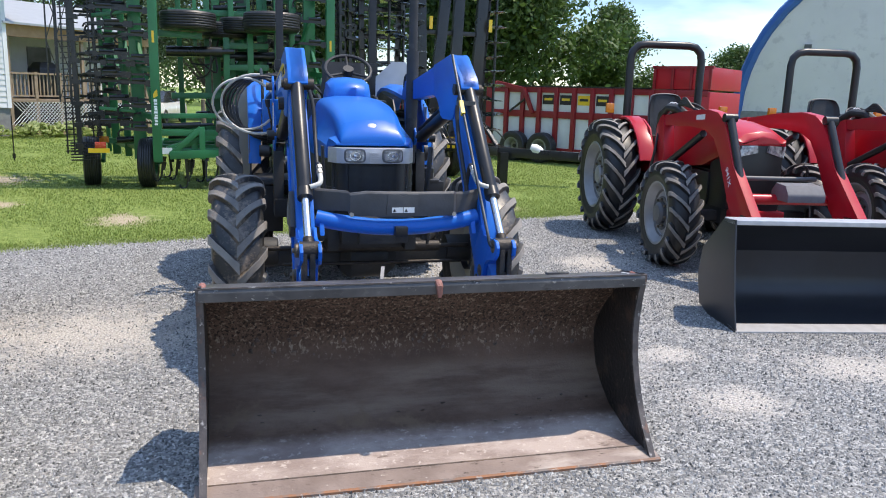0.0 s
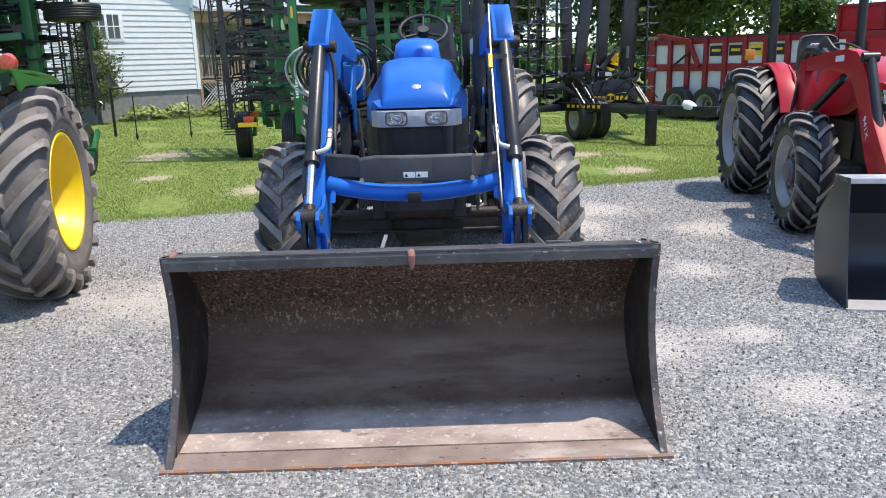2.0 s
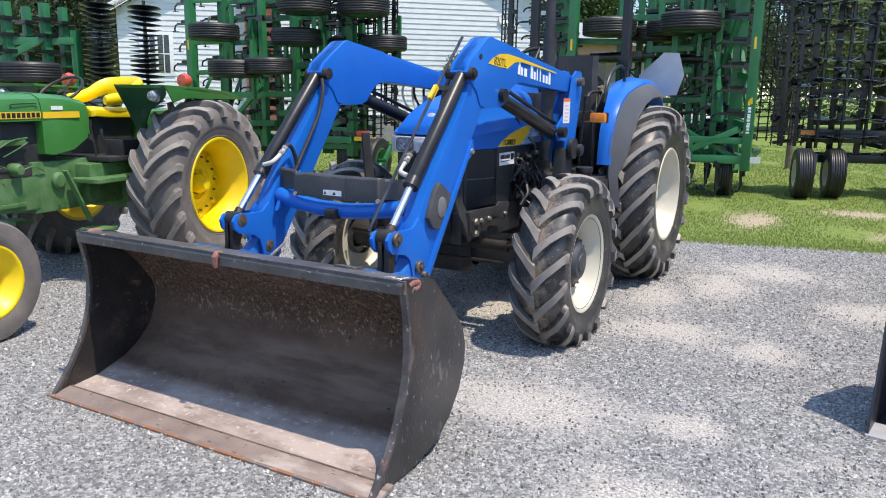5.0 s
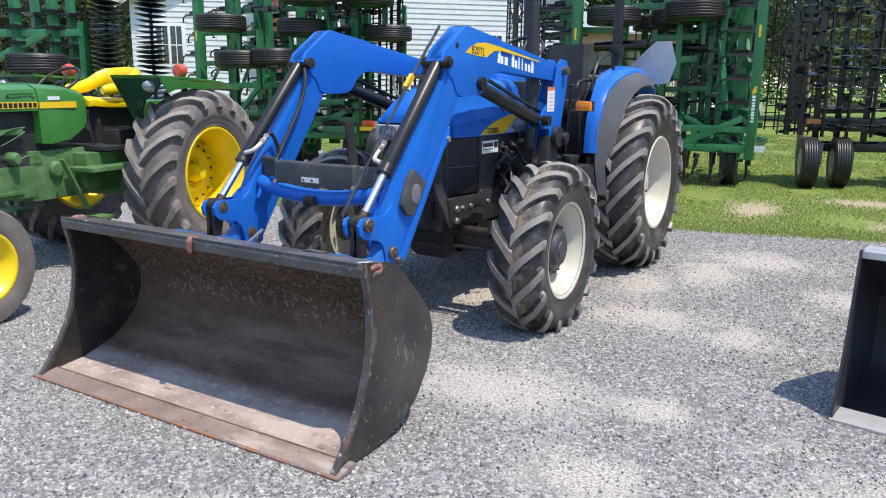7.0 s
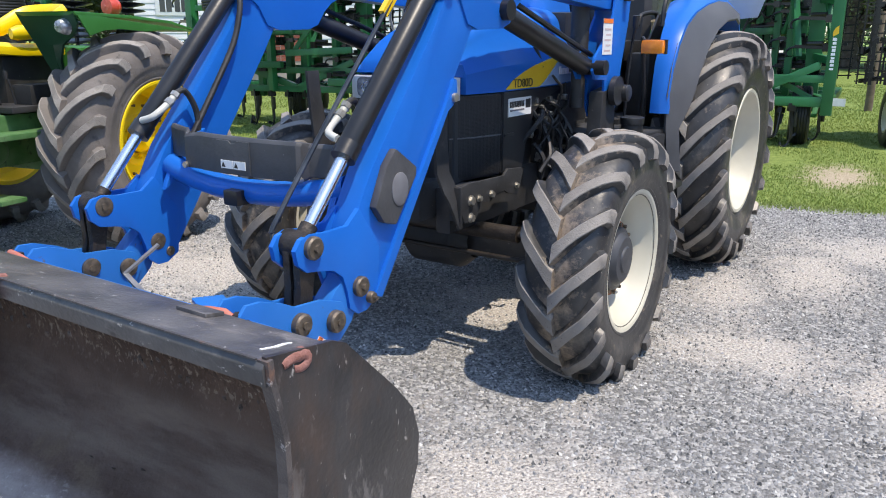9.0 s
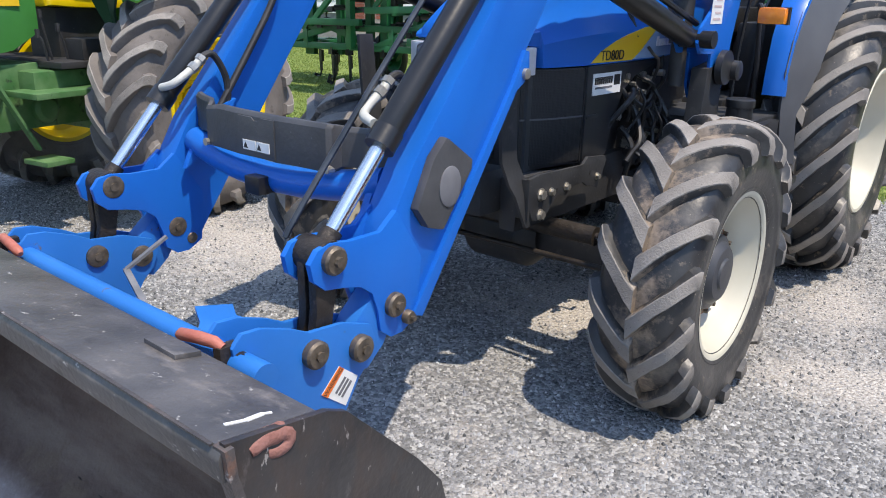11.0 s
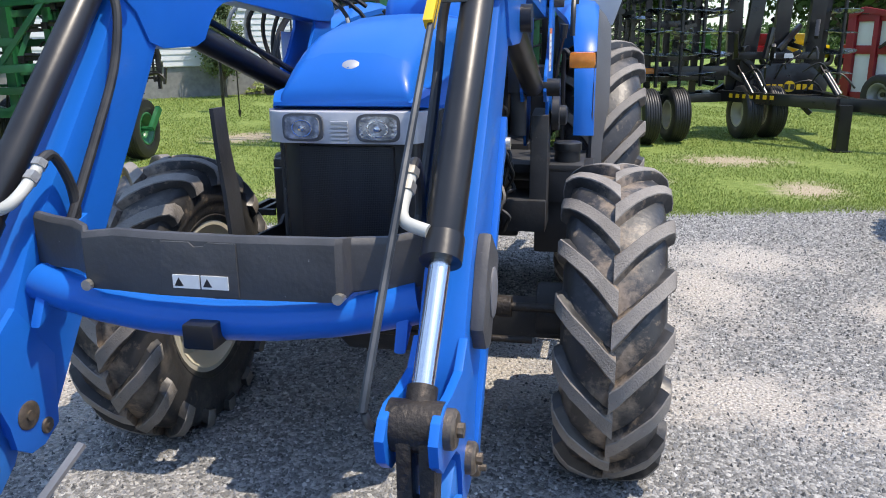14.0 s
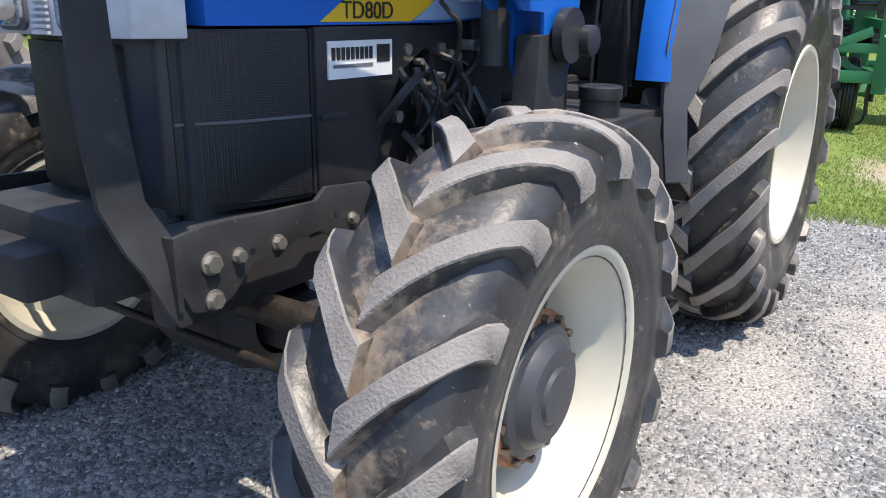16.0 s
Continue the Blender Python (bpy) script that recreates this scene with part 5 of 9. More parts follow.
for s in (-1, 1):
    arm = part("loader_arm", Shape().plate(beam_prof, s * AX0, s * AX1), BLUE, loader, "bent blue loader arm", bevel=0.012)
    for a, b in ((AX0 - 0.006, AX0 + 0.012), (AX1 - 0.012, AX1 + 0.006)):
        part("arm_ear", Shape().plate(ear, s * a, s * b), BLUE, arm, bevel=0.003)
    part("knee_plate", Shape().plate(knee, s * (AX0 - 0.008), s * (AX1 + 0.008)), BLUE, arm, bevel=0.005)
    # flange along the back of the lower beam
    part("stand_leg", Shape().plate([(4.02, 0.64), (4.06, 0.625), (4.47, 1.215), (4.505, 1.235), (4.53, 1.27), (4.525, 1.325), (4.505, 1.33), (4.45, 1.235)], s * (AX1 - 0.01), s * (AX1 + 0.014)), BLUE, arm, "blue stand leg folded along the arm", bevel=0.004)
    part("leg_bolt", Shape().lathe([(0, 0.017), (0.010, 0.016), (0.012, 0)], 14, (0, 0, 0)).moved(Matrix.Translation((s * (AX1 + 0.014), 4.507, 1.262)) @ Matrix.Diagonal((s, 1, 1, 1))), ZINC, arm)
    # black resting stand on the outer face
    pad = [(4.014, 0.944), (4.06, 0.885), (4.126, 0.864), (4.244, 1.017), (4.249, 1.045), (4.131, 1.123), (4.079, 1.072)]
    stand = part("stand_cover", Shape().plate(pad, s * (AX1 - 0.001), s * (AX1 + 0.030)), SHIELD, arm, "black plastic cover on the arm", bevel=0.012)
    part("cover_cap", Shape().lathe([(0, 0.058), (0.033, 0.057), (0.036, 0.050), (0.035, 0)], 28, (0, 0, 0)).moved(Matrix.Translation((s * AX1, 4.145, 0.985)) @ Matrix.Diagonal((s, 0.8, 1, 1)) @ pose(0, 0, 0, 30, 0, 0)), GREY_ROUND, stand)
    # bucket cylinder in front of the arm
    top, low, rod = Vector((s * 0.515, 4.475, 1.68)), Vector((s * 0.515, 3.95, 1.11)), Vector((s * 0.515, 3.735, 0.872))
    d = (low - top).normalized()
    cyl = part("bucket_cylinder", Shape().pipe([top - d * 0.03, top, low, low + d * 0.004], [0.034, 0.038, 0.038, 0.036], 24).tube(low - d * 0.05, low + d * 0.004, 0.042, n=24), BLACK, loader, "black bucket cylinder")
    part("rod", Shape().tube(low, rod, 0.021, n=20), CHROME, cyl, "chromed piston rod")
    part("rod_end", Shape().tube((s * 0.465, rod.y, rod.z), (s * 0.562, rod.y, rod.z), 0.046, n=22).tube(rod - d * 0.07, rod, 0.028, n=16), GREASY, cyl, "greasy rod end")
    part("cylinder_pin", Shape().tube((s * 0.42, 4.485, 1.692), (s * 0.59, 4.485, 1.692), 0.034, n=20).tube((s * 0.59, 4.485, 1.692), (s * 0.602, 4.485, 1.692), 0.022, n=16), GREASY, cyl)
    part("cylinder_bore_plug", Shape().lathe([(0, 0.016), (0.004, 0.016), (0.004, 0)], 14, (0, 0, 0)).moved(Matrix.Translation((s * (AX1 + 0.008), 4.60, 1.79)) @ Matrix.Diagonal((s, 1, 1, 1))), INK, arm)
    # arm pins
    for y, z, r in ((3.735, 0.872, 0.036), (3.948, 0.694, 0.034), (4.0, 0.642, 0.02)):
        part("arm_pin", Shape().lathe([(-0.02, r), (0.02, r), (0.026, r * 0.85), (0.027, 0)], 22, (0, 0, 0)).tube((0.02, 0, 0), (0.038, 0, 0), r * 0.38, n=8).moved(Matrix.Translation((s * AX1, y, z)) @ Matrix.Diagonal((s, 1, 1, 1))), PIN, arm, "steel pivot pin")
        part("arm_pin", Shape().lathe([(-0.02, r), (0.02, r), (0.026, r * 0.85), (0.027, 0)], 22, (0, 0, 0)).tube((0.02, 0, 0), (0.038, 0, 0), r * 0.38, n=8).moved(Matrix.Translation((s * AX0, y, z)) @ Matrix.Diagonal((-s * 0.4, 1, 1, 1))), PIN, arm, "steel pivot pin")
    # links from the rod end down to the carrier
    links = Shape()
    for x in (0.500, 0.540):
        links.loft([[Vector((s * (x + e * 0.014), y + f * w, z)) for e, f in ((-1, -1), (1, -1), (1, 1), (-1, 1))] for y, z, w in ((3.735, 0.90, 0.03), (3.735, 0.865, 0.045), (3.72, 0.74, 0.028), (3.70, 0.62, 0.03), (3.69, 0.55, 0.042), (3.69, 0.52, 0.03))])
    links.span((s * 0.500, 3.70, 0.69), (s * 0.540, 3.735, 0.74)).tube((s * 0.472, 3.69, 0.555), (s * 0.572, 3.69, 0.555), 0.042, n=18)
    part("bucket_link", links, GREASY, loader, "greasy black bucket links", bevel=0.006)
    # carrier plates with their pins
    cp = [(3.435, 0.745), (3.463, 0.772), (3.515, 0.768), (3.60, 0.738), (3.652, 0.712), (3.76, 0.702), (3.855, 0.668), (3.874, 0.62), (3.85, 0.565), (3.812, 0.53), (3.75, 0.43), (3.71, 0.32), (3.66, 0.20), (3.60, 0.20), (3.60, 0.44), (3.50, 0.60), (3.44, 0.70)]
    for x in (0.476, 0.566):
        plate = part("carrier_plate", Shape().plate(cp, s * (x - 0.007), s * (x + 0.007)), BLUE_WORN, loader, "blue quick-attach carrier plate", bevel=0.003)
        for y, z in ((3.66, 0.655), (3.812, 0.618)):
            for e in (-1, 1):
                part("carrier_pin", Shape().lathe([(0.0, 0.036), (0.018, 0.036), (0.024, 0.03), (0.026, 0)], 22).tube((0.02, 0, 0), (0.032, 0, 0), 0.013, n=8).moved(Matrix.Translation((s * x + e * 0.007, y, z)) @ Matrix.Diagonal((e * (1 if s * e > 0 else 0.5), 1, 1, 1))), PIN, plate)
    part("carrier_pin", Shape().tube((s * 0.46, 3.66, 0.655), (s * 0.585, 3.66, 0.655), 0.03).tube((s * 0.46, 3.812, 0.618), (s * 0.585, 3.812, 0.618), 0.03), PIN, loader)
    # arm tip block between the plates
    part("arm_tip", Shape().plate([(3.97, 0.66), (3.92, 0.58), (3.86, 0.53), (3.79, 0.55), (3.77, 0.61), (3.82, 0.68), (3.90, 0.75)], s * 0.486, s * 0.556), BLUE_WORN, loader, bevel=0.01)
    # lift cylinder and mast
    a, b = Vector((s * 0.53, 5.80, 1.325)), Vector((s * 0.53, 4.88, 1.575))
    d = (b - a).normalized()
    lift = part("lift_cylinder", Shape().pipe([a + d * 0.03, b - d * 0.02, b], [0.044, 0.044, 0.036], 20).tube((s * 0.49, b.y + 0.0, b.z), (s * 0.60, b.y, b.z), 0.04, n=18).tube((s * 0.48, a.y, a.z), (s * 0.64, a.y, a.z), 0.036, n=18).tube(a + Vector((0, 0.06, 0.06)), b + Vector((0, 0.05, 0.06)), 0.013, n=8), BLACK, loader, "black lift cylinder")
    mast = [(6.03, 1.715), (6.10, 1.76), (6.20, 1.755), (6.235, 1.70), (6.215, 1.55), (6.14, 1.30), (6.13, 1.16), (6.07, 1.08), (5.97, 1.06), (5.93, 1.12), (5.92, 1.26), (5.80, 1.265), (5.76, 1.31), (5.78, 1.37), (5.90, 1.46), (6.0, 1.58)]
    for x in (0.485, 0.58):
        part("mast_plate", Shape().plate(mast, s * (x - 0.007), s * (x + 0.007)), BLUE, loader, "blue loader mast plate", bevel=0.003)
    part("mast_pin", Shape().tube((s * 0.49, 6.14, 1.68), (s * 0.63, 6.14, 1.68), 0.03), PIN, loader)
    part("mast_pin", Shape().tube((s * 0.49, 5.80, 1.325), (s * 0.635, 5.80, 1.325), 0.022), PIN, loader)
    part("mast_post", Shape().plate([(5.86, 0.70), (5.90, 1.20), (6.08, 1.22), (6.10, 0.70)], s * 0.515, s * 0.59).span((s * 0.40, 5.84, 0.70), (s * 0.59, 6.12, 0.84)), BLACK_MATT, loader, "black mast post", bevel=0.01)
    part("mast_knob", Shape().lathe([(0, 0.018), (0.03, 0.018), (0.03, 0.044), (0.075, 0.044), (0.08, 0.036), (0.08, 0)], 14, (0, 0, 0)).moved(Matrix.Translation((s * 0.58, 6.10, 1.185)) @ Matrix.Diagonal((s, 1, 1, 1))).lathe([(0.6, 0.075), (0.63, 0.075), (0.63, 0)], 20, (0, 6.02, 1.20)) if s > 0 else Shape().lathe([(0, 0.044), (0.075, 0.044), (0.08, 0)], 14, (-0.69, 6.10, 1.185)), PLASTIC, loader, "black latch knob")
    part("mast_label", Shape().span((s * 0.5872, 5.865, 1.385), (s * 0.5892, 5.99, 1.56)), LABEL, loader, "white instruction label")
    part("mast_label", Shape().span((s * 0.5893, 5.865, 1.538), (s * 0.5905, 5.99, 1.56)), LABEL_ORANGE, loader)
    for k in range(5):
        part("lettering_bar", Shape().span((s * 0.5893, 5.885 + 0.018 * (k % 2), 1.40 + 0.026 * k), (s * 0.5903, 5.965, 1.409 + 0.026 * k)), LABEL_FAINT, loader)
    # yellow stripe and lettering bars on the upper beam
    part("arm_decal", Shape().plate([(4.70, 1.755), (4.76, 1.79), (4.84, 1.815), (4.95, 1.822), (5.1, 1.81), (5.35, 1.782), (5.75, 1.735), (5.75, 1.728), (5.35, 1.765), (5.15, 1.782), (5.06, 1.775), (5.0, 1.752), (4.965, 1.735), (4.85, 1.74)], s * (AX1 + 0.008), s * (AX1 + 0.0095)), DECAL_Y, arm, "yellow model stripe")
    writing("model_lettering", "820TL", 0.065, INK, loader, Matrix.Translation((s * (AX1 + 0.0098), 4.855, 1.768)) @ pose(0, 0, 0, 90, 4 * s, 90 * s))
    for k, w in enumerate((0.05, 0.035, 0.05, 0.0, 0.045, 0.035, 0.018, 0.018, 0.035, 0.04, 0.04)):
        y = 5.12 + 0.051 * k
        if w:
            part("lettering_bar", Shape().plate([(y, 1.70 - 0.105 * (y - 5.2)), (y + w * 0.85, 1.70 - 0.105 * (y - 5.2) - 0.004), (y + w * 0.85, 1.745 - 0.105 * (y - 5.2) + 0.03 * (k in (0, 4, 6, 7, 10))), (y, 1.75 - 0.105 * (y - 5.2) + 0.03 * (k in (0, 4, 6, 7, 10)))], s * (AX1 + 0.0005), s * (AX1 + 0.0025)), DECAL_W, arm)
    # hose along the lower beam
    part("loader_hose", Shape().pipe([(s * 0.43, 4.075, 1.262), (s * 0.43, 4.112, 1.272), (s * 0.43, 4.145, 1.235), (s * 0.428, 4.166, 1.178), (s * 0.425, 4.162, 1.11), (s * 0.42, 4.12, 1.03)], 0.012, 10), HOSE, loader)
    part("loader_hose", Shape().pipe([(s * 0.425, 4.12, 1.08), (s * 0.425, 4.28, 1.30), (s * 0.425, 4.38, 1.45), (s * 0.43, 4.43, 1.58), (s * 0.45, 4.45, 1.66)], 0.012, 10), HOSE, loader)
    elbow = part("hose_elbow", Shape().pipe([(s * 0.49, 3.955, 1.165), (s * 0.445, 3.965, 1.178), (s * 0.43, 3.992, 1.198), (s * 0.43, 4.044, 1.232), (s * 0.43, 4.079, 1.264)], 0.0135, 12), HOSE_GREY, loader, "pale braided hose elbow")
    for a, b in (((0.43, 4.03, 1.223), (0.43, 4.05, 1.237)), ((0.43, 4.064, 1.25), (0.43, 4.078, 1.263))):
        part("hose_ferrule", Shape().tube((s * a[0], a[1], a[2]), (s * b[0], b[1], b[2]), 0.018, n=6), ZINC, elbow)
part("arm_rod", Shape().pipe([(0.445, 3.71, 0.872), (0.428, 3.715, 0.90), (0.426, 3.77, 0.98), (0.43, 4.317, 1.584), (0.44, 4.615, 1.90)], 0.0085, 8).span((0.41, 4.355, 1.60), (0.52, 4.39, 1.625)), DISC, loader, "thin steel indicator rod")
part("rod_clip", Shape().beam((0.425, 4.285, 1.55), (0.428, 4.35, 1.62), 0.022, 0.03), DECAL_Y, loader)
# cross tube and shield between the arms
bow = [(x, 4.045 - 0.035 * (1 - (x / 0.44) ** 2), 0.985 - 0.05 * (1 - (x / 0.44) ** 2)) for x in (-0.45, -0.42, -0.36, -0.27, -0.14, 0, 0.14, 0.27, 0.36, 0.42, 0.45)]
part("cross_tube", Shape().pipe(bow, 0.045, 22), BLUE, loader, "bowed blue cross tube")
for s in (-1, 1):
    part("tube_gusset", Shape().plate([(3.97, 0.90), (4.11, 0.98), (4.19, 1.12), (4.12, 1.1), (4.02, 1.0)], s * 0.41, s * 0.436), BLUE, loader, bevel=0.006)
shield = Shape()
segs = [(-0.462, 4.075, 1.146, 0.12), (-0.400, 4.050, 1.143, 0.12), (-0.335, 4.035, 1.140, 0.115), (-0.285, 4.000, 1.137, 0.11), (-0.275, 3.985, 1.128, 0.128), (-0.19, 3.970, 1.141, 0.138), (-0.09, 3.965, 1.139, 0.139), (0.09, 3.965, 1.137, 0.137), (0.297, 3.975, 1.138, 0.137), (0.310, 3.988, 1.136, 0.13), (0.318, 4.015, 1.130, 0.115), (0.385, 4.040, 1.128, 0.112), (0.465, 4.070, 1.141, 0.124)]
shield.loft([[Vector((x, y - 0.004, zt)), Vector((x, y + 0.012, zt)), Vector((x, y + 0.016, zt - 0.02)), Vector((x, y + 0.012, zt - 0.06)), Vector((x, y + 0.01, zt - h)), Vector((x, y - 0.012, zt - h * 0.97)), Vector((x, y - 0.012, zt - 0.012))] for x, y, zt, h in segs])
sh = part("shield", shield, SHIELD, loader, "grey-black rubber shield over the cross tube", bevel=0.004, smooth=22)
for x in (-0.268, 0.300):
    part("shield_bolt", Shape().tube((x, 3.985, 1.014), (x, 3.958, 1.014), 0.012, n=10), ZINC, sh)
part("shield_panel", Shape().plate([(-0.085, 1.008), (0.092, 1.008), (0.092, 1.124), (0.03, 1.124), (0.02, 1.116), (0.0, 1.114), (-0.012, 1.124), (-0.075, 1.124)], 3.949, 3.9545, "y"), SHIELD, sh, bevel=0.002)
for x in (-0.023, 0.041):
    part("warning_label", Shape().span((x - 0.030, 3.9465, 1.025), (x + 0.030, 3.9488, 1.054)), LABEL, sh, "white warning label")
    part("label_mark", Shape().plate([(x - 0.026, 1.030), (x - 0.006, 1.030), (x - 0.016, 1.048)], 3.9453, 3.9465, "y"), INK, sh)
part("tube_bracket", Shape().span((-0.035, 3.93, 0.895), (0.035, 4.0, 0.95)), BLACK, loader, bevel=0.008)
# carrier cross members
part("carrier_tube", Shape().tube((-0.66, 3.455, 0.700), (0.66, 3.455, 0.700), 0.033, n=20), BLUE_WORN, loader, "blue latch tube across the carrier")
part("carrier_bar", Shape().plate([(3.50, 0.60), (3.52, 0.615), (3.60, 0.46), (3.60, 0.30), (3.58, 0.30), (3.58, 0.45)], -0.60, 0.60).span((-0.6, 3.56, 0.22), (0.6, 3.60, 0.30)), BLUE_WORN, loader, "blue carrier crossbar", bevel=0.003)
for s in (-1, 1):
    part("latch_handle", Shape().pipe([(s * 0.555, 3.425, 0.748), (s * 0.535, 3.418, 0.758), (s * 0.48, 3.413, 0.754), (s * 0.42, 3.41, 0.744), (s * 0.405, 3.41, 0.738)], [0.010, 0.014, 0.015, 0.015, 0.008], 12), LATCH_RED, loader, "faded red latch handle")
    part("latch_lug", Shape().span((s * 0.535, 3.41, 0.70), (s * 0.565, 3.465, 0.752)).tube((s * 0.55, 3.455, 0.712), (s * 0.64, 3.455, 0.705), 0.024), GREASY, loader, bevel=0.01)
part("latch_plate", Shape().plate([(0.14, 3.62), (0.20, 3.70), (0.27, 3.66), (0.42, 3.68), (0.42, 3.58), (0.34, 3.57), (0.30, 3.52), (0.24, 3.57)], 0.655, 0.667, "z").moved(Matrix.Identity(4)), BLUE_WORN, loader, "blue latch plate", bevel=0.002)
part("bent_handle", Shape().beam((0.05, 3.53, 0.67), (-0.17, 3.60, 0.70), 0.018, 0.008).beam((-0.17, 3.60, 0.70), (-0.14, 3.72, 0.78), 0.018, 0.008), BARE_BAR, loader, "bent flat steel handle")
part("carrier_label", Shape().plate([(3.741, 0.591), (3.805, 0.54), (3.761, 0.471), (3.681, 0.534)], 0.5735, 0.5752), LABEL, loader, "white and orange warning label")
part("carrier_label", Shape().plate([(3.741, 0.591), (3.757, 0.578), (3.699, 0.519), (3.681, 0.534)], 0.5753, 0.5765), LABEL_ORANGE, loader)
for k in range(3):
    part("lettering_bar", Shape().plate([(3.770 + 0.010 * k - 0.012, 0.556 - 0.009 * k), (3.776 + 0.010 * k - 0.012, 0.551 - 0.009 * k), (3.742 + 0.010 * k - 0.012, 0.517 - 0.009 * k), (3.736 + 0.010 * k - 0.012, 0.522 - 0.009 * k)], 0.5753, 0.5762), GREY_ROUND, loader)
writing("warning_lettering", "WARNING", 0.017, INK, loader, Matrix.Translation((0.5768, 3.7195, 0.5555)) @ pose(0, 0, 0, 43.5, 0, 0) @ pose(0, 0, 0, 90, 0, 90), 0.0004)

# ---- bucket ----
BXC = 1.012
ORG[0] = Vector((0, -3.25, 0))
bucket = thing("loader_bucket", "worn black steel loader bucket with rusty cutting edge on the gravel", "bucket", SKEW @ pose(BXC, 3.25, 0))
HW = 1.016
outer = [(2.90, 0.004), (3.16, 0.025), (3.36, 0.075), (3.46, 0.14), (3.54, 0.24), (3.585, 0.36), (3.59, 0.44), (3.565, 0.52), (3.50, 0.61), (3.33, 0.78), (3.30, 0.80)]
inner = [(3.285, 0.78), (3.31, 0.765), (3.48, 0.595), (3.54, 0.51), (3.565, 0.44), (3.56, 0.37), (3.515, 0.25), (3.43, 0.165), (3.34, 0.105), (3.16, 0.045), (2.90, 0.016)]
part("shell", Shape().plate(outer + inner, -HW + 0.012, HW - 0.012), BUCKET_SKIN, bucket, "dirt-stained curved bucket shell")
part("cutting_edge", Shape().plate([(2.882, 0.002), (3.0, 0.014), (3.0, 0.034), (2.985, 0.036), (2.886, 0.014)], -HW - 0.032, HW + 0.032), BUCKET_FLOOR, bucket, "worn steel cutting edge", bevel=0.002)
part("edge_lip", Shape().plate([(2.878, -0.002), (2.889, -0.002), (2.889, 0.016), (2.878, 0.011)], -HW - 0.031, HW + 0.031), EDGE_RUST, bucket, "orange rust along the edge")
part("top_plate", Shape().plate([(3.10, 0.832), (3.11, 0.850), (3.305, 0.82), (3.32, 0.80), (3.295, 0.785), (3.13, 0.812), (3.125, 0.79), (3.105, 0.79)], -HW, HW), DUSTY_SHEEN_TOP, bucket, "scuffed dusty black top bar, coloured lighter for sky sheen", bevel=0.005)
part("edge_weld", Shape().pipe([(-HW + 0.02, 2.986, 0.0355), (HW - 0.02, 2.986, 0.0355)], 0.004, 6), BUCKET_IN, bucket, "dark weld behind the cutting edge")
side_prof = [(2.90, 0.0), (3.16, 0.012), (3.38, 0.055), (3.50, 0.13), (3.59, 0.24), (3.635, 0.35), (3.643, 0.44), (3.615, 0.53), (3.54, 0.62), (3.355, 0.805), (3.31, 0.825), (3.112, 0.856), (3.118, 0.80), (3.135, 0.73), (3.148, 0.65), (3.15, 0.55), (3.14, 0.45), (3.115, 0.36), (3.07, 0.25), (3.01, 0.15)]
for s in (-1, 1):
    cheek = part("side_plate", Shape().plate(side_prof, s * (HW - 0.012), s * (HW + 0.002)), BUCKET_OUT, bucket, "scratched black bucket side", bevel=0.002)
    liner = [(2.96, 0.03), (3.16, 0.05), (3.34, 0.11), (3.43, 0.17), (3.515, 0.255), (3.56, 0.37), (3.565, 0.44), (3.54, 0.51), (3.48, 0.595), (3.31, 0.77), (3.29, 0.795), (3.13, 0.80), (3.15, 0.73), (3.162, 0.65), (3.165, 0.55), (3.155, 0.45), (3.13, 0.36), (3.085, 0.25), (3.025, 0.15)]
    part("side_lining", Shape().plate(liner, s * (HW - 0.0155), s * (HW - 0.011)), BUCKET_SIDE, cheek, "black inner side with scabs of dried dirt")
    rim = [(s * (HW - 0.004), y, z) for y, z in ((2.90, 0.012), (3.01, 0.15), (3.07, 0.25), (3.115, 0.36), (3.14, 0.45), (3.15, 0.55), (3.148, 0.65), (3.135, 0.73), (3.118, 0.80), (3.114, 0.85))]
    e = Shape()
    for a, b in zip(rim[:-1], rim[1:]):
        e.beam(a, b, 0.03, 0.016, up=(0, -1, 0.2))
    part("side_edge", e, EDGE_WORN, cheek, "rust-worn edge")
part("paint_mark", Shape().beam((0.955, 3.155, 0.8442), (0.962, 3.195, 0.8382), 0.007, 0.002).beam((0.962, 3.190, 0.8390), (0.958, 3.225, 0.8336), 0.010, 0.002).beam((0.956, 3.222, 0.8342), (0.963, 3.240, 0.8314), 0.005, 0.002), LABEL, bucket, "smear of white paint")
part("wear_plate", Shape().loft([[Vector((x, y, z + e)) for x, y, z in ((0.572, 3.242, 0.8318), (0.682, 3.240, 0.8322), (0.688, 3.292, 0.8245), (0.582, 3.292, 0.8242))] for e in (-0.004, 0.008)]), DUSTY_SHEEN_TOP, bucket, "small welded plate", bevel=0.002)
part("top_lip", Shape().beam((-HW + 0.02, 3.104, 0.8505), (HW - 0.02, 3.104, 0.8505), 0.006, 0.004), EDGE_WORN, bucket, "rust-worn lip")
hook = [(-0.012 + 0.012 * k, 0.0, 0.013 * math.sin(k * 0.42)) for k in range(7)]
hook += [(0.062 + 0.034 * math.cos(q), 0.0, -0.014 + 0.027 * math.sin(q)) for q in (radians(60 - 26 * k) for k in range(9))] + [(0.036, 0, -0.037), (0.022, 0, -0.030)]
hook_r = [0.014] + [0.016] * 10 + [0.016, 0.015, 0.014, 0.0135, 0.012, 0.010, 0.006]
m = Matrix.Translation((HW - 0.008, 3.165, 0.820)) @ pose(0, 0, 0, 0, 0, 90) @ Matrix.Diagonal((0.7, 0.75, 0.55, 1))
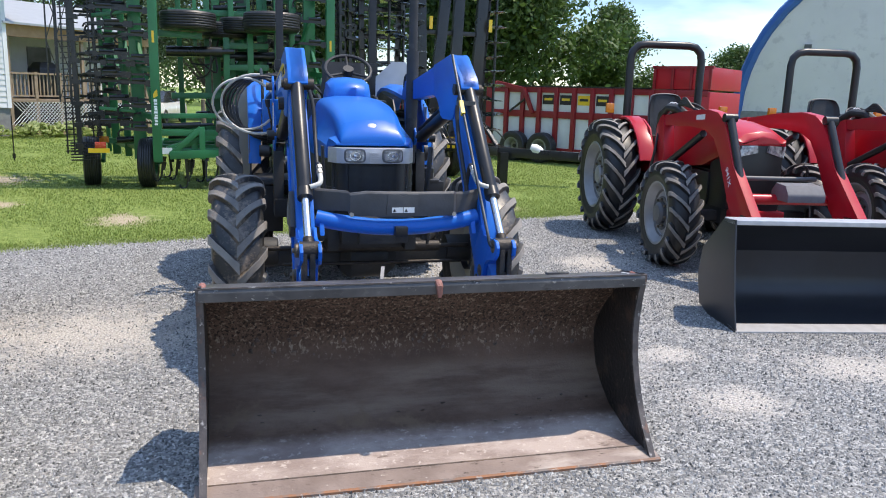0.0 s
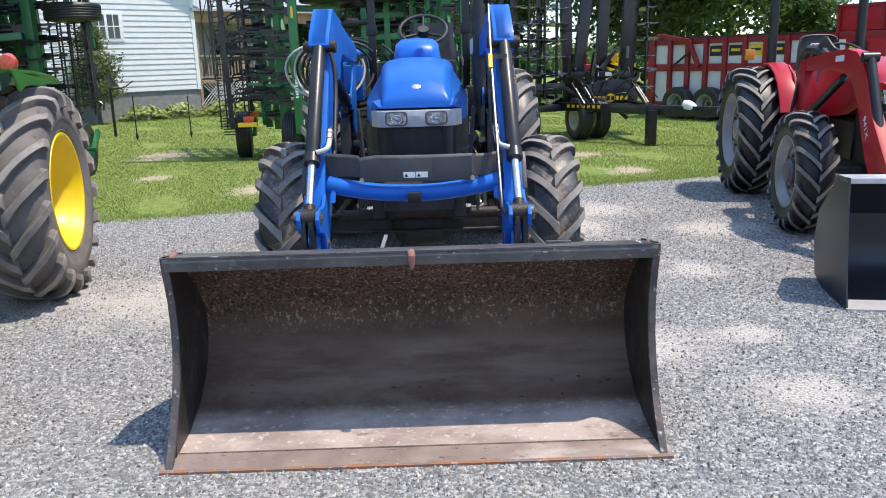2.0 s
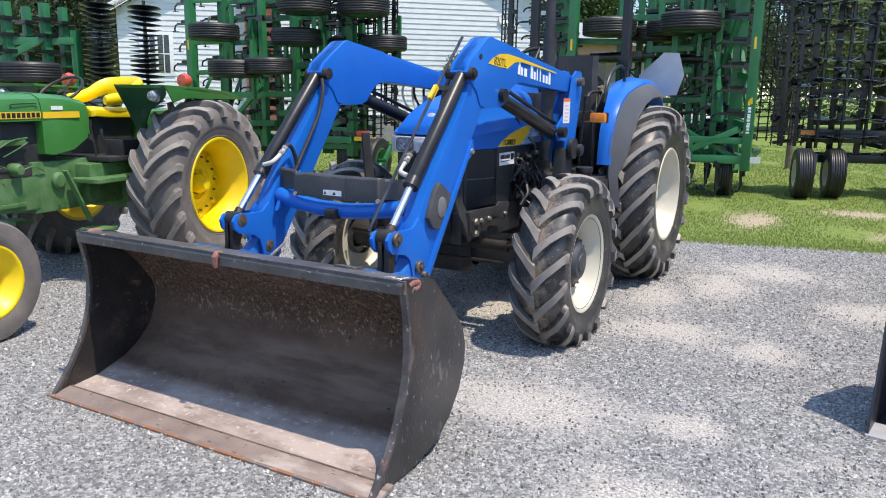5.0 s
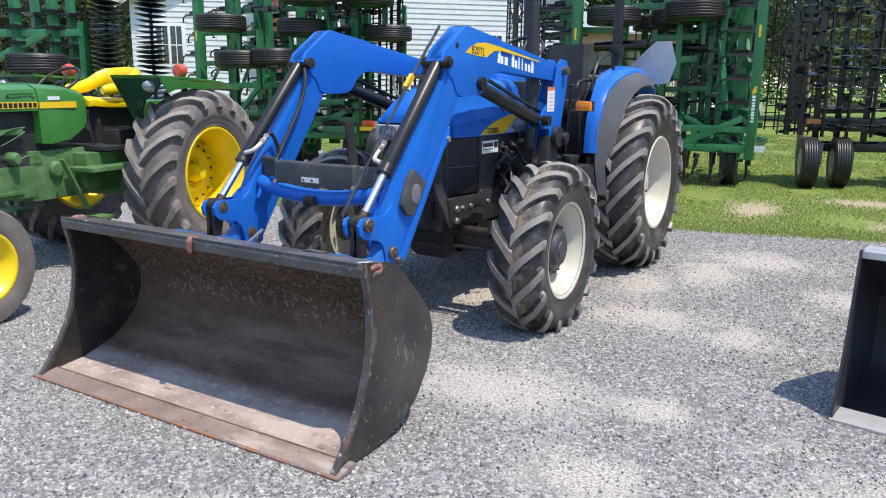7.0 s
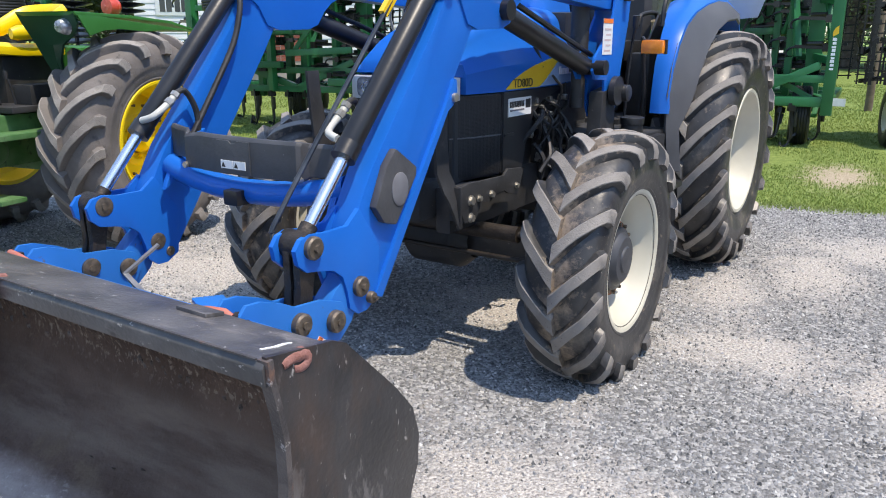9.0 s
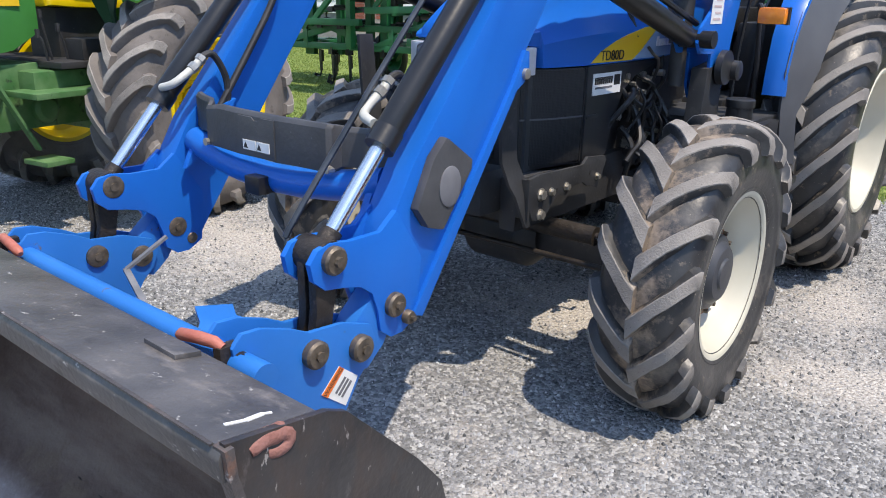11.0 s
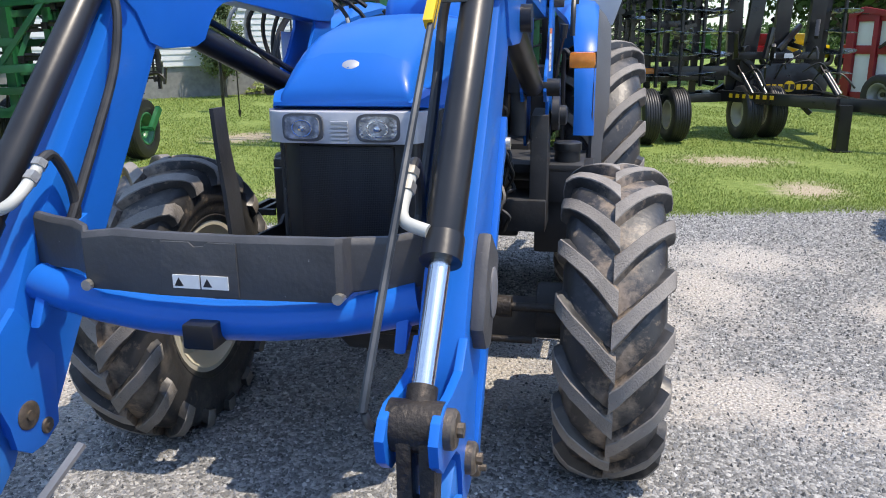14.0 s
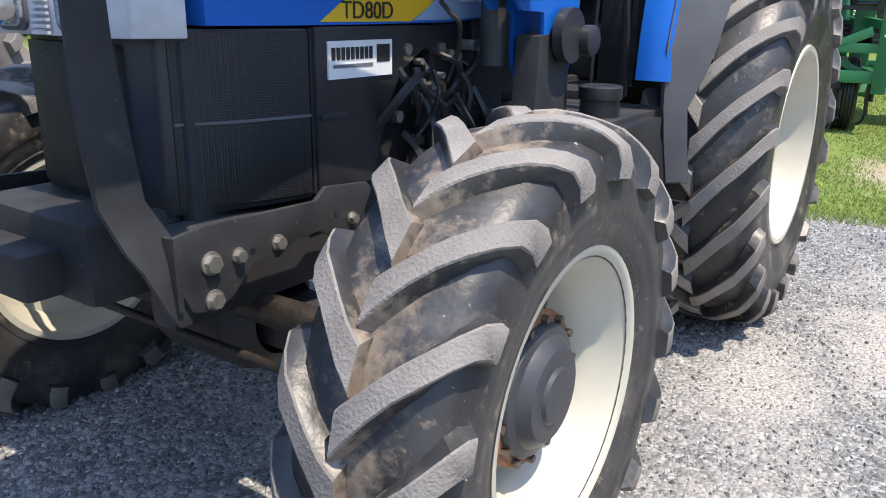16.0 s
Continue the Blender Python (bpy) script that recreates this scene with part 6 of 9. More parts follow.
part("grab_hook", Shape().pipe([m @ Vector(p) for p in hook], hook_r, 14), RUST_PINK, bucket, "rusty red welded grab hook")
m = Matrix.Translation((-HW + 0.012, 3.165, 0.828)) @ pose(0, 0, 0, 0, 0, 90) @ Matrix.Diagonal((0.7, 0.75, 0.55, 1))
part("grab_hook", Shape().pipe([m @ Vector(p) for p in hook], hook_r, 14), RUST_PINK, bucket, "rusty red welded grab hook")
part("grab_hook", Shape().pipe([(0.0, 3.13, 0.840), (0.0, 3.107, 0.844), (0.002, 3.092, 0.83), (0.002, 3.09, 0.80), (0.004, 3.094, 0.78)], [0.014, 0.017, 0.016, 0.013, 0.008], 10), RUST_PINK, bucket, "rusty red welded grab hook")
mud = Shape()
rng = random.Random(8)
for k in range(60):
    x, t = rng.uniform(-0.95, 0.95), rng.random()
    y, z = (3.26 + 0.15 * t, 0.085 + 0.07 * t) if k < 22 else (3.555 - 0.1 * t, 0.38 + 0.15 * t)
    r = rng.uniform(0.006, 0.018)
    ang = rng.uniform(0, 6)
    mud.add([(x + r * math.cos(ang + j * 1.57) * rng.uniform(0.6, 1.3), y - rng.uniform(0, 0.006), z + r * math.sin(ang + j * 1.57) * rng.uniform(0.6, 1.3) * (1 if k >= 22 else 0.3)) for j in range(4)] + [(x, y - r * 0.6, z + r * 0.4)], [(0, 1, 4), (1, 2, 4), (2, 3, 4), (3, 0, 4)])
tagged(part("dried_mud", mud, BUCKET_IN, bucket, smooth=0), kind="stuff")


# ---- green tractor beside it ----
ORG[0] = Vector((0, -4.6, 0))
green = thing("tractor", "green open-station tractor with yellow wheels and seat, weathered tyres", "tractor", pose(-2.277, 4.543, 0, 0, 0, 8) @ Matrix.Scale(0.935, 4))
ghood = []
for y, w, zt in ((2.62, 0.24, 1.40), (2.66, 0.27, 1.47), (2.9, 0.285, 1.51), (3.6, 0.29, 1.53), (4.40, 0.295, 1.54)):
    ghood.append([Vector((x, y, z)) for x, z in [(-w, 1.10), (-w, zt - 0.10), (-w * 0.93, zt - 0.04), (-w * 0.7, zt - 0.005), (0, zt + 0.005), (w * 0.7, zt - 0.005), (w * 0.93, zt - 0.04), (w, zt - 0.10), (w, 1.10)]])
part("hood", Shape().loft([[p if p.z > 1.2 else Vector((p.x, p.y, 1.335)) for p in r] for r in ghood]), GREEN, green, "green hood")
cw = []
for y, w, zt, zb in ((4.405, 0.30, 1.545, 1.08), (4.5, 0.305, 1.545, 1.07), (4.72, 0.30, 1.53, 1.10), (4.92, 0.29, 1.49, 1.2)):
    cw.append([Vector((x, y, z)) for x, z in [(-w, zb), (-w, zt - 0.10), (-w * 0.93, zt - 0.04), (-w * 0.7, zt - 0.005), (0, zt + 0.005), (w * 0.7, zt - 0.005), (w * 0.93, zt - 0.04), (w, zt - 0.10), (w, zb)]])
part("cowl", Shape().loft(cw), GREEN, green, "green dash cowl")
part("nose", Shape().span((-0.28, 2.6, 0.95), (0.28, 2.72, 1.38)).span((-0.26, 2.7, 1.0), (0.26, 2.95, 1.34)), GREEN, green, bevel=0.02)
for s in (-1, 1):
    part("hood_stripe", Shape().span((s * 0.295, 2.9, 1.355), (s * 0.2985, 4.40, 1.405)), DECAL_Y, green, "yellow stripe along the hood")
    part("hood_stripe", Shape().span((s * 0.3055, 4.41, 1.352), (s * 0.309, 4.80, 1.402)), DECAL_Y, green)
    for k in range(10):
        part("lettering_bar", Shape().span((s * 0.2986, 3.93 + 0.047 * k, 1.362), (s * 0.30, 3.965 + 0.047 * k, 1.398)), INK, green)
    part("cowl_label", Shape().span((s * 0.3015, 4.50, 1.415), (s * 0.309, 4.62, 1.445)), LABEL, green)
    part("cowl_slot", Shape().pipe([(s * 0.298, 4.12, 1.44), (s * 0.305, 4.12, 1.46), (s * 0.30, 4.35, 1.465), (s * 0.305, 4.35, 1.442)], 0.004, 6), BLACK, green)
part("engine", Shape().span((-0.22, 2.8, 0.72), (0.22, 4.6, 1.33)).span((-0.26, 3.3, 0.75), (0.26, 4.3, 1.0)), BLACK_MATT, green, bevel=0.02)
part("oil_pan", Shape().span((-0.27, 3.1, 0.66), (0.27, 4.35, 0.92)).tube((0.27, 3.5, 0.85), (0.31, 3.5, 0.85), 0.05).tube((0.27, 3.9, 0.95), (0.33, 3.9, 0.95), 0.04), GREEN_DUSTY, green, "dusty green oil pan", bevel=0.03)
part("transmission", Shape().span((-0.26, 4.3, 0.62), (0.26, 6.1, 1.02)).span((-0.42, 4.75, 0.82), (0.42, 5.3, 0.98)).span((-0.33, 5.3, 0.55), (0.33, 6.15, 1.1)).tube((-0.75, 5.72, 0.76), (0.75, 5.72, 0.76), 0.12), GREEN_DUSTY, green, "dusty green transmission housing", bevel=0.025)
for s in (-1, 1):
    part("footstep", Shape().span((s * 0.30, 4.62, 0.84), (s * 0.62, 5.22, 0.875)).beam((s * 0.40, 4.50, 0.95), (s * 0.42, 4.72, 0.52), 0.05, 0.02, up=(0, 1, 0)).span((s * 0.36, 4.64, 0.44), (s * 0.60, 4.84, 0.47)), GREEN_DUSTY, green, "green footplate and hanging step", bevel=0.006)
rng = random.Random(11)
for k in range(10):
    a = Vector((rng.uniform(0.25, 0.28), rng.uniform(3.2, 4.3), rng.uniform(0.95, 1.3)))
    b = a + Vector((rng.uniform(-0.01, 0.01), rng.uniform(-0.35, 0.35), rng.uniform(-0.10, 0.10)))
    part("engine_line", Shape().pipe([a, (a + b) / 2 + Vector((0.02, 0, rng.uniform(-0.05, 0.05))), b], rng.uniform(0.004, 0.008), 6), GREEN_DUSTY, green)
for y, z, r, ln in ((3.35, 1.08, 0.055, 0.10), (3.62, 1.02, 0.04, 0.08), (3.86, 1.12, 0.06, 0.07), (4.12, 0.98, 0.05, 0.10), (4.55, 0.86, 0.07, 0.06), (4.9, 0.74, 0.09, 0.08)):
    part("engine_casting", Shape().lathe([(0, r), (ln * 0.7, r), (ln, r * 0.7), (ln, 0)], 16, (0.24, y, z)), GREEN_DUSTY, green, bevel=0.004)
part("engine_rib", Shape().span((0.24, 3.3, 1.16), (0.275, 4.25, 1.20)).span((0.26, 3.35, 0.70), (0.29, 4.2, 0.73)), GREEN_DUSTY, green, bevel=0.005)
part("axle_beam", Shape().span((-0.85, 3.09, 0.52), (0.85, 3.21, 0.62)).span((-0.24, 2.65, 0.55), (0.24, 3.6, 0.80)).tube((-0.95, 3.15, 0.42), (-0.73, 3.15, 0.42), 0.05).tube((0.73, 3.15, 0.42), (0.95, 3.15, 0.42), 0.05).span((-0.85, 3.11, 0.38), (-0.77, 3.19, 0.62)).span((0.77, 3.11, 0.38), (0.85, 3.19, 0.62)), GREEN_DUSTY, green, bevel=0.01)
for s in (-1, 1):
    f = part("fender", Shape().plate([(5.10, 1.705), (5.6, 1.69), (6.0, 1.66), (6.30, 1.60), (6.30, 1.585), (6.0, 1.64), (5.6, 1.668), (5.12, 1.68)], s * 0.46, s * 1.0), GREEN, green, "green rear fender", bevel=0.006)
    f.matrix_basis = Matrix.Translation((0, -0.04, -0.085))
    part("fender_skirt", Shape().plate([(5.12, 1.695), (6.28, 1.592), (5.95, 1.60), (5.75, 1.585), (5.50, 1.60), (5.34, 1.59), (5.22, 1.56)], s * 0.985, s * 1.0), GREEN, f, bevel=0.004)
    sheet = [[Vector((s * x, y + e, z)) for x, y, e in ((a, y0, 0), ((a + b) / 2, y0 + 0.03, 0), (b, y0, 0), (b, y0, 0.02), ((a + b) / 2, y0 + 0.03, 0.02), (a, y0, 0.02))] for z, a, b, y0 in ((1.70, 0.46, 0.985, 5.105), (1.63, 0.47, 0.975, 5.14), (1.57, 0.48, 0.90, 5.175), (1.50, 0.49, 0.74, 5.215), (1.40, 0.50, 0.645, 5.265), (1.28, 0.525, 0.605, 5.32), (1.16, 0.55, 0.585, 5.36))]
    # shade of the scoop is in this darker colour
    part("fender_front", Shape().loft(sheet), GREEN_SHADED, f, "green scooped fender front, coloured dark for its shade", bevel=0.003)
    part("work_lamp", Shape().lathe([(0.035, 0.0), (0.026, 0.035), (0, 0.048), (-0.04, 0.054), (-0.05, 0.04), (-0.05, 0)], 20, (0, 0, 0), "y").moved(Matrix.Translation((s * 0.86, 5.115, 1.615)) @ Matrix.Diagonal((1, -1, 1, 1))), LENS, f, "round white work lamp")
    lx = 0.84 if s > 0 else -0.52
    part("warning_lamp", Shape().lathe([(-0.05, 0.0), (-0.045, 0.052), (0.0, 0.066), (0.045, 0.052), (0.05, 0.0)], 22, (0, 0, 0), "y").moved(Matrix.Translation((lx, 5.59, 1.745))).tube((lx, 5.59, 1.65), (lx, 5.59, 1.705), 0.014), RED_LENS, f, "round red warning lamp")
gs = part("seat", Shape().loft([[Vector((x * w, y, z + d)) for x, d in ((-0.30, 0), (-0.30, 0.055), (-0.22, 0.085), (0, 0.075), (0.22, 0.085), (0.30, 0.055), (0.30, 0), (0, -0.01))] for y, w, z in ((5.05, 0.66, 1.345), (5.08, 0.76, 1.355), (5.28, 0.78, 1.34), (5.60, 0.78, 1.335), (5.66, 0.74, 1.34))]), YELLOW, green, "yellow cushioned seat", bevel=0.018)
half_back = [(0.225, 5.20, 1.485, 0.036, 0.03), (0.235, 5.25, 1.49, 0.05, 0.042), (0.24, 5.36, 1.50, 0.052, 0.044), (0.238, 5.50, 1.53, 0.06, 0.044), (0.225, 5.62, 1.585, 0.07, 0.042), (0.20, 5.70, 1.61, 0.075, 0.04), (0.13, 5.76, 1.615, 0.08, 0.04), (0.0, 5.78, 1.62, 0.08, 0.04)]
back_line = half_back + [(-x, y, z, h, w) for x, y, z, h, w in half_back[-2::-1]]
rings = []
for k, (x, y, z, h, w) in enumerate(back_line):
    (xa, ya), (xb, yb) = back_line[max(k - 1, 0)][:2], back_line[min(k + 1, len(back_line) - 1)][:2]
    nrm = Vector((yb - ya, xa - xb, 0)).normalized()
    rings.append([Vector((x, y, z)) + nrm * w * math.cos(q) + Vector((0, 0, h * math.sin(q))) for q in (2 * math.pi * (j + 0.5) / 12 for j in range(12))])
part("backrest", Shape().loft(rings), YELLOW, gs, "yellow wrap-round backrest with arms")
part("seat_base", Shape().span((-0.16, 5.15, 1.0), (0.16, 5.6, 1.34)), BLACK_MATT, green, bevel=0.02)
for x, y, z in ((0.26, 4.96, 1.33), (0.33, 4.88, 1.22), (0.30, 5.05, 1.25)):
    part("control_lever", Shape().pipe([(x, y + 0.06, 0.98), (x + 0.01, y + 0.02, 1.15), (x, y, z - 0.04)], 0.008, 6).pipe([(x, y, z - 0.05), (x, y, z)], 0.015, 8), BLACK_MATT, green)
part("platform", Shape().span((-0.42, 4.9, 0.99), (0.50, 5.5, 1.03)).span((0.28, 5.1, 1.03), (0.46, 5.45, 1.16)), BLACK_MATT, green, "dark platform under the seat", bevel=0.01)
m = Matrix.Translation((0, 4.92, 1.56)) @ pose(0, 0, 0, 35, 0, 0)
gw = Shape().pipe([m @ Vector((0.2 * math.cos(a), 0.2 * math.sin(a), 0)) for a in (2 * math.pi * k / 32 for k in range(33))], 0.013, 8, caps=False)
for a in (90, 210, 330):
    gw.tube(m @ Vector((0, 0, -0.03)), m @ Vector((0.195 * math.cos(radians(a)), 0.195 * math.sin(radians(a)), 0)), 0.009, n=6)
gw.tube(m @ Vector((0, 0, -0.2)), m @ Vector((0, 0, 0.0)), 0.025)
part("steering_wheel", gw, VINYL, green)
part("fuel_tank", Shape().span((-0.3, 5.72, 1.05), (0.3, 6.05, 1.40)), GREEN, green, bevel=0.06)
for c in green.children:
    c.matrix_basis = Matrix.Diagonal((1, 1, 1.07, 1)) @ c.matrix_basis
ORG[0] = Vector((0, 0, 0))
G_TYRE = tyre_mesh("green_rear_tyre", 0.765, 0.49, 0.435, 19, 0.056, 0.072, 0.42, (RUBBER_WORN, LUG_FACE), 60)
G_RIM = rim_mesh("yellow_rim", 0.435, 0.49, -0.08, YELLOW, 0.17)
G_EX = [("hub", with_mat(mesh_of("hub", Shape().lathe([(-0.12, 0.09), (-0.02, 0.09), (0.02, 0.07), (0.06, 0.05), (0.06, 0)], 24)), YELLOW), ""), ("wheel_bolt", bolts(8, 0.13, -0.07, 0.016, 0.03, YELLOW), ""),
        ("rim_lug", bolts(8, 0.30, -0.09, 0.034, 0.05, YELLOW), ""), ("rim_lug_bolt", bolts(16, 0.265, -0.085, 0.012, 0.05, PIN), ""),
        ("hub_plate", with_mat(mesh_of("hub_plate", Shape().lathe([(-0.085, 0.20), (-0.055, 0.20), (-0.05, 0.19), (-0.05, 0.15), (-0.075, 0.13)], 28)), YELLOW), "")]
GF_TYRE = plain_tyre_mesh("ribbed_front_tyre", 0.415, 0.27, 0.235, 4, RUBBER_WORN)
GF_RIM = rim_mesh("yellow_front_rim", 0.235, 0.27, 0.0, YELLOW, 0.09)
ORG[0] = Vector((0, -4.6, 0))
for s in (-1, 1):
    wheel("rear_wheel", green, (s * 0.85, 5.72, 0.80), s, G_TYRE, G_RIM, G_EX, "yellow rear wheel with a weathered lug tyre", turn=5)
    wheel("front_wheel", green, (s * 0.95, 3.15, 0.418), s, GF_TYRE, GF_RIM, [], "yellow front wheel with a ribbed tyre")


# ---- red tractors with grey buckets ----
ORG[0] = Vector((0, 0, 0))
RT = tyre_mesh("red_rear_tyre", 0.675, 0.40, 0.40, 20, 0.042, 0.056, 0.42, (RUBBER_NEW, LUG_FACE), 60)
RF = tyre_mesh("red_front_tyre", 0.505, 0.30, 0.305, 18, 0.036, 0.048, 0.38, (RUBBER_NEW, LUG_FACE))
S_RIM = rim_mesh("silver_rear_rim", 0.40, 0.40, 0.06, SILVER, 0.16)
S_RIMF = rim_mesh("silver_front_rim", 0.305, 0.30, 0.04, SILVER, 0.13)
DISH = lambda r, at: with_mat(mesh_of("wheel_centre", Shape().lathe([(at, 0.10), (at + 0.02, 0.13), (at + 0.025, r * 0.55), (at - 0.02, r * 0.62), (at - 0.022, r * 0.72), (at + 0.01, r * 0.78), (at + 0.012, r * 0.80), (at, r * 0.80)], 30)), SILVER_DARK)
S_EX = [("wheel_centre", DISH(0.40, 0.075), "dished grey wheel centre"), ("hub", with_mat(mesh_of("hub", Shape().lathe([(0.04, 0.12), (0.11, 0.12), (0.13, 0.1), (0.14, 0)], 26)), SILVER), ""), ("wheel_bolt", bolts(8, 0.17, 0.09, 0.015, 0.035, PIN), "")]
S_EXF = [("wheel_centre", DISH(0.305, 0.055), "dished grey wheel centre"), ("hub", with_mat(mesh_of("hub", Shape().lathe([(0.03, 0.11), (0.10, 0.11), (0.13, 0.085), (0.135, 0)], 26)), GREY_FENDER), "grey hub"), ("wheel_bolt", bolts(8, 0.145, 0.07, 0.013, 0.03, PIN), "")]


def red_tractor(m):
    t = thing("tractor", "red compact tractor with silver wheels, roll bar and red loader", "tractor", m, "red tractors in a row")
    rings = []
    for y, wb, wt, zb, zt in ((-1.12, 0.235, 0.17, 1.27, 1.34), (-1.08, 0.26, 0.20, 1.255, 1.39), (-0.9, 0.29, 0.22, 1.16, 1.44), (-0.5, 0.31, 0.24, 1.02, 1.49), (0.1, 0.33, 0.26, 0.95, 1.525), (0.35, 0.33, 0.26, 0.95, 1.53)):
        rings.append([Vector((x, y, z)) for x, z in [(-wb, zb), (-wb, zb + 0.5 * (zt - zb)), (-wt - 0.02, zt - 0.05), (-wt * 0.8, zt - 0.01), (0, zt + 0.015), (wt * 0.8, zt - 0.01), (wt + 0.02, zt - 0.05), (wb, zb + 0.5 * (zt - zb)), (wb, zb)]])
    hd = part("hood", Shape().loft(rings), RED, t, "glossy red hood", bevel=0.01)
    part("grille", Shape().span((-0.225, -1.115, 0.62), (0.225, -1.0, 1.265)).span((-0.27, -1.02, 0.62), (0.27, -0.6, 1.12)).span((-0.29, -0.62, 0.62), (0.29, 0.3, 0.96)), BLACK, t, "black grille and side screens", bevel=0.015)
    for s in (-1, 1):
        part("headlamp", Shape().loft([[Vector((s * x, y, z)) for x, y, z in r] for r in (((0.05, -1.15, 1.20), (0.235, -1.115, 1.15), (0.255, -1.10, 1.26), (0.06, -1.15, 1.27)), ((0.05, -1.10, 1.20), (0.235, -1.04, 1.15), (0.255, -1.03, 1.26), (0.06, -1.09, 1.27)))]), LENS, t, "clear swept headlamp")
        part("signal_lamp", Shape().span((s * 0.70, 1.36, 1.50), (s * 0.80, 1.42, 1.62)), AMBER, t, "amber signal lamp", bevel=0.012)
        arch = [(0.66 * math.cos(a) * 1.17, 0.66 * math.sin(a) * 1.17) for a in (radians(160 - 13 * k) for k in range(11))]
        fr = []
        for k, (c, z) in enumerate(arch):
            fr.append([Vector((s * x, 1.35 + c * f, 0.70 + z * f)) for x, f in ((0.40, 1.0), (0.555, 1.0), (0.575, 0.985), (0.575, 0.95), (0.555, 0.96), (0.40, 0.97))])
        part("fender", Shape().loft(fr), RED, t, "red rear fender")
        part("fender_panel", Shape().plate([(0.66, 0.80), (0.70, 1.10), (0.86, 1.34), (1.10, 1.44), (1.36, 1.46), (1.62, 1.41), (1.85, 1.25), (1.95, 1.0), (1.95, 0.80)], s * 0.385, s * 0.405), RED, t, "red inner fender panel", bevel=0.004)
        part("floor_mat", Shape().span((s * 0.16, 0.42, 0.775), (s * 0.50, 1.0, 0.80)), VINYL, t, bevel=0.008)
        part("mast_foot", Shape().plate([(-0.1, 0.42), (0.32, 0.42), (0.36, 0.66), (-0.06, 0.66)], s * 0.30, s * 0.50), BLACK, t, "black loader mounting frame", bevel=0.012)
    for k, (x, y, z) in enumerate(((-0.36, 0.62, 1.12), (-0.40, 0.76, 1.08), (-0.33, 0.50, 1.2))):
        part("control_lever", Shape().pipe([(x, y + 0.05, 0.8), (x, y + 0.02, 0.95), (x + 0.01, y, z)], [0.009, 0.009, 0.014], 7), BLACK, t)
    part("engine", Shape().span((-0.22, -0.55, 0.62), (0.22, 0.32, 0.98)).tube((-0.24, -0.2, 0.8), (-0.32, -0.2, 0.8), 0.07).tube((-0.24, 0.08, 0.86), (-0.30, 0.08, 0.86), 0.05), BLACK_MATT, t, bevel=0.02)
    for k in range(4):
        part("hose", Shape().pipe([(-0.54, 0.22, 1.30 - 0.05 * k), (-0.60, 0.12 + 0.03 * k, 1.12 - 0.06 * k), (-0.58, 0.20, 0.86), (-0.42, 0.30 + 0.06 * k, 0.72)], 0.012, 7), HOSE, t)
    for x in (-0.50, -0.46):
        part("hose_tie", Shape().pipe([(x - 0.055, 0.0, 1.60), (x, 0.01, 1.655), (x + 0.05, 0.0, 1.60), (x, -0.01, 1.55), (x - 0.055, 0.0, 1.60)], 0.006, 6).moved(Matrix.Translation((0, 0.35 * (x + 0.46), 0))), LABEL, t, "white cable tie")
    part("bumper", Shape().span((-0.26, -1.2, 0.54), (0.26, -1.04, 0.63)), RED, t, bevel=0.015)
    part("top_hose", Shape().pipe([(-0.50, 0.30, 1.36), (-0.52, 0.20, 1.52), (-0.52, 0.0, 1.60), (-0.50, -0.2, 1.59), (-0.42, -0.34, 1.50)], 0.045, 10), HOSE, t, "bundle of sleeved hoses")
    part("body", Shape().span((-0.25, -0.9, 0.45), (0.25, 1.9, 0.85)).tube((-0.7, 1.35, 0.70), (0.7, 1.35, 0.70), 0.11).span((-0.7, -0.83, 0.48), (0.7, -0.69, 0.58)).span((-0.48, 0.3, 0.62), (0.48, 1.0, 0.78)), BLACK_MATT, t, bevel=0.015)
    part("dash", Shape().span((-0.24, 0.3, 0.8), (0.24, 0.58, 1.52)), PLASTIC, t, bevel=0.04)
    mm = Matrix.Translation((0, 0.62, 1.55)) @ pose(0, 0, 0, 35, 0, 0)
    part("steering_wheel", Shape().pipe([mm @ Vector((0.18 * math.cos(a), 0.18 * math.sin(a), 0)) for a in (2 * math.pi * k / 28 for k in range(29))], 0.013, 7, caps=False).tube(mm @ Vector((0, 0, -0.25)), mm @ Vector((0, 0, 0)), 0.02).tube(mm @ Vector((-0.18, 0, 0)), mm @ Vector((0.18, 0, 0)), 0.008), VINYL, t)
    st = part("seat", Shape().span((-0.23, 0.95, 1.1), (0.23, 1.35, 1.24)).span((-0.14, 1.0, 0.8), (0.14, 1.3, 1.12)), VINYL, t, "black seat", bevel=0.04)
    part("backrest", Shape().loft([[Vector((x * w, 1.33 + 0.25 * (z - 1.2) + d, z)) for x, d in ((-1, -0.03), (-0.7, 0.02), (0.7, 0.02), (1, -0.03), (0.9, 0.07), (-0.9, 0.07))] for z, w in ((1.18, 0.19), (1.24, 0.22), (1.5, 0.23), (1.66, 0.21), (1.73, 0.17), (1.75, 0.10))]), VINYL, st, bevel=0.012)
    part("piping", Shape().pipe([(x, 1.345 + 0.25 * (z - 1.2), z) for x, z in ((-0.225, 1.30), (-0.225, 1.5), (-0.205, 1.66), (-0.165, 1.735), (0, 1.755), (0.165, 1.735), (0.205, 1.66), (0.225, 1.5), (0.225, 1.30))], 0.010, 7), GREY_FENDER, st, "pale grey seat edging")
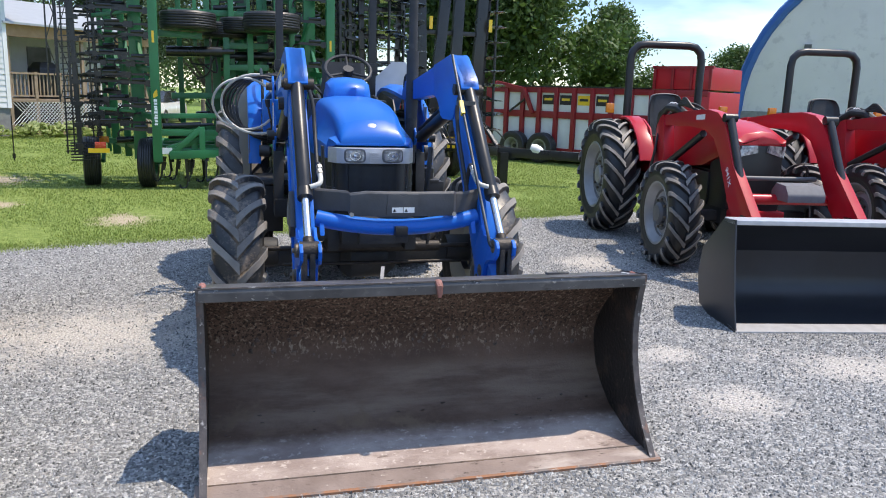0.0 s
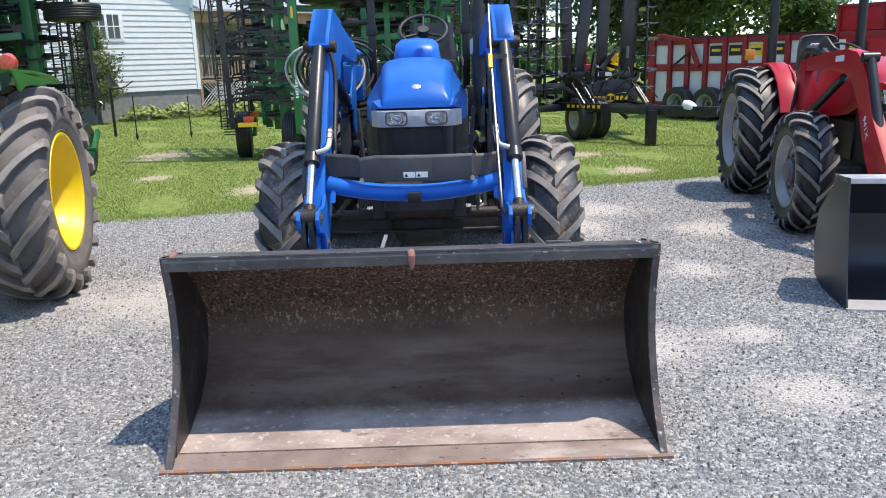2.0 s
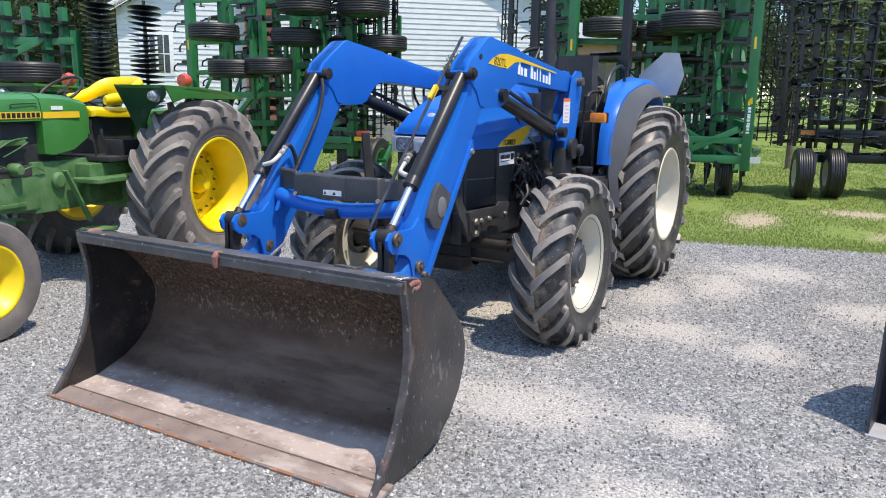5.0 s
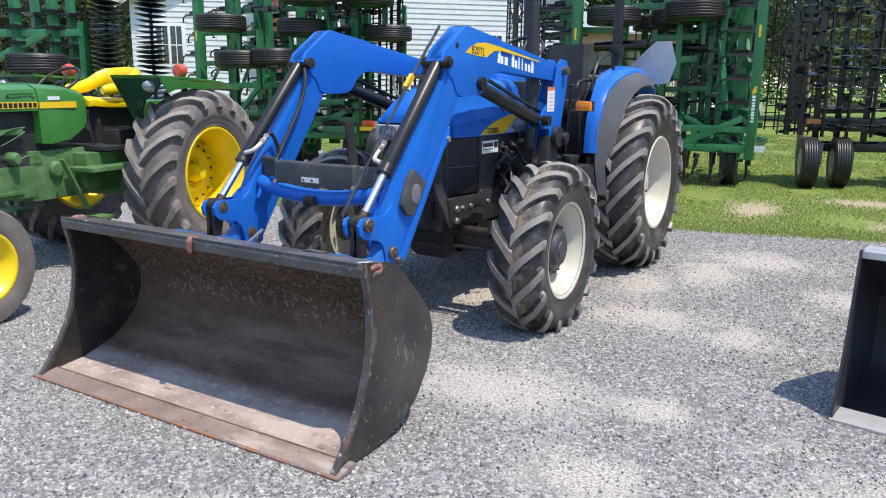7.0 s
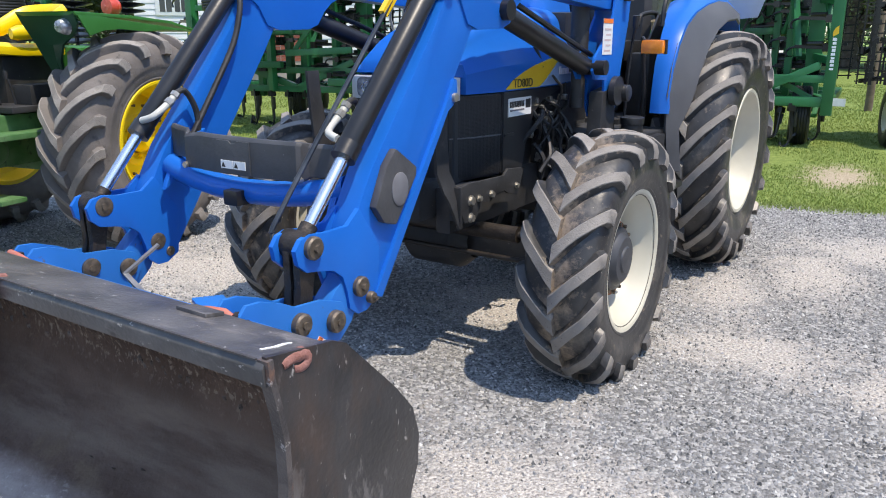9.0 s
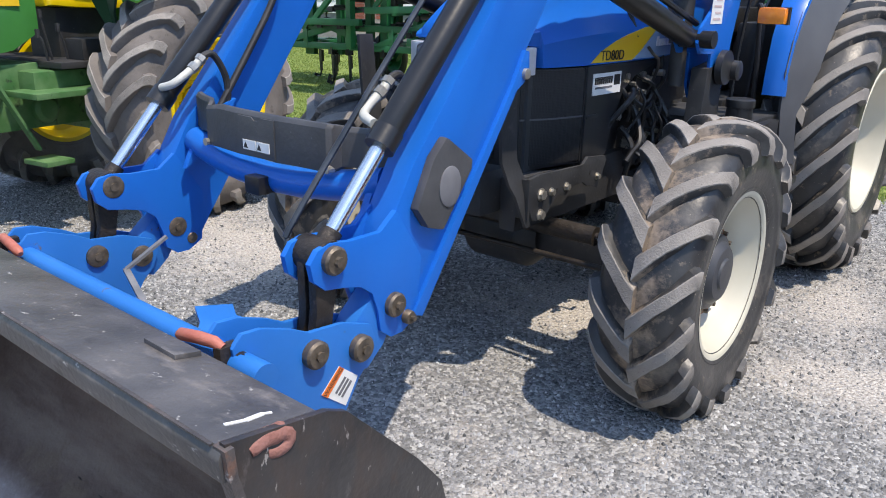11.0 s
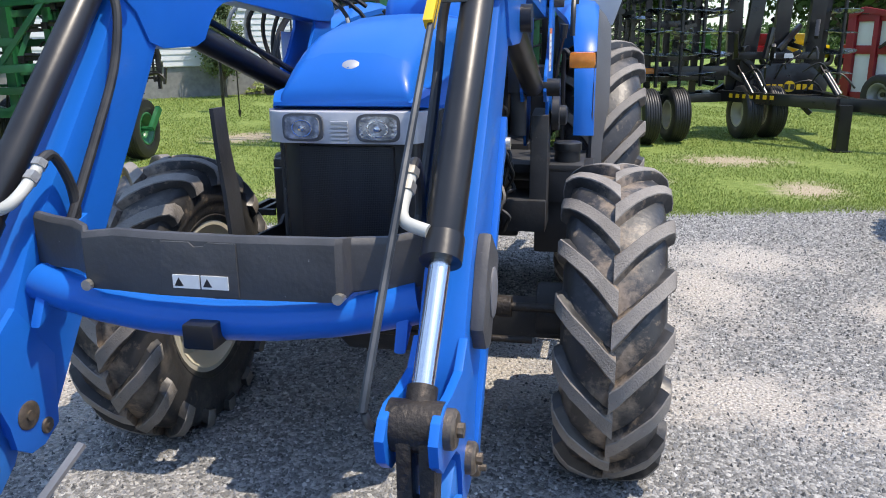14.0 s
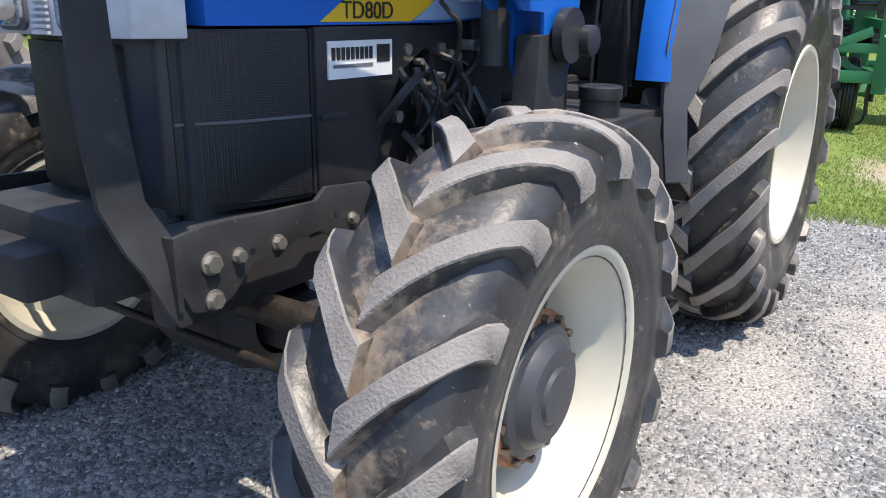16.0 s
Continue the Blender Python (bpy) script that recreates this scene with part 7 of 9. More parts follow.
    part("roll_bar", Shape().pipe([(-0.47, 1.55, 0.8), (-0.47, 1.55, 2.18), (-0.45, 1.55, 2.28), (-0.38, 1.55, 2.35), (-0.28, 1.55, 2.37), (0.28, 1.55, 2.37), (0.38, 1.55, 2.35), (0.45, 1.55, 2.28), (0.47, 1.55, 2.18), (0.47, 1.55, 0.8)], 0.05, 12), BLACK, t, "black arched roll bar")
    prof = [(-2.30, 0.44), (-2.20, 0.58), (-1.62, 1.12), (-1.46, 1.38), (-1.36, 1.50), (-1.22, 1.575), (-1.0, 1.60), (-0.5, 1.575), (0.18, 1.50), (0.24, 1.44), (0.15, 1.40), (-0.6, 1.42), (-1.0, 1.40), (-1.18, 1.33), (-1.32, 1.18), (-1.62, 0.72), (-2.05, 0.36), (-2.25, 0.36)]
    for s in (-1, 1):
        arm = part("loader_arm", Shape().plate(prof, s * 0.44, s * 0.53), RED, t, "red bent loader arm", bevel=0.01)
        part("arm_label", Shape().plate([(-0.95, 1.50), (-0.75, 1.49), (-0.75, 1.54), (-0.95, 1.55)], s * 0.53, s * 0.532), LABEL, arm)
        writing("model_lettering", "941X", 0.085, DECAL_W, t, Matrix.Translation((s * 0.5335, -1.56, 1.0)) @ pose(0, 0, 0, -58 * s, 0, 0) @ pose(0, 0, 0, 90, 0, 90 * s))
        part("mast", Shape().plate([(0.08, 1.52), (0.26, 1.50), (0.30, 1.1), (0.24, 0.6), (0.02, 0.6), (-0.02, 1.0)], s * 0.425, s * 0.545), RED, t, "red loader mast", bevel=0.01)
        a, b = Vector((s * 0.485, -1.40, 1.53)), Vector((s * 0.485, -1.78, 0.86))
        part("bucket_cylinder", Shape().tube(a, b, 0.036, n=14).tube((s * 0.43, a.y, a.z), (s * 0.55, a.y, a.z), 0.04).span((s * 0.44, -1.98, 0.62), (s * 0.53, -1.86, 0.70)), BLACK, t, "black bucket cylinder")
        part("rod", Shape().tube(b, (s * 0.485, -1.92, 0.66), 0.02, n=12), CHROME, t)
        part("lift_cylinder", Shape().tube((s * 0.485, 0.1, 0.95), (s * 0.485, -0.85, 1.36), 0.036, n=14), BLACK, t)
        part("grab_rail", Shape().pipe([(s * 0.36, -1.30, 0.80), (s * 0.36, -1.34, 1.04), (s * 0.30, -1.36, 1.10)], 0.014, 7), BLACK, t)
    part("cross_tube", Shape().tube((-0.5, -1.55, 0.80), (0.5, -1.55, 0.80), 0.05, n=16).span((-0.46, -1.98, 0.48), (0.46, -1.90, 0.60)), RED, t, bevel=0.01)
    part("valve_cover", Shape().plate([(-1.78, 0.80), (-1.78, 0.87), (-1.72, 0.95), (-1.55, 0.96), (-1.48, 0.88), (-1.48, 0.80)], -0.06, 0.30), GREY_ROUND, t, "grey-black valve cover on the cross tube", bevel=0.015)
    part("guard_tube", Shape().tube((-0.40, -1.42, 0.98), (0.40, -1.42, 0.98), 0.022), GREY_FENDER, t)
    for k in range(5):
        part("hose", Shape().pipe([(-0.5 + 0.02 * k, 0.1, 1.45), (-0.5, -0.2 - 0.03 * k, 1.62 + 0.02 * k), (-0.46, -0.5, 1.6), (-0.3, -0.6, 1.5)], 0.014, 7), HOSE, t)
    for s in (-1, 1):
        wheel("rear_wheel", t, (s * 0.74, 1.35, 0.715), s, RT, S_RIM, S_EX, "silver rear wheel with a black lug tyre", turn=3 * s)
        wheel("front_wheel", t, (s * 0.74, -0.76, 0.54), s, RF, S_RIMF, S_EXF, "silver front wheel with a black lug tyre", turn=9 * s)
    return t


def grey_bucket(m):
    b = thing("loader_bucket", "clean dark grey loader bucket with bright edge on the gravel", "bucket", m, "grey loader buckets")
    W = 1.10
    o = [(-2.78, 0.004), (-2.35, 0.008), (-2.18, 0.04), (-2.08, 0.14), (-2.05, 0.28), (-2.10, 0.50), (-2.42, 0.78), (-2.56, 0.80)]
    i = [(-2.56, 0.785), (-2.43, 0.765), (-2.115, 0.49), (-2.07, 0.28), (-2.10, 0.15), (-2.19, 0.055), (-2.35, 0.022), (-2.78, 0.014)]
    part("shell", Shape().plate(o + i, -W + 0.012, W - 0.012), GREY_BUCKET, b, "dark grey curved bucket shell")
    part("cutting_edge", Shape().plate([(-2.80, 0.002), (-2.66, 0.016), (-2.66, 0.032), (-2.80, 0.012)], -W, W), BRIGHT_EDGE, b, "bright bare cutting edge")
    part("top_bar", Shape().span((-W, -2.60, 0.775), (W, -2.42, 0.81)), BRIGHT_EDGE, b, "pale worn top bar", bevel=0.005)
    for s in (-1, 1):
        part("side_plate", Shape().plate([(-2.79, 0.0), (-2.3, 0.0), (-2.12, 0.05), (-2.04, 0.28), (-2.09, 0.51), (-2.42, 0.80), (-2.61, 0.815), (-2.66, 0.5), (-2.72, 0.22)], s * (W - 0.012), s * W), GREY_BUCKET, b, bevel=0.002)
    return b


RED_AT = pose(5.433, 6.953, 0, 0, 0, -13)
red_tractor(pose(5.45, 7.27, 0, 0, 0, -12))
grey_bucket(RED_AT)
RED_AT2 = pose(7.55, 6.75, 0, 0, 0, -12)
red_tractor(pose(7.75, 7.03, 0, 0, 0, -12))
grey_bucket(RED_AT2)


# ---- folded green field cultivators and a disc harrow on the lawn ----
ORG[0] = Vector((0, 0, 0))
GAUGE = plain_tyre_mesh("gauge_tyre", 0.40, 0.27, 0.20, 5, RUBBER_NEW, 32)
GAUGE_RIM = rim_mesh("gauge_rim", 0.20, 0.27, 0.0, GREEN_STEEL, 0.07, 24)
GAUGE_RIM_W = rim_mesh("pale_gauge_rim", 0.20, 0.27, 0.02, CREAM, 0.07, 24)
TINE = with_mat(mesh_of("shank", Shape().span((-0.02, -0.05, -0.05), (0.09, 0.05, 0.05)).beam((0.05, 0, 0), (0.46, 0, 0.015), 0.034, 0.045).tube((0.10, 0, 0.055), (0.30, 0, 0.05), 0.030, n=8).pipe([(0.44, 0, 0.01), (0.53, 0, -0.015), (0.57, 0, -0.07), (0.55, 0, -0.12)], 0.016, 6).beam((0.52, -0.05, -0.12), (0.56, 0.05, -0.12), 0.05, 0.012)), BLACK_STEEL)
LONG_SHANK = with_mat(mesh_of("long_shank", Shape().beam((0, 0, 0), (1.0, 0, 0.01), 0.03, 0.035).span((0.14, -0.04, -0.045), (0.22, 0.04, 0.04)).span((0.52, -0.045, -0.05), (0.66, 0.045, 0.045)).tube((0.24, 0, 0.04), (0.46, 0, 0.045), 0.026, n=8).span((0.84, -0.03, -0.035), (0.90, 0.03, 0.03)).pipe([(0, 0, 0), (-0.06, 0, -0.02), (-0.09, 0, -0.07)], 0.014, 6)), BLACK_STEEL)
SPIKE = with_mat(mesh_of("harrow_tine", Shape().pipe([(0, 0, 0), (0.05, 0, 0.015), (0.14, 0, -0.02), (0.20, 0, -0.03)], 0.008, 5)), BLACK_STEEL)


def lying_wheel(parent, at, rim=GAUGE_RIM, tilt=90, turn=0.0, scale=1.0):
    w = new("gauge_wheel", rim)
    w.parent = parent
    w.matrix_basis = Matrix.Translation(at) @ pose(0, 0, 0, 0, tilt, turn) @ Matrix.Diagonal((scale, scale, scale, 1))
    t = new("tyre", GAUGE)
    t.parent = w
    return w


def frame_bars(parent, bars, mat, name="frame_bar", size=(0.10, 0.10)):
    """Square tubes, one part each."""
    for a, b, *d in bars:
        w, h = d if d else size
        part(name, Shape().beam(a, b, w, h), mat, parent, bevel=0.008)


def harrow_wall(parent, x, y, z0, z1, dx, dy, n=3):
    """Standing spike-tooth harrow leaves: uprights with rungs and rows of spikes."""
    for k in range(n):
        px, py = x + dx * k, y + dy * k
        sh = Shape()
        for e in (0, 0.16):
            sh.beam((px + e, py, z0), (px + e + 0.02, py, z1), 0.025, 0.03, up=(0, 1, 0))
        z = z0 + 0.05
        while z < z1:
            sh.beam((px - 0.03, py, z), (px + 0.20, py, z + 0.01), 0.02, 0.02)
            z += 0.13
        part("harrow_leaf", sh, BLACK_STEEL, parent, "black standing harrow leaf", smooth=0)
        z = z0 + 0.1
        while z < z1:
            piece("harrow_tine", SPIKE, parent, Matrix.Translation((px + 0.18, py, z)) @ pose(0, 0, 0, 0, 0, 20))
            z += 0.26


def lattice_mast(parent, x, y, z0, z1, w, rung, zigzag=False, thick=0.022):
    """A standing harrow section: two rods joined by rungs or by a zigzag."""
    sh = Shape()
    for e in (0, w):
        sh.beam((x + e, y, z0), (x + e + 0.02, y + 0.03, z1), thick, thick, up=(0, 1, 0))
    z, flip = z0 + 0.04, 0
    while z < z1 - rung:
        if zigzag:
            sh.beam((x + w * flip, y, z), (x + w * (1 - flip), y + 0.01, z + rung), 0.014, 0.014)
            flip = 1 - flip
        else:
            sh.beam((x - 0.03, y, z), (x + w + 0.05, y, z + 0.012), 0.014, 0.016)
        z += rung
    part("harrow_leaf", sh, BLACK_STEEL, parent, "black standing harrow leaf", smooth=0)


def clamp_post(parent, x, y, z0, z1, step=0.33, w=0.07):
    sh = Shape().beam((x, y, z0), (x - 0.05, y, z1), w, w, up=(0, 1, 0))
    z = z0 + 0.1
    while z < z1:
        sh.span((x - w * 0.9, y - w, z), (x + w * 0.9, y + w, z + 0.07))
        z += step
    part("harrow_post", sh, BLACK_STEEL, parent, "black post with clamps")


def cultivator(left, right, middle, wheels_up, wheels_down, reach, harrows, decals):
    ob = thing("field_cultivator", "folded green field cultivator with black tines standing on the lawn", "cultivator", None, "folded green cultivators")
    rng = random.Random(int(abs(left[0][0]) * 100))
    for group, outward in ((left, -1), (right, -1), (middle, 1)):
        for k, (x, y) in enumerate(group):
            lean = 0.03 * k
            top = 4.7 - 0.12 * k
            part("wing_column", Shape().beam((x, y, 0.45), (x - lean, y, top), (0.14, 0.20, 0.11, 0.13, 0.07)[k % 5], (0.16, 0.10, 0.10, 0.10, 0.07)[k % 5], up=(0, 1, 0)), GREEN_STEEL, ob, bevel=0.01)
            z = 0.95 + 0.1 * (k % 3)
            while z < top - 0.2:
                a = rng.uniform(-8, 8) + (0 if k % 2 else 14 * outward)
                piece("tine", TINE, ob, Matrix.Translation((x + outward * 0.05, y + 0.06, z)) @ pose(0, 0, 0, 0, 0, (180 if outward < 0 else 0) + a))
                z += 0.37
        for k in range(len(group) - 1):
            (xa, ya), (xb, yb) = group[k], group[k + 1]
            for z in (0.62, 1.15, 1.9, 2.45, 3.2, 4.1):
                part("frame_bar", Shape().beam((xa, ya, z), (xb, yb, z + 0.05), 0.08, 0.09), GREEN_STEEL, ob, bevel=0.008)
            part("wing_brace", Shape().beam((xa, ya, 1.15), (xb, yb, 2.4), 0.06, 0.06), GREEN_STEEL, ob)
    (lx, ly), (rx, ry) = left[0], right[0]
    back = Vector((-0.05, reach, 0))
    A, B = Vector((lx, ly, 0)), Vector((rx, ry, 0))
    up = Vector((0, 0, 1))
    bars = []
    for f in (0, 0.34, 0.67, 1):
        for z in (0.62, 0.92):
            if z > 0.9 and f not in (0, 0.67):
                continue
            bars.append((A + back * f + up * z, B + back * f + up * z))
    for f in (0, 0.2, 0.45, 0.7, 1):
        p = A.lerp(B, f)
        bars.append((p + up * 0.62, p + back + up * 0.62))
        bars.append((p + up * 0.62, p + up * 0.92))
    bars += [(A.lerp(B, 0.05) + up * 0.65, A.lerp(B, 0.35) + up * 0.92), (A.lerp(B, 0.35) + up * 0.92, A.lerp(B, 0.6) + up * 0.65), (A.lerp(B, 0.95) + up * 1.1, A.lerp(B, 0.6) + up * 0.62)]
    bars += [(A.lerp(B, 0.3) + back * 0.4 + up * 0.9, A.lerp(B, 0.3) + back * 0.45 + up * 3.9), (A.lerp(B, 0.62) + back * 0.4 + up * 0.9, A.lerp(B, 0.62) + back * 0.45 + up * 3.9)]
    for z in (1.5, 2.2, 2.9, 3.5):
        bars.append((A.lerp(B, 0.08) + back * 0.35 + up * z, A.lerp(B, 0.92) + back * 0.4 + up * (z + 0.05)))
    frame_bars(ob, bars, GREEN_STEEL)
    for k in range(10):
        p = A.lerp(B, 0.05 + 0.1 * k) + back * rng.choice((0, 0.34, 0.67))
        piece("tine", TINE, ob, Matrix.Translation(p + up * 0.58) @ pose(0, 0, 0, 0, 88, 0) @ pose(0, 0, 0, rng.uniform(-30, 30), 0, 0))
    for k in range(6):
        p, q = A.lerp(B, 0.1 + 0.12 * k) + back * 0.4, A.lerp(B, 0.3 + 0.12 * k) + back * 0.38
        z = rng.uniform(1.0, 3.4)
        part("hydraulic_cylinder", Shape().tube(p + up * z, p.lerp(q, 0.6) + up * (z + 0.03), 0.05, n=12).tube(p.lerp(q, 0.6) + up * (z + 0.03), q + up * (z + 0.05), 0.025, n=8), BLACK_STEEL, ob, "black hydraulic cylinder")
    for k in range(9):
        p = A.lerp(B, rng.random()) + back * rng.uniform(0, 0.6) + up * rng.uniform(1.0, 3.0)
        q = p + Vector((rng.uniform(-0.7, 0.7), rng.uniform(-0.1, 0.3), rng.uniform(-0.9, 0.9)))
        part("hose", Shape().pipe([p, (p + q) / 2 + Vector((0.1, -0.1, -0.2)), q], 0.016, 6), HOSE, ob)
    for at, *sc in wheels_up:
        lying_wheel(ob, at, GAUGE_RIM, 90, rng.uniform(0, 90), sc[0] if sc else 1.0)
        x, y, z = at
        part("wheel_arm", Shape().beam((x + 0.1, y + 0.35, z + 0.02), (x, y, z), 0.06, 0.06).beam((x + 0.1, y + 0.35, z - 0.5), (x + 0.1, y + 0.35, z + 0.5), 0.06, 0.06, up=(0, 1, 0)), GREEN_STEEL, ob)
    for x, y, turn in wheels_down:
        lying_wheel(ob, (x, y, 0.405), GAUGE_RIM, 0, turn)
        part("wheel_arm", Shape().beam((x + 0.18, y, 0.40), (x + 0.18, y + 0.25, 0.66), 0.06, 0.08).tube((x, y, 0.405), (x + 0.2, y, 0.405), 0.03), GREEN_STEEL, ob)
    for h in harrows:
        harrow_wall(ob, *h)
    for x, y in decals:
        part("column_decal", Shape().plate([(x - 0.03, 1.46), (x + 0.035, 1.50), (x + 0.03, 1.60), (x - 0.01, 1.57), (x - 0.035, 1.52)], y - 0.086, y - 0.083, "y"), DECAL_Y, ob, "yellow maker's mark")
        for k in range(9):
            part("lettering_bar", Shape().span((x - 0.028 + 0.006 * (k % 2), y - 0.086, 1.04 + 0.046 * k), (x + 0.022, y - 0.083, 1.068 + 0.046 * k + 0.006 * (k % 3))), DECAL_W, ob)
        part("column_decal", Shape().span((x - 0.02, y - 0.086, 2.32), (x + 0.015, y - 0.083, 2.50)), DECAL_Y, ob)
        part("column_label", Shape().span((x - 0.02, y - 0.072, 0.58), (x + 0.22, y - 0.056, 0.68)), LABEL, ob)
    part("reflector", Shape().span((lx - 1.15, ly + 0.75, 0.70), (lx - 0.8, ly + 0.78, 0.80)), AMBER, ob, "amber reflector")
    part("frame_bar", Shape().beam((lx - 1.2, ly + 0.8, 0.75), (lx, ly + 0.8, 0.70), 0.08, 0.08), GREEN_STEEL, ob)
    return ob


cult = cultivator([(-0.63, 13.24), (-0.92, 13.8), (-1.15, 14.3), (-1.38, 14.8), (-1.55, 15.3)], [(2.2, 13.5), (1.93, 14.0), (1.72, 14.45), (1.5, 14.9)], [(0.35, 14.6), (0.85, 14.8)],
                  [((-0.10, 13.5, 2.70), 1.1), ((0.45, 14.2, 2.62), 1.0), ((0.80, 14.0, 2.70), 1.0), ((1.22, 13.4, 2.74), 1.15)],
                  [(-1.70, 13.9, 8), (-0.80, 13.6, -5), (1.85, 13.9, 5)], 2.6, [(0.6, 16.2, 0.8, 4.2, 0.5, 0.0, 4)], [(-0.63, 13.24), (2.2, 13.5)])
lattice_mast(cult, -2.30, 14.1, 1.45, 4.8, 0.13, 0.42, True)
lattice_mast(cult, -2.13, 14.0, 1.35, 4.8, 0.16, 0.50, True)
lattice_mast(cult, -1.99, 13.5, 0.55, 4.8, 0.10, 0.085)
lattice_mast(cult, -1.65, 13.9, 0.62, 4.8, 0.07, 0.12)
clamp_post(cult, -1.79, 13.4, 0.55, 4.8)
clamp_post(cult, -1.58, 14.2, 0.7, 4.8, 0.41, 0.05)
for k in range(7):
    part("harrow_rung", Shape().beam((-1.93, 13.35, 0.46 + 0.045 * k), (-1.52, 13.45, 0.46 + 0.045 * k), 0.02, 0.022), BLACK_STEEL, cult)
for k, z in enumerate((1.05, 1.20, 1.42, 1.71, 1.82, 2.0, 2.14, 2.42, 2.60, 2.85, 3.1, 3.4, 3.7, 4.0)):
    piece("shank", LONG_SHANK, cult, Matrix.Translation((-1.73 + 0.07 * (k % 3), 13.55 + 0.12 * (k % 4), z)) @ pose(0, 0, 0, 0, 0, 4 - 5 * (k % 3)))
for k, z in enumerate((0.85, 1.1, 1.35, 1.62, 1.9, 2.2, 2.45, 3.0, 3.3, 3.7)):
    piece("shank", LONG_SHANK, cult, Matrix.Translation((1.05 + 0.13 * (k % 3), 14.1 + 0.14 * (k % 4), z)) @ pose(0, 0, 0, 0, 0, 6 - 7 * (k % 3)))
for x, y, z0, z1 in ((1.62, 13.9, 0.6, 4.4), (1.40, 14.2, 0.6, 3.9), (1.22, 14.6, 0.6, 4.2), (0.62, 14.2, 0.9, 4.2), (-0.25, 14.9, 0.9, 4.0)):
    part("wing_column", Shape().beam((x, y, z0), (x - 0.04, y, z1), 0.09, 0.12, up=(0, 1, 0)), GREEN_STEEL, cult, bevel=0.01)
frame_bars(cult, [((-0.65, 13.5, 2.49), (0.1, 13.6, 2.47), 0.09, 0.10), ((-0.60, 13.35, 1.18), (0.35, 13.4, 1.20), 0.08, 0.08), ((-0.44, 13.2, 0.56), (0.05, 13.2, 1.0), 0.08, 0.09), ((0.06, 13.2, 0.5), (0.06, 13.2, 1.02), 0.09, 0.09), ((-0.45, 13.2, 0.56), (0.35, 13.2, 0.60), 0.12, 0.13),
                  ((-1.50, 13.6, 1.28), (-0.95, 13.5, 1.24), 0.07, 0.05), ((-1.55, 13.7, 2.72), (-0.70, 13.5, 2.85), 0.08, 0.06), ((0.45, 13.9, 2.0), (1.2, 14.0, 2.02)), ((0.45, 13.9, 2.36), (1.2, 14.0, 2.38)), ((0.5, 13.9, 1.7), (0.5, 13.9, 2.5)), ((0.9, 13.95, 1.7), (0.9, 13.95, 2.6)),
                  ((1.1, 13.45, 0.62), (2.2, 13.5, 0.62), 0.12, 0.13), ((1.15, 13.6, 1.1), (2.0, 13.55, 0.66), 0.06, 0.07), ((1.1, 13.5, 0.62), (0.9, 14.6, 1.5), 0.08, 0.08), ((1.55, 13.9, 2.4), (1.75, 13.7, 1.2), 0.10, 0.05), ((1.9, 13.8, 2.9), (1.5, 14.1, 1.5), 0.08, 0.05)], GREEN_STEEL)
for x0, x1, y, z, r in ((-0.46, 0.42, 13.7, 2.22, 0.085), (-0.55, 0.05, 13.35, 1.02, 0.045), (-0.40, 0.1, 13.45, 0.90, 0.04), (0.5, 1.5, 14.2, 2.2, 0.08), (-0.5, 0.3, 14.3, 0.80, 0.05), (-1.30, -0.9, 13.9, 0.75, 0.05)):
    part("hydraulic_cylinder", Shape().tube((x0, y, z), (x1, y + 0.05, z + 0.03), r, n=14).tube((x1, y + 0.05, z + 0.03), (x1 + 0.2, y + 0.06, z + 0.04), r * 0.5, n=8), BLACK_STEEL, cult, "black hydraulic cylinder")
for k in range(12):
    piece("harrow_tine", TINE, cult, Matrix.Translation((-0.55 + 0.22 * k, 13.3 + 0.2 * (k % 3), 0.52)) @ pose(0, 0, 0, 20 * (k % 3) - 20, 100, 30 * (k % 4)) @ Matrix.Diagonal((0.7, 0.7, 0.7, 1)))
part("tail_lamp", Shape().span((-1.56, 13.2, 0.66), (-1.40, 13.24, 0.76)), RED_LENS, cult, "red tail lamp", bevel=0.01)
part("reflector", Shape().span((-1.66, 13.2, 0.59), (-1.35, 13.23, 0.66)), DECAL_Y, cult, "yellow reflector strip")

cult = cultivator([(-7.45, 11.5), (-7.0, 11.9), (-6.6, 12.2), (-6.2, 12.5)], [(-4.35, 12.2), (-4.62, 12.5), (-4.85, 12.9), (-5.1, 13.1)], [(-5.5, 12.1), (-5.1, 12.5)],
                  [((-5.75, 10.75, 1.95), 1.1), ((-5.15, 10.9, 2.0), 1.0), ((-5.0, 11.5, 2.5), 1.1), ((-3.77, 12.35, 2.43), 1.0), ((-3.9, 11.9, 3.0), 1.1), ((-6.6, 11.2, 2.6), 1.1), ((-4.7, 11.3, 3.0), 1.1)],
                  [(-3.85, 12.2, 4), (-4.5, 12.5, -6), (-5.9, 12.6, 0)], 1.3, [], [(-7.45, 11.5)])
lattice_mast(cult, -4.22, 12.5, 0.62, 4.5, 0.12, 0.085)
lattice_mast(cult, -4.03, 12.45, 0.80, 4.5, 0.13, 0.10)
lattice_mast(cult, -3.88, 12.6, 1.0, 4.5, 0.11, 0.09)
lattice_mast(cult, -4.10, 12.9, 1.0, 4.5, 0.25, 0.14)
clamp_post(cult, -3.62, 12.5, 1.1, 4.5, 0.35, 0.035)
clamp_post(cult, -3.75, 12.7, 0.9, 4.5, 0.3, 0.04)
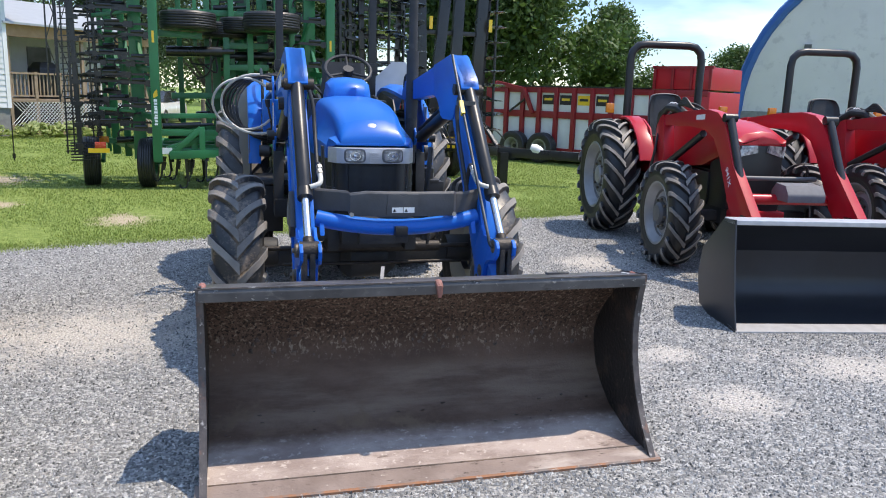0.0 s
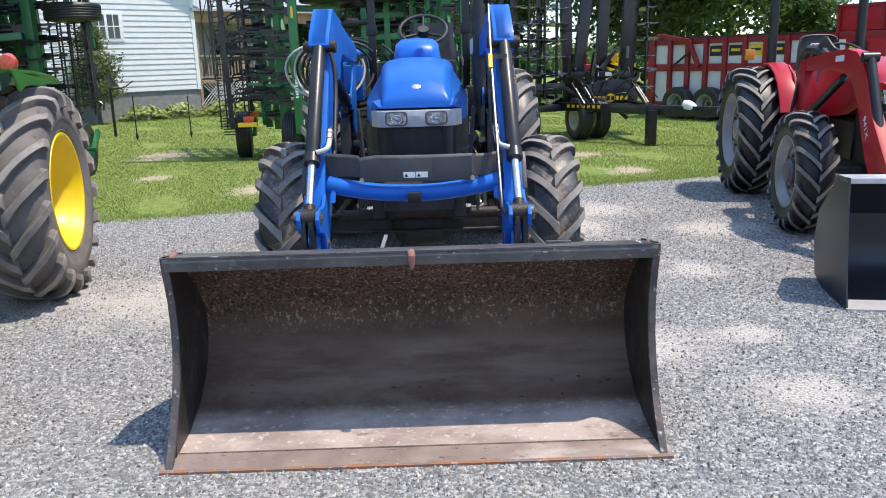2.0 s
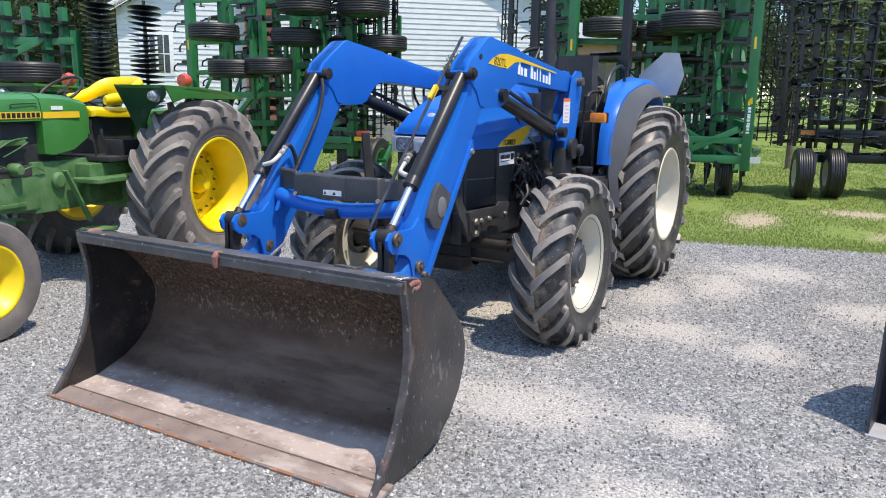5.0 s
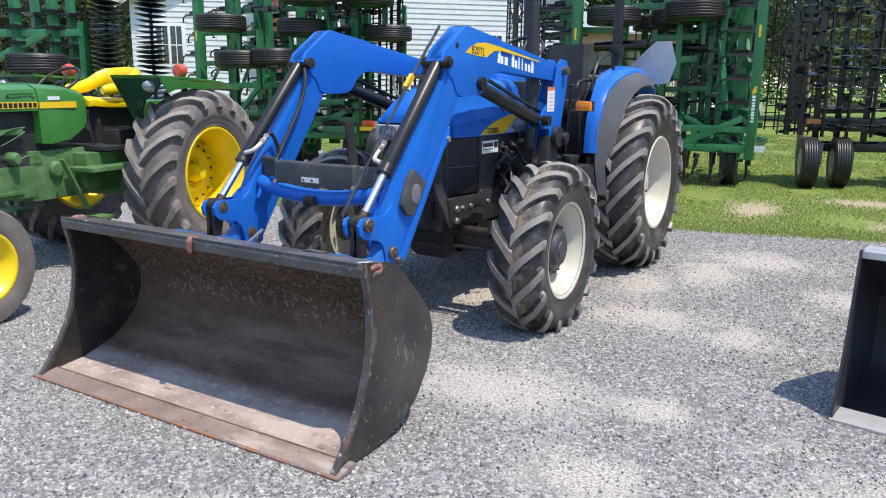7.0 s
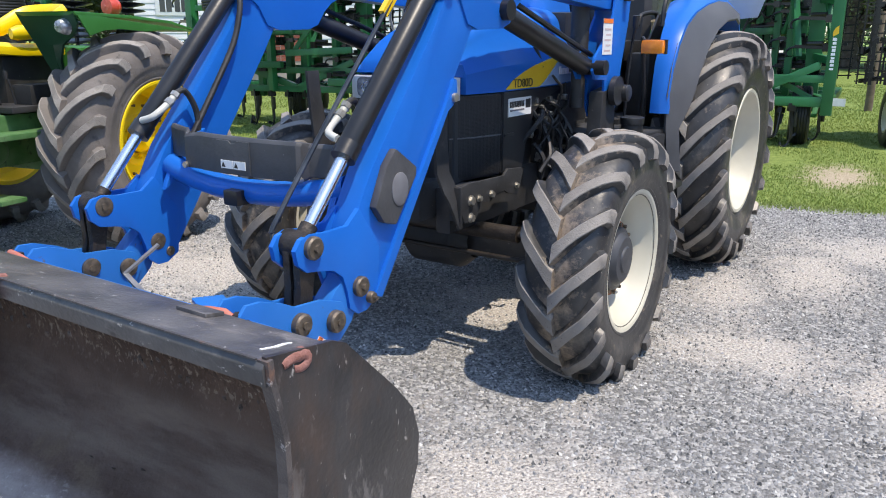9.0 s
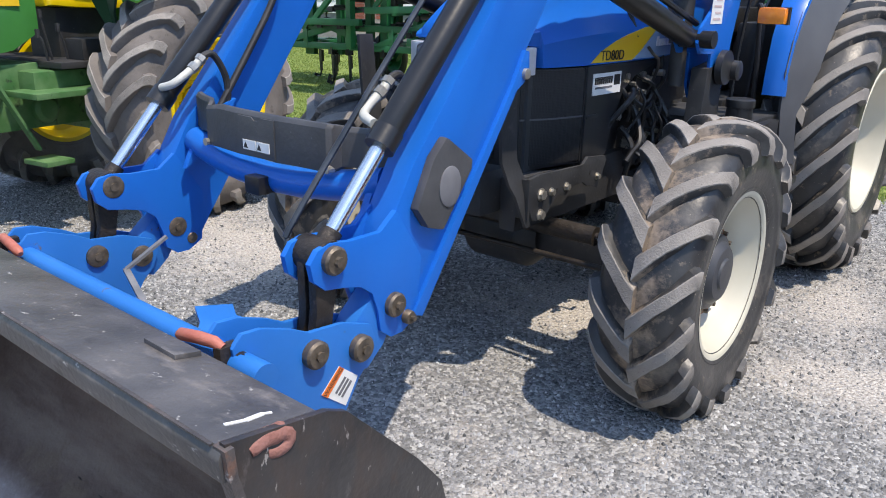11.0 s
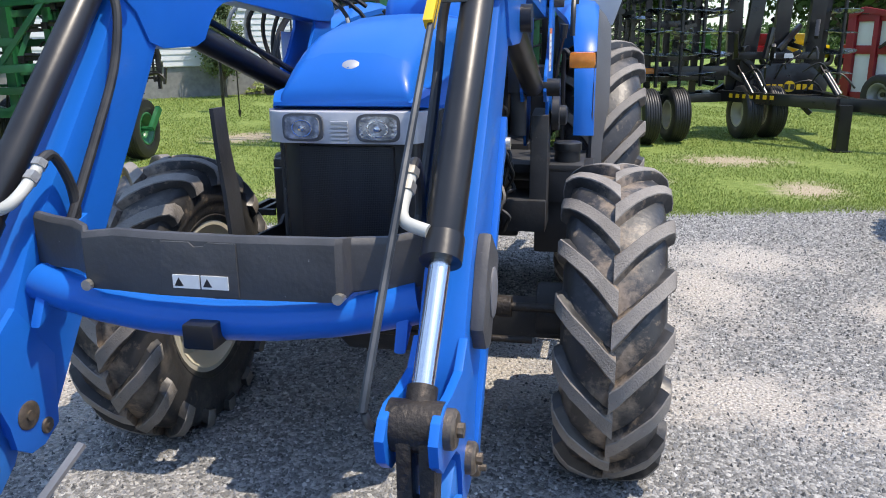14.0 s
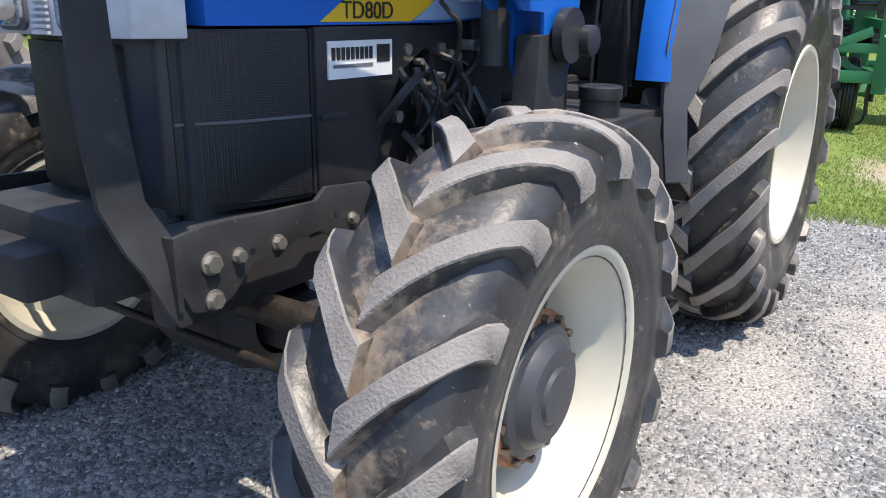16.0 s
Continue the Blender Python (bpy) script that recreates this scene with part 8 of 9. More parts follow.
part("harrow_foot", Shape().pipe([(-3.75, 12.4, 1.1), (-3.6, 12.4, 1.12), (-3.5, 12.4, 1.05)], 0.02, 6).beam((-3.52, 12.4, 0.98), (-3.48, 12.4, 1.2), 0.03, 0.03, up=(0, 1, 0)), BLACK_STEEL, cult)
for k in range(6):
    part("harrow_rung", Shape().beam((-4.1, 12.3, 0.30 + 0.09 * k), (-3.8, 12.4, 0.30 + 0.09 * k), 0.02, 0.025), BLACK_STEEL, cult)
part("reflector", Shape().span((-4.25, 12.1, 0.74), (-3.8, 12.13, 0.81)), DECAL_Y, cult, "yellow reflector strip")
part("tail_lamp", Shape().span((-4.2, 12.1, 0.81), (-3.95, 12.14, 0.92)), RED_LENS, cult, "red tail lamp", bevel=0.01)
for k, z in enumerate((0.85, 1.1, 1.3, 1.55, 1.75, 2.0, 2.2, 2.5, 2.75, 3.0, 3.3, 3.6)):
    piece("shank", LONG_SHANK, cult, Matrix.Translation((-5.15 + 0.1 * (k % 3), 12.0 + 0.12 * (k % 4), z)) @ pose(0, 0, 0, 0, 0, 8 - 9 * (k % 3)))
    piece("shank", LONG_SHANK, cult, Matrix.Translation((-6.7 + 0.15 * (k % 3), 11.6 + 0.15 * (k % 4), z + 0.1)) @ pose(0, 0, 0, 0, 0, 12 - 9 * (k % 3)))
    piece("shank", LONG_SHANK, cult, Matrix.Translation((-4.75 + 0.1 * (k % 3), 12.3 + 0.1 * (k % 3), z + 0.06)) @ pose(0, 0, 0, 0, 0, 8 - 9 * (k % 3)) @ Matrix.Diagonal((0.7, 1, 1, 1)))
for x, y in ((-5.9, 11.7), (-5.65, 12.4), (-6.3, 11.9), (-4.5, 12.8), (-4.95, 12.2)):
    part("wing_column", Shape().beam((x, y, 0.6), (x - 0.05, y, 4.4), 0.10, 0.12, up=(0, 1, 0)), GREEN_STEEL, cult, bevel=0.01)
frame_bars(cult, [((-6.9, 11.4, 1.0), (-5.6, 11.6, 1.02)), ((-6.9, 11.4, 1.5), (-5.2, 11.8, 1.55)), ((-6.6, 11.5, 0.95), (-5.9, 11.6, 1.7), 0.07, 0.08), ((-5.6, 11.7, 2.0), (-4.4, 12.0, 2.1)), ((-5.5, 11.6, 1.2), (-4.5, 12.0, 1.25)), ((-5.4, 11.7, 1.25), (-4.8, 11.9, 2.05), 0.06, 0.07), ((-4.9, 11.9, 0.75), (-4.3, 12.1, 0.75), 0.12, 0.12)], GREEN_STEEL)

# disc harrow behind the green tractor
dh = thing("disc_harrow", "folded green disc harrow with black disc gangs on the lawn", "disc harrow")
for x, y, w in ((-7.35, 7.15, 0.14), (-6.95, 7.55, 0.11), (-6.62, 7.9, 0.11), (-6.9, 8.4, 0.10), (-7.3, 8.1, 0.10)):
    part("frame_post", Shape().beam((x, y, 0.4), (x, y, 2.75), w, w, up=(0, 1, 0)), GREEN_STEEL, dh, bevel=0.01)
    z = 1.4
    while z < 2.7:
        part("post_clamp", Shape().span((x - 0.11, y - 0.11, z), (x + 0.11, y + 0.11, z + 0.05)), BLACK_STEEL, dh)
        z += 0.22
frame_bars(dh, [((-7.4, 7.1, 1.6), (-6.4, 8.2, 1.62)), ((-7.4, 7.1, 0.7), (-6.0, 8.6, 0.7)), ((-7.35, 7.15, 1.7), (-6.62, 7.9, 2.3)), ((-6.62, 7.9, 0.7), (-5.9, 8.7, 0.7)), ((-7.4, 7.1, 2.2), (-6.4, 8.2, 2.25)), ((-6.4, 8.2, 0.7), (-6.4, 8.2, 2.4))], GREEN_STEEL)
DISC_ME = with_mat(mesh_of("disc", Shape().lathe([(0, 0.0), (0.012, 0.12), (0.05, 0.27), (0.056, 0.27), (0.018, 0.12), (0.006, 0.0)], 28, axis="z")), BLACK_STEEL)
for gx, gy, n in ((-6.08, 8.35, 22), (-5.72, 8.85, 22), (-7.75, 7.0, 22)):
    part("gang_shaft", Shape().tube((gx, gy, 0.9), (gx, gy, 2.85), 0.025), BLACK_STEEL, dh)
    for k in range(n):
        piece("disc", DISC_ME, dh, Matrix.Translation((gx, gy, 1.15 + 0.074 * k)) @ pose(0, 0, 0, 3, -4, 30 * k) @ Matrix.Diagonal((0.86, 0.86, 0.8, 1)))
for at in ((-6.55, 7.55, 1.80), (-7.6, 6.75, 1.82)):
    lying_wheel(dh, at, GAUGE_RIM, 90)
lying_wheel(dh, (-6.4, 8.5, 0.405), GAUGE_RIM, 0, 20)
lying_wheel(dh, (-7.4, 7.6, 0.405), GAUGE_RIM, 0, 20)

# ---- folded black tillage machine ----
storm = thing("tillage_machine", "folded glossy black disc tillage machine with drawbar on the lawn", "tillage machine")
BDISC = with_mat(mesh_of("wavy_disc", Shape().lathe([(0, 0.0), (0.012, 0.1), (0.03, 0.24), (0.035, 0.24), (0.018, 0.1), (0.006, 0.0)], 26, axis="z")), GLOSS_DISC)
B = Vector
frame_bars(storm, [((2.95, 14.6, 0.62), (5.6, 15.6, 0.62)), ((3.1, 15.3, 0.62), (5.4, 16.4, 0.62)), ((2.95, 14.6, 0.62), (3.1, 15.3, 0.62)), ((4.0, 15.0, 0.62), (4.1, 15.9, 0.62)), ((5.6, 15.6, 0.62), (5.4, 16.4, 0.62)),
                   ((2.95, 14.6, 0.95), (4.2, 15.05, 0.95)), ((4.2, 15.1, 0.65), (5.5, 13.75, 0.62), 0.14, 0.16), ((5.6, 15.6, 0.65), (5.65, 13.75, 0.62), 0.14, 0.16), ((5.4, 13.9, 0.62), (6.9, 13.0, 0.58), 0.15, 0.17), ((4.55, 14.75, 0.62), (5.62, 14.75, 0.62))], BLACK_STEEL, "frame_bar", (0.13, 0.13))
for a, b in (((3.05, 14.75, 0.6), (2.95, 14.7, 4.6)), ((3.35, 15.1, 0.6), (3.3, 15.1, 4.6)), ((3.75, 15.0, 0.6), (3.8, 15.0, 4.5)), ((4.42, 15.4, 0.7), (4.32, 15.5, 4.6)), ((4.55, 15.3, 0.7), (4.98, 15.5, 4.6)), ((5.05, 15.4, 0.7), (5.22, 15.5, 4.7)), ((5.55, 15.5, 0.7), (5.75, 15.5, 4.7)), ((5.75, 15.9, 0.7), (5.95, 15.9, 4.6))):
    part("wing_column", Shape().beam(a, b, 0.21 if a[0] > 4 else 0.10, 0.16 if a[0] > 4 else 0.10, up=(0, 1, 0)), BLACK_STEEL, storm, bevel=0.01)
frame_bars(storm, [((3.0, 14.75, z), (3.85, 15.05, z + 0.03)) for z in (1.2, 1.7, 2.2, 2.7, 3.2, 3.7)] + [((4.35, 15.5, z), (5.7, 15.5, z)) for z in (1.05, 2.9, 4.0)], BLACK_STEEL, "frame_bar", (0.09, 0.09))
rng = random.Random(21)
for gx, gy in ((3.15, 14.5), (3.5, 14.6), (3.85, 14.85), (4.15, 15.2), (6.05, 15.6), (5.95, 16.1)):
    part("gang_shaft", Shape().tube((gx, gy, 0.8), (gx, gy, 4.4), 0.028), BLACK_STEEL, storm)
    z = 0.95
    while z < 4.3:
        piece("disc", BDISC, storm, Matrix.Translation((gx + rng.uniform(-0.04, 0.04), gy, z)) @ pose(0, 0, 0, rng.uniform(-8, 8), rng.uniform(-8, 8), 0))
        part("disc_arm", Shape().beam((gx, gy, z), (gx + rng.uniform(-0.25, 0.25), gy + 0.3, z + 0.08), 0.05, 0.05), BLACK_STEEL, storm)
        z += 0.30
harrow_wall(storm, 2.55, 14.9, 0.8, 4.5, 0.2, 0.1, 2)
for x, y in ((3.0, 14.2), (3.45, 14.5), (4.55, 14.95), (4.95, 15.15)):
    lying_wheel(storm, (x, y, 0.405), GAUGE_RIM_W, 0, 12)
    part("wheel_fork", Shape().beam((x + 0.17, y, 0.40), (x + 0.17, y + 0.2, 0.7), 0.06, 0.08).tube((x - 0.02, y, 0.405), (x + 0.19, y, 0.405), 0.035), BLACK_STEEL, storm)
part("jack_stand", Shape().span((5.44, 13.5, 0.0), (5.60, 13.66, 0.62)).span((5.40, 13.46, 0.0), (5.64, 13.70, 0.02)), BLACK_STEEL, storm, "black jack stand")
part("hitch_cloth", Shape().lathe([(-0.12, 0.07), (-0.05, 0.10), (0.05, 0.09), (0.12, 0.06)], 14).moved(Matrix.Translation((6.15, 13.45, 0.68)) @ pose(0, 0, 0, 0, 20, -30)), LABEL, storm, "white rag wrapped on the hitch")
part("name_plate", Shape().plate([(4.65, 0.58), (5.72, 0.58), (5.75, 0.85), (5.45, 1.12), (4.9, 1.12), (4.62, 0.86)], 15.08, 15.3, "y"), BLACK_STEEL, storm, "black centre casting", bevel=0.015)
part("maker_mark", Shape().lathe([(0, 0), (0, 0.085), (-0.008, 0.085), (-0.008, 0)], 24, (5.2, 15.08, 0.78), "y"), DECAL_Y, storm, "round yellow mark")
for k in range(8):
    part("lettering_bar", Shape().span((4.86 + 0.088 * k, 15.066, 0.735), (4.92 + 0.088 * k, 15.072, 0.815)), DECAL_Y if not 2 < k < 5 else INK, storm)
part("centre_bar", Shape().beam((4.35, 15.1, 1.24), (5.6, 15.2, 1.23), 0.10, 0.11), BLACK_STEEL, storm, bevel=0.01)
for x in (4.82, 5.08):
    part("bar_label", Shape().span((x, 15.06, 1.2), (x + 0.13, 15.075, 1.27)), LABEL, storm)
part("side_beam", Shape().beam((2.85, 14.6, 1.02), (4.25, 15.05, 1.02), 0.13, 0.15), BLACK_STEEL, storm, bevel=0.01)
for k in range(34):
    p = B((rng.uniform(4.15, 5.7), rng.uniform(14.9, 15.9), rng.uniform(0.6, 1.5)))
    q = p + B((rng.uniform(-0.5, 0.5), rng.uniform(-0.3, 0.3), rng.uniform(-0.35, 0.45)))
    part("linkage_bar", Shape().beam(p, q, 0.06, 0.07), BLACK_STEEL, storm, bevel=0.006)
for k in range(70):
    p = B((rng.uniform(2.55, 4.15), rng.uniform(14.6, 15.4), rng.uniform(0.7, 4.3)))
    q = p + B((rng.uniform(-0.3, 0.3), rng.uniform(-0.3, 0.3), rng.uniform(-0.08, 0.08)))
    sh = Shape().beam(p, q, 0.05, 0.055)
    if k % 2:
        sh.tube(q, q + B((0, 0, 0.10)), 0.05, n=10)
    part("disc_arm", sh, BLACK_STEEL, storm)
for k in range(22):
    piece("disc", BDISC, storm, Matrix.Translation((rng.uniform(2.7, 4.1), rng.uniform(14.5, 15.2), rng.uniform(0.9, 4.2))) @ pose(0, 0, 0, rng.uniform(-10, 10), rng.uniform(-10, 10), 0) @ Matrix.Diagonal((0.9, 0.9, 1, 1)))
clamp_post(storm, 2.62, 14.7, 0.8, 4.6, 0.24, 0.05)
clamp_post(storm, 2.82, 14.8, 0.8, 4.6, 0.28, 0.06)
lattice_mast(storm, 2.45, 14.8, 0.8, 4.6, 0.12, 0.09)
for k in range(7):
    p = Vector((4.35, 14.93, 0.66)).lerp(Vector((4.82, 14.45, 0.66)), k / 6)
    part("lettering_bar", Shape().beam(p + B((-0.06, -0.06, 0)), p + B((-0.02, -0.10, 0)), 0.006, 0.06), DECAL_Y, storm)
for k in range(4):
    part("lettering_bar", Shape().beam((5.66 + 0.0 * k, 14.6 - 0.09 * k, 0.66), (5.66, 14.54 - 0.09 * k, 0.66), 0.17, 0.05), DECAL_Y, storm)
for k, (x, y) in enumerate(((4.55, 14.55), (4.75, 14.6), (5.62, 14.2), (5.72, 14.4))):
    part("hydraulic_cylinder", Shape().tube((x, y, 0.70), (x - 0.12, y + 0.25, 0.98), 0.035, n=12), BLACK_STEEL, storm, "black hydraulic cylinder")
    part("rod", Shape().tube((x - 0.12, y + 0.25, 0.98), (x - 0.17, y + 0.35, 1.10), 0.014), GREASY, storm)
for k in range(12):
    p = B((rng.uniform(4.4, 5.7), rng.uniform(14.3, 15.3), rng.uniform(0.7, 1.3)))
    q = p + B((rng.uniform(-0.6, 0.6), rng.uniform(-0.4, 0.4), rng.uniform(-0.4, 0.4)))
    part("hose", Shape().pipe([p, (p + q) / 2 + B((0, -0.1, 0.15)), q], 0.014, 6), HOSE, storm)
for x in (4.5, 5.78):
    part("reflector", Shape().span((x, 15.3, 2.95), (x + 0.07, 15.33, 3.2)), DECAL_Y, storm)
part("marker_lamp", Shape().span((2.9, 14.55, 1.0), (3.15, 14.58, 1.08)), AMBER, storm)

# ---- red manure spreader ----
spr = thing("manure_spreader", "long red manure spreader with white side panels on the lawn", "spreader", pose(7.645, 19.91, 0, 0, 0, -58))
LS, PITCH = 6.0, 0.52
part("box_floor", Shape().span((0, 0.05, 0.30), (LS, 1.8, 0.38)).span((0.0, 0.0, 0.3), (0.1, 1.84, 1.9)).span((LS - 0.1, 0, 0.3), (LS, 1.84, 1.8)).span((0, 1.75, 0.3), (LS, 1.81, 1.85)), RED_DARK, spr)
for z, h in ((0.33, 0.07), (1.24, 0.085), (1.86, 0.07)):
    part("box_rail", Shape().span((-0.05, -0.03, z - h), (LS + 0.05, 0.10, z + h)), RED_DARK, spr, bevel=0.012)
part("top_flange", Shape().span((0.2, -0.06, 1.93), (LS - 1.3, 0.03, 1.965)), BLACK_STEEL, spr, "black top edge")
POLY_LOW = with_mat(mesh_of("side_panel", Shape().span((-0.20, 0.01, 0.38), (0.20, 0.05, 1.17)), 0.008), POLY)
POLY_HIGH = with_mat(mesh_of("side_panel", Shape().span((-0.20, 0.01, 1.31), (0.20, 0.05, 1.81)), 0.008), POLY)
for k in range(11):
    x = 0.05 + PITCH * k
    part("box_rib", Shape().span((x - 0.055, -0.07, 0.28), (x + 0.055, 0.05, 1.92)), RED_DARK, spr, bevel=0.012)
    if k < 9:
        piece("side_panel", POLY_LOW, spr, Matrix.Translation((x + PITCH / 2, 0, 0)))
        piece("side_panel", POLY_HIGH, spr, Matrix.Translation((x + PITCH / 2, 0, 0)))
part("front_brace", Shape().beam((-0.05, -0.02, 1.90), (0.25, -0.05, 2.02), 0.09, 0.11).beam((0.25, -0.05, 2.02), (1.15, -0.08, 1.86), 0.09, 0.11).beam((1.15, -0.08, 1.88), (1.45, -0.08, 1.26), 0.08, 0.10).span((-0.1, -0.05, 0.4), (0.05, 1.9, 1.95)), RED_DARK, spr, bevel=0.01)
part("strut", Shape().tube((0.72, -0.09, 1.28), (1.2, -0.09, 1.62), 0.03, n=10), BLACK_STEEL, spr, "black strut")
part("beater_housing", Shape().span((LS - 1.25, 0.0, 1.94), (LS + 0.1, 1.84, 2.44)).span((LS - 1.25, -0.02, 0.95), (LS + 0.1, 1.86, 1.90)), RED, spr, "bright red beater housing", bevel=0.02)
for k in range(4):
    part("box_rib", Shape().span((LS - 1.27 + 0.44 * k, -0.05, 1.94), (LS - 1.21 + 0.44 * k, 0.0, 2.44)), RED_DARK, spr)
part("box_rail", Shape().span((LS - 1.3, -0.05, 2.40), (LS + 0.14, 0.03, 2.46)), RED_DARK, spr)
part("chain_guard", Shape().span((LS - 1.0, -0.06, 1.52), (LS - 0.62, -0.02, 1.72)), INK, spr, "black guard", bevel=0.01)
part("side_decal", Shape().span((LS - 0.96, -0.066, 1.57), (LS - 0.66, -0.059, 1.67)), DECAL_Y, spr)
part("side_decal", Shape().span((LS - 1.2, -0.03, 1.50), (LS - 1.06, -0.019, 1.78)), LABEL, spr)
for k, mat in ((3, INK), (4, INK), (5, DECAL_Y), (6, INK)):
    x = 0.05 + PITCH * k + 0.09
    part("side_decal", Shape().span((x, 0.002, 1.50), (x + 0.34, 0.01, 1.74)), mat, spr)
    part("side_decal", Shape().span((x + 0.05, -0.002, 1.60), (x + 0.29, 0.003, 1.66)), INK if mat is DECAL_Y else DECAL_Y, spr)
SPT = plain_tyre_mesh("spreader_tyre", 0.39, 0.32, 0.21, 4, RUBBER_NEW, 32)
SPR = rim_mesh("spreader_rim", 0.21, 0.32, -0.04, SILVER, 0.08, 24)
for x in (1.0, 1.86):
    for y in (-0.20, 2.0):
        w = new("wheel", SPR)
        w.parent = spr
        w.matrix_basis = Matrix.Translation((x, y, 0.392)) @ pose(0, 0, 0, 0, 0, -90 if y < 0 else 90)
        t = new("tyre", SPT)
        t.parent = w
part("axle", Shape().tube((1.0, -0.2, 0.39), (1.0, 2.0, 0.39), 0.05).tube((1.86, -0.2, 0.39), (1.86, 2.0, 0.39), 0.05).span((0.6, 0.3, 0.30), (2.3, 0.5, 0.5)).span((0.6, 1.3, 0.30), (2.3, 1.5, 0.5)), BLACK_STEEL, spr)
part("tongue", Shape().beam((0, 0.9, 0.55), (-1.6, 0.9, 0.5), 0.14, 0.14), RED_DARK, spr)


# ---- house with porch ----
ORG[0] = Vector((0, 0, 0))
HA, HB = Vector((-7.3, 32.2, 0)), Vector((-20.3, 20.9, 0))
NEAR = Matrix.Translation((1.25, 0.2, 1.57)) @ Matrix.Scale(0.82, 4) @ Matrix.Translation((-0.8, -0.2, -1.57))
HL = (HB - HA).length
turn = math.degrees(math.atan2(HB.y - HA.y, HB.x - HA.x))
house = thing("house", "white clapboard house with a brick chimney and porch beyond the lawn", "house", NEAR @ pose(HA.x, HA.y, 0, 0, 0, turn))
# local frame: x along the wall from its corner, y < 0 indoors is behind, wall face at y = 0 looking to +y
eave, peak, left_eave = 4.9, 9.5, 4.4


def gable(x):
    return eave + (peak - eave) * x / (HL / 2) if x < HL / 2 else peak + (left_eave - peak) * (x - HL / 2) / (HL / 2)


part("wall", Shape().plate([(0, 0.7), (HL, 0.7), (HL, left_eave), (HL / 2, peak), (0, eave)], -0.25, 0.0, "y").span((0, -9, 0.7), (0.2, -0.2, eave)).span((HL - 0.2, -9, 0.7), (HL, -0.2, left_eave)).span((0, -9.2, 0.7), (HL, -9, eave)), SIDING, house, "white wall")
boards = Shape()
z = 0.72
while z < peak - 0.3:
    x0 = 0.0 if z < eave else (z - eave) / (peak - eave) * HL / 2
    x1 = HL if z < left_eave else HL - (z - left_eave) / (peak - left_eave) * HL / 2
    if x1 - x0 > 0.4:
        boards.plate([(0.002, z), (0.035, z), (0.010, z + 0.20), (0.002, z + 0.20)], x0, x1)
    z += 0.20
tagged(part("clapboard", boards, SIDING, house, "white lapped clapboards", smooth=0), kind="stuff")
part("foundation", Shape().span((0, -9.1, -0.345), (HL, -0.03, 0.7)), CONCRETE, house, "grey block foundation")
part("corner_board", Shape().span((-0.03, -0.05, 0.7), (0.12, 0.05, eave)), TRIM_W, house)
part("roof", Shape().plate([(-0.5, eave - 0.25), (HL / 2, peak + 0.15), (HL + 0.5, left_eave - 0.25), (HL + 0.5, left_eave - 0.05), (HL / 2, peak + 0.38), (-0.5, eave - 0.05)], -9.5, 0.45, "y"), SHINGLE, house, "grey shingle roof")
part("roof_trim", Shape().beam((-0.5, 0.42, eave - 0.13), (HL / 2, 0.42, peak + 0.25), 0.06, 0.25).beam((HL / 2, 0.42, peak + 0.25), (HL + 0.5, 0.42, left_eave - 0.13), 0.06, 0.25), TRIM_W, house)
for x, z, w, h in ((2.95, 2.66, 1.05, 0.88), (8.4, 3.2, 1.2, 1.1), (15.4, 2.2, 1.0, 1.4), (8.4, 6.6, 1.0, 1.3)):
    win = part("window", Shape().span((x - 0.1, 0.03, z - 0.1), (x + w + 0.1, 0.06, z + h + 0.1)), TRIM_W, house, "white framed window", bevel=0.01)
    for k in range(2):
        part("pane", Shape().span((x + 0.05 + k * w / 2, 0.05, z + 0.02), (x - 0.05 + (k + 1) * w / 2, 0.068, z + h - 0.02)), PANE, win, "dark glass pane")
        part("mullion", Shape().span((x + 0.05 + k * w / 2, 0.066, z + h / 2 - 0.02), (x - 0.05 + (k + 1) * w / 2, 0.078, z + h / 2 + 0.02)).span((x + (k + 0.5) * w / 2 - 0.015, 0.066, z), (x + (k + 0.5) * w / 2 + 0.015, 0.076, z + h)), TRIM_W, win)
part("vent", Shape().lathe([(0, 0), (0.05, 0.22), (0.08, 0.24), (0.08, 0.28), (0.04, 0.3)], 20, (2.4, 0.03, 4.6), "y"), TRIM_W, house, "round gable vent")
chim = part("chimney", Shape().span((11.5, 0.02, -0.345), (12.75, 0.45, 10.8)), MORTAR, house, "red brick chimney")
BR = with_mat(mesh_of("brick", Shape().box((0, 0, 0), (0.38, 0.02, 0.115)), smooth=0), BRICK)
for r in range(78):
    for c in range(3):
        piece("brick", BR, chim, Matrix.Translation((11.72 + 0.4 * c, 0.455, 0.6 + 0.13 * r)) @ Matrix.Diagonal((1 if (r + c) % 2 else 0.96, 1, 1, 1)))
# porch to the side of the corner
porch = thing("porch", "raised wooden porch with railing, lattice skirt and pale metal roof", "porch", NEAR @ pose(HA.x, HA.y, 0, 0, 0, turn + 180))
PW = 6.2
part("deck", Shape().span((0.1, 0.2, 0.92), (PW, 3.2, 1.04)), WOOD, porch, "weathered deck boards", bevel=0.01)
for k in range(7):
    part("post", Shape().span((0.12 + k, 0.2, -0.345), (0.24 + k, 0.32, 2.05 if k not in (0, 3, 6) else 3.6)), WOOD, porch)
part("handrail", Shape().span((0.1, 0.18, 1.95), (PW, 0.34, 2.02)).span((0.1, 0.22, 1.12), (PW, 0.30, 1.18)), WOOD, porch)
BAL = with_mat(mesh_of("baluster", Shape().span((-0.025, -0.02, 1.15), (0.025, 0.02, 1.96))), WOOD)
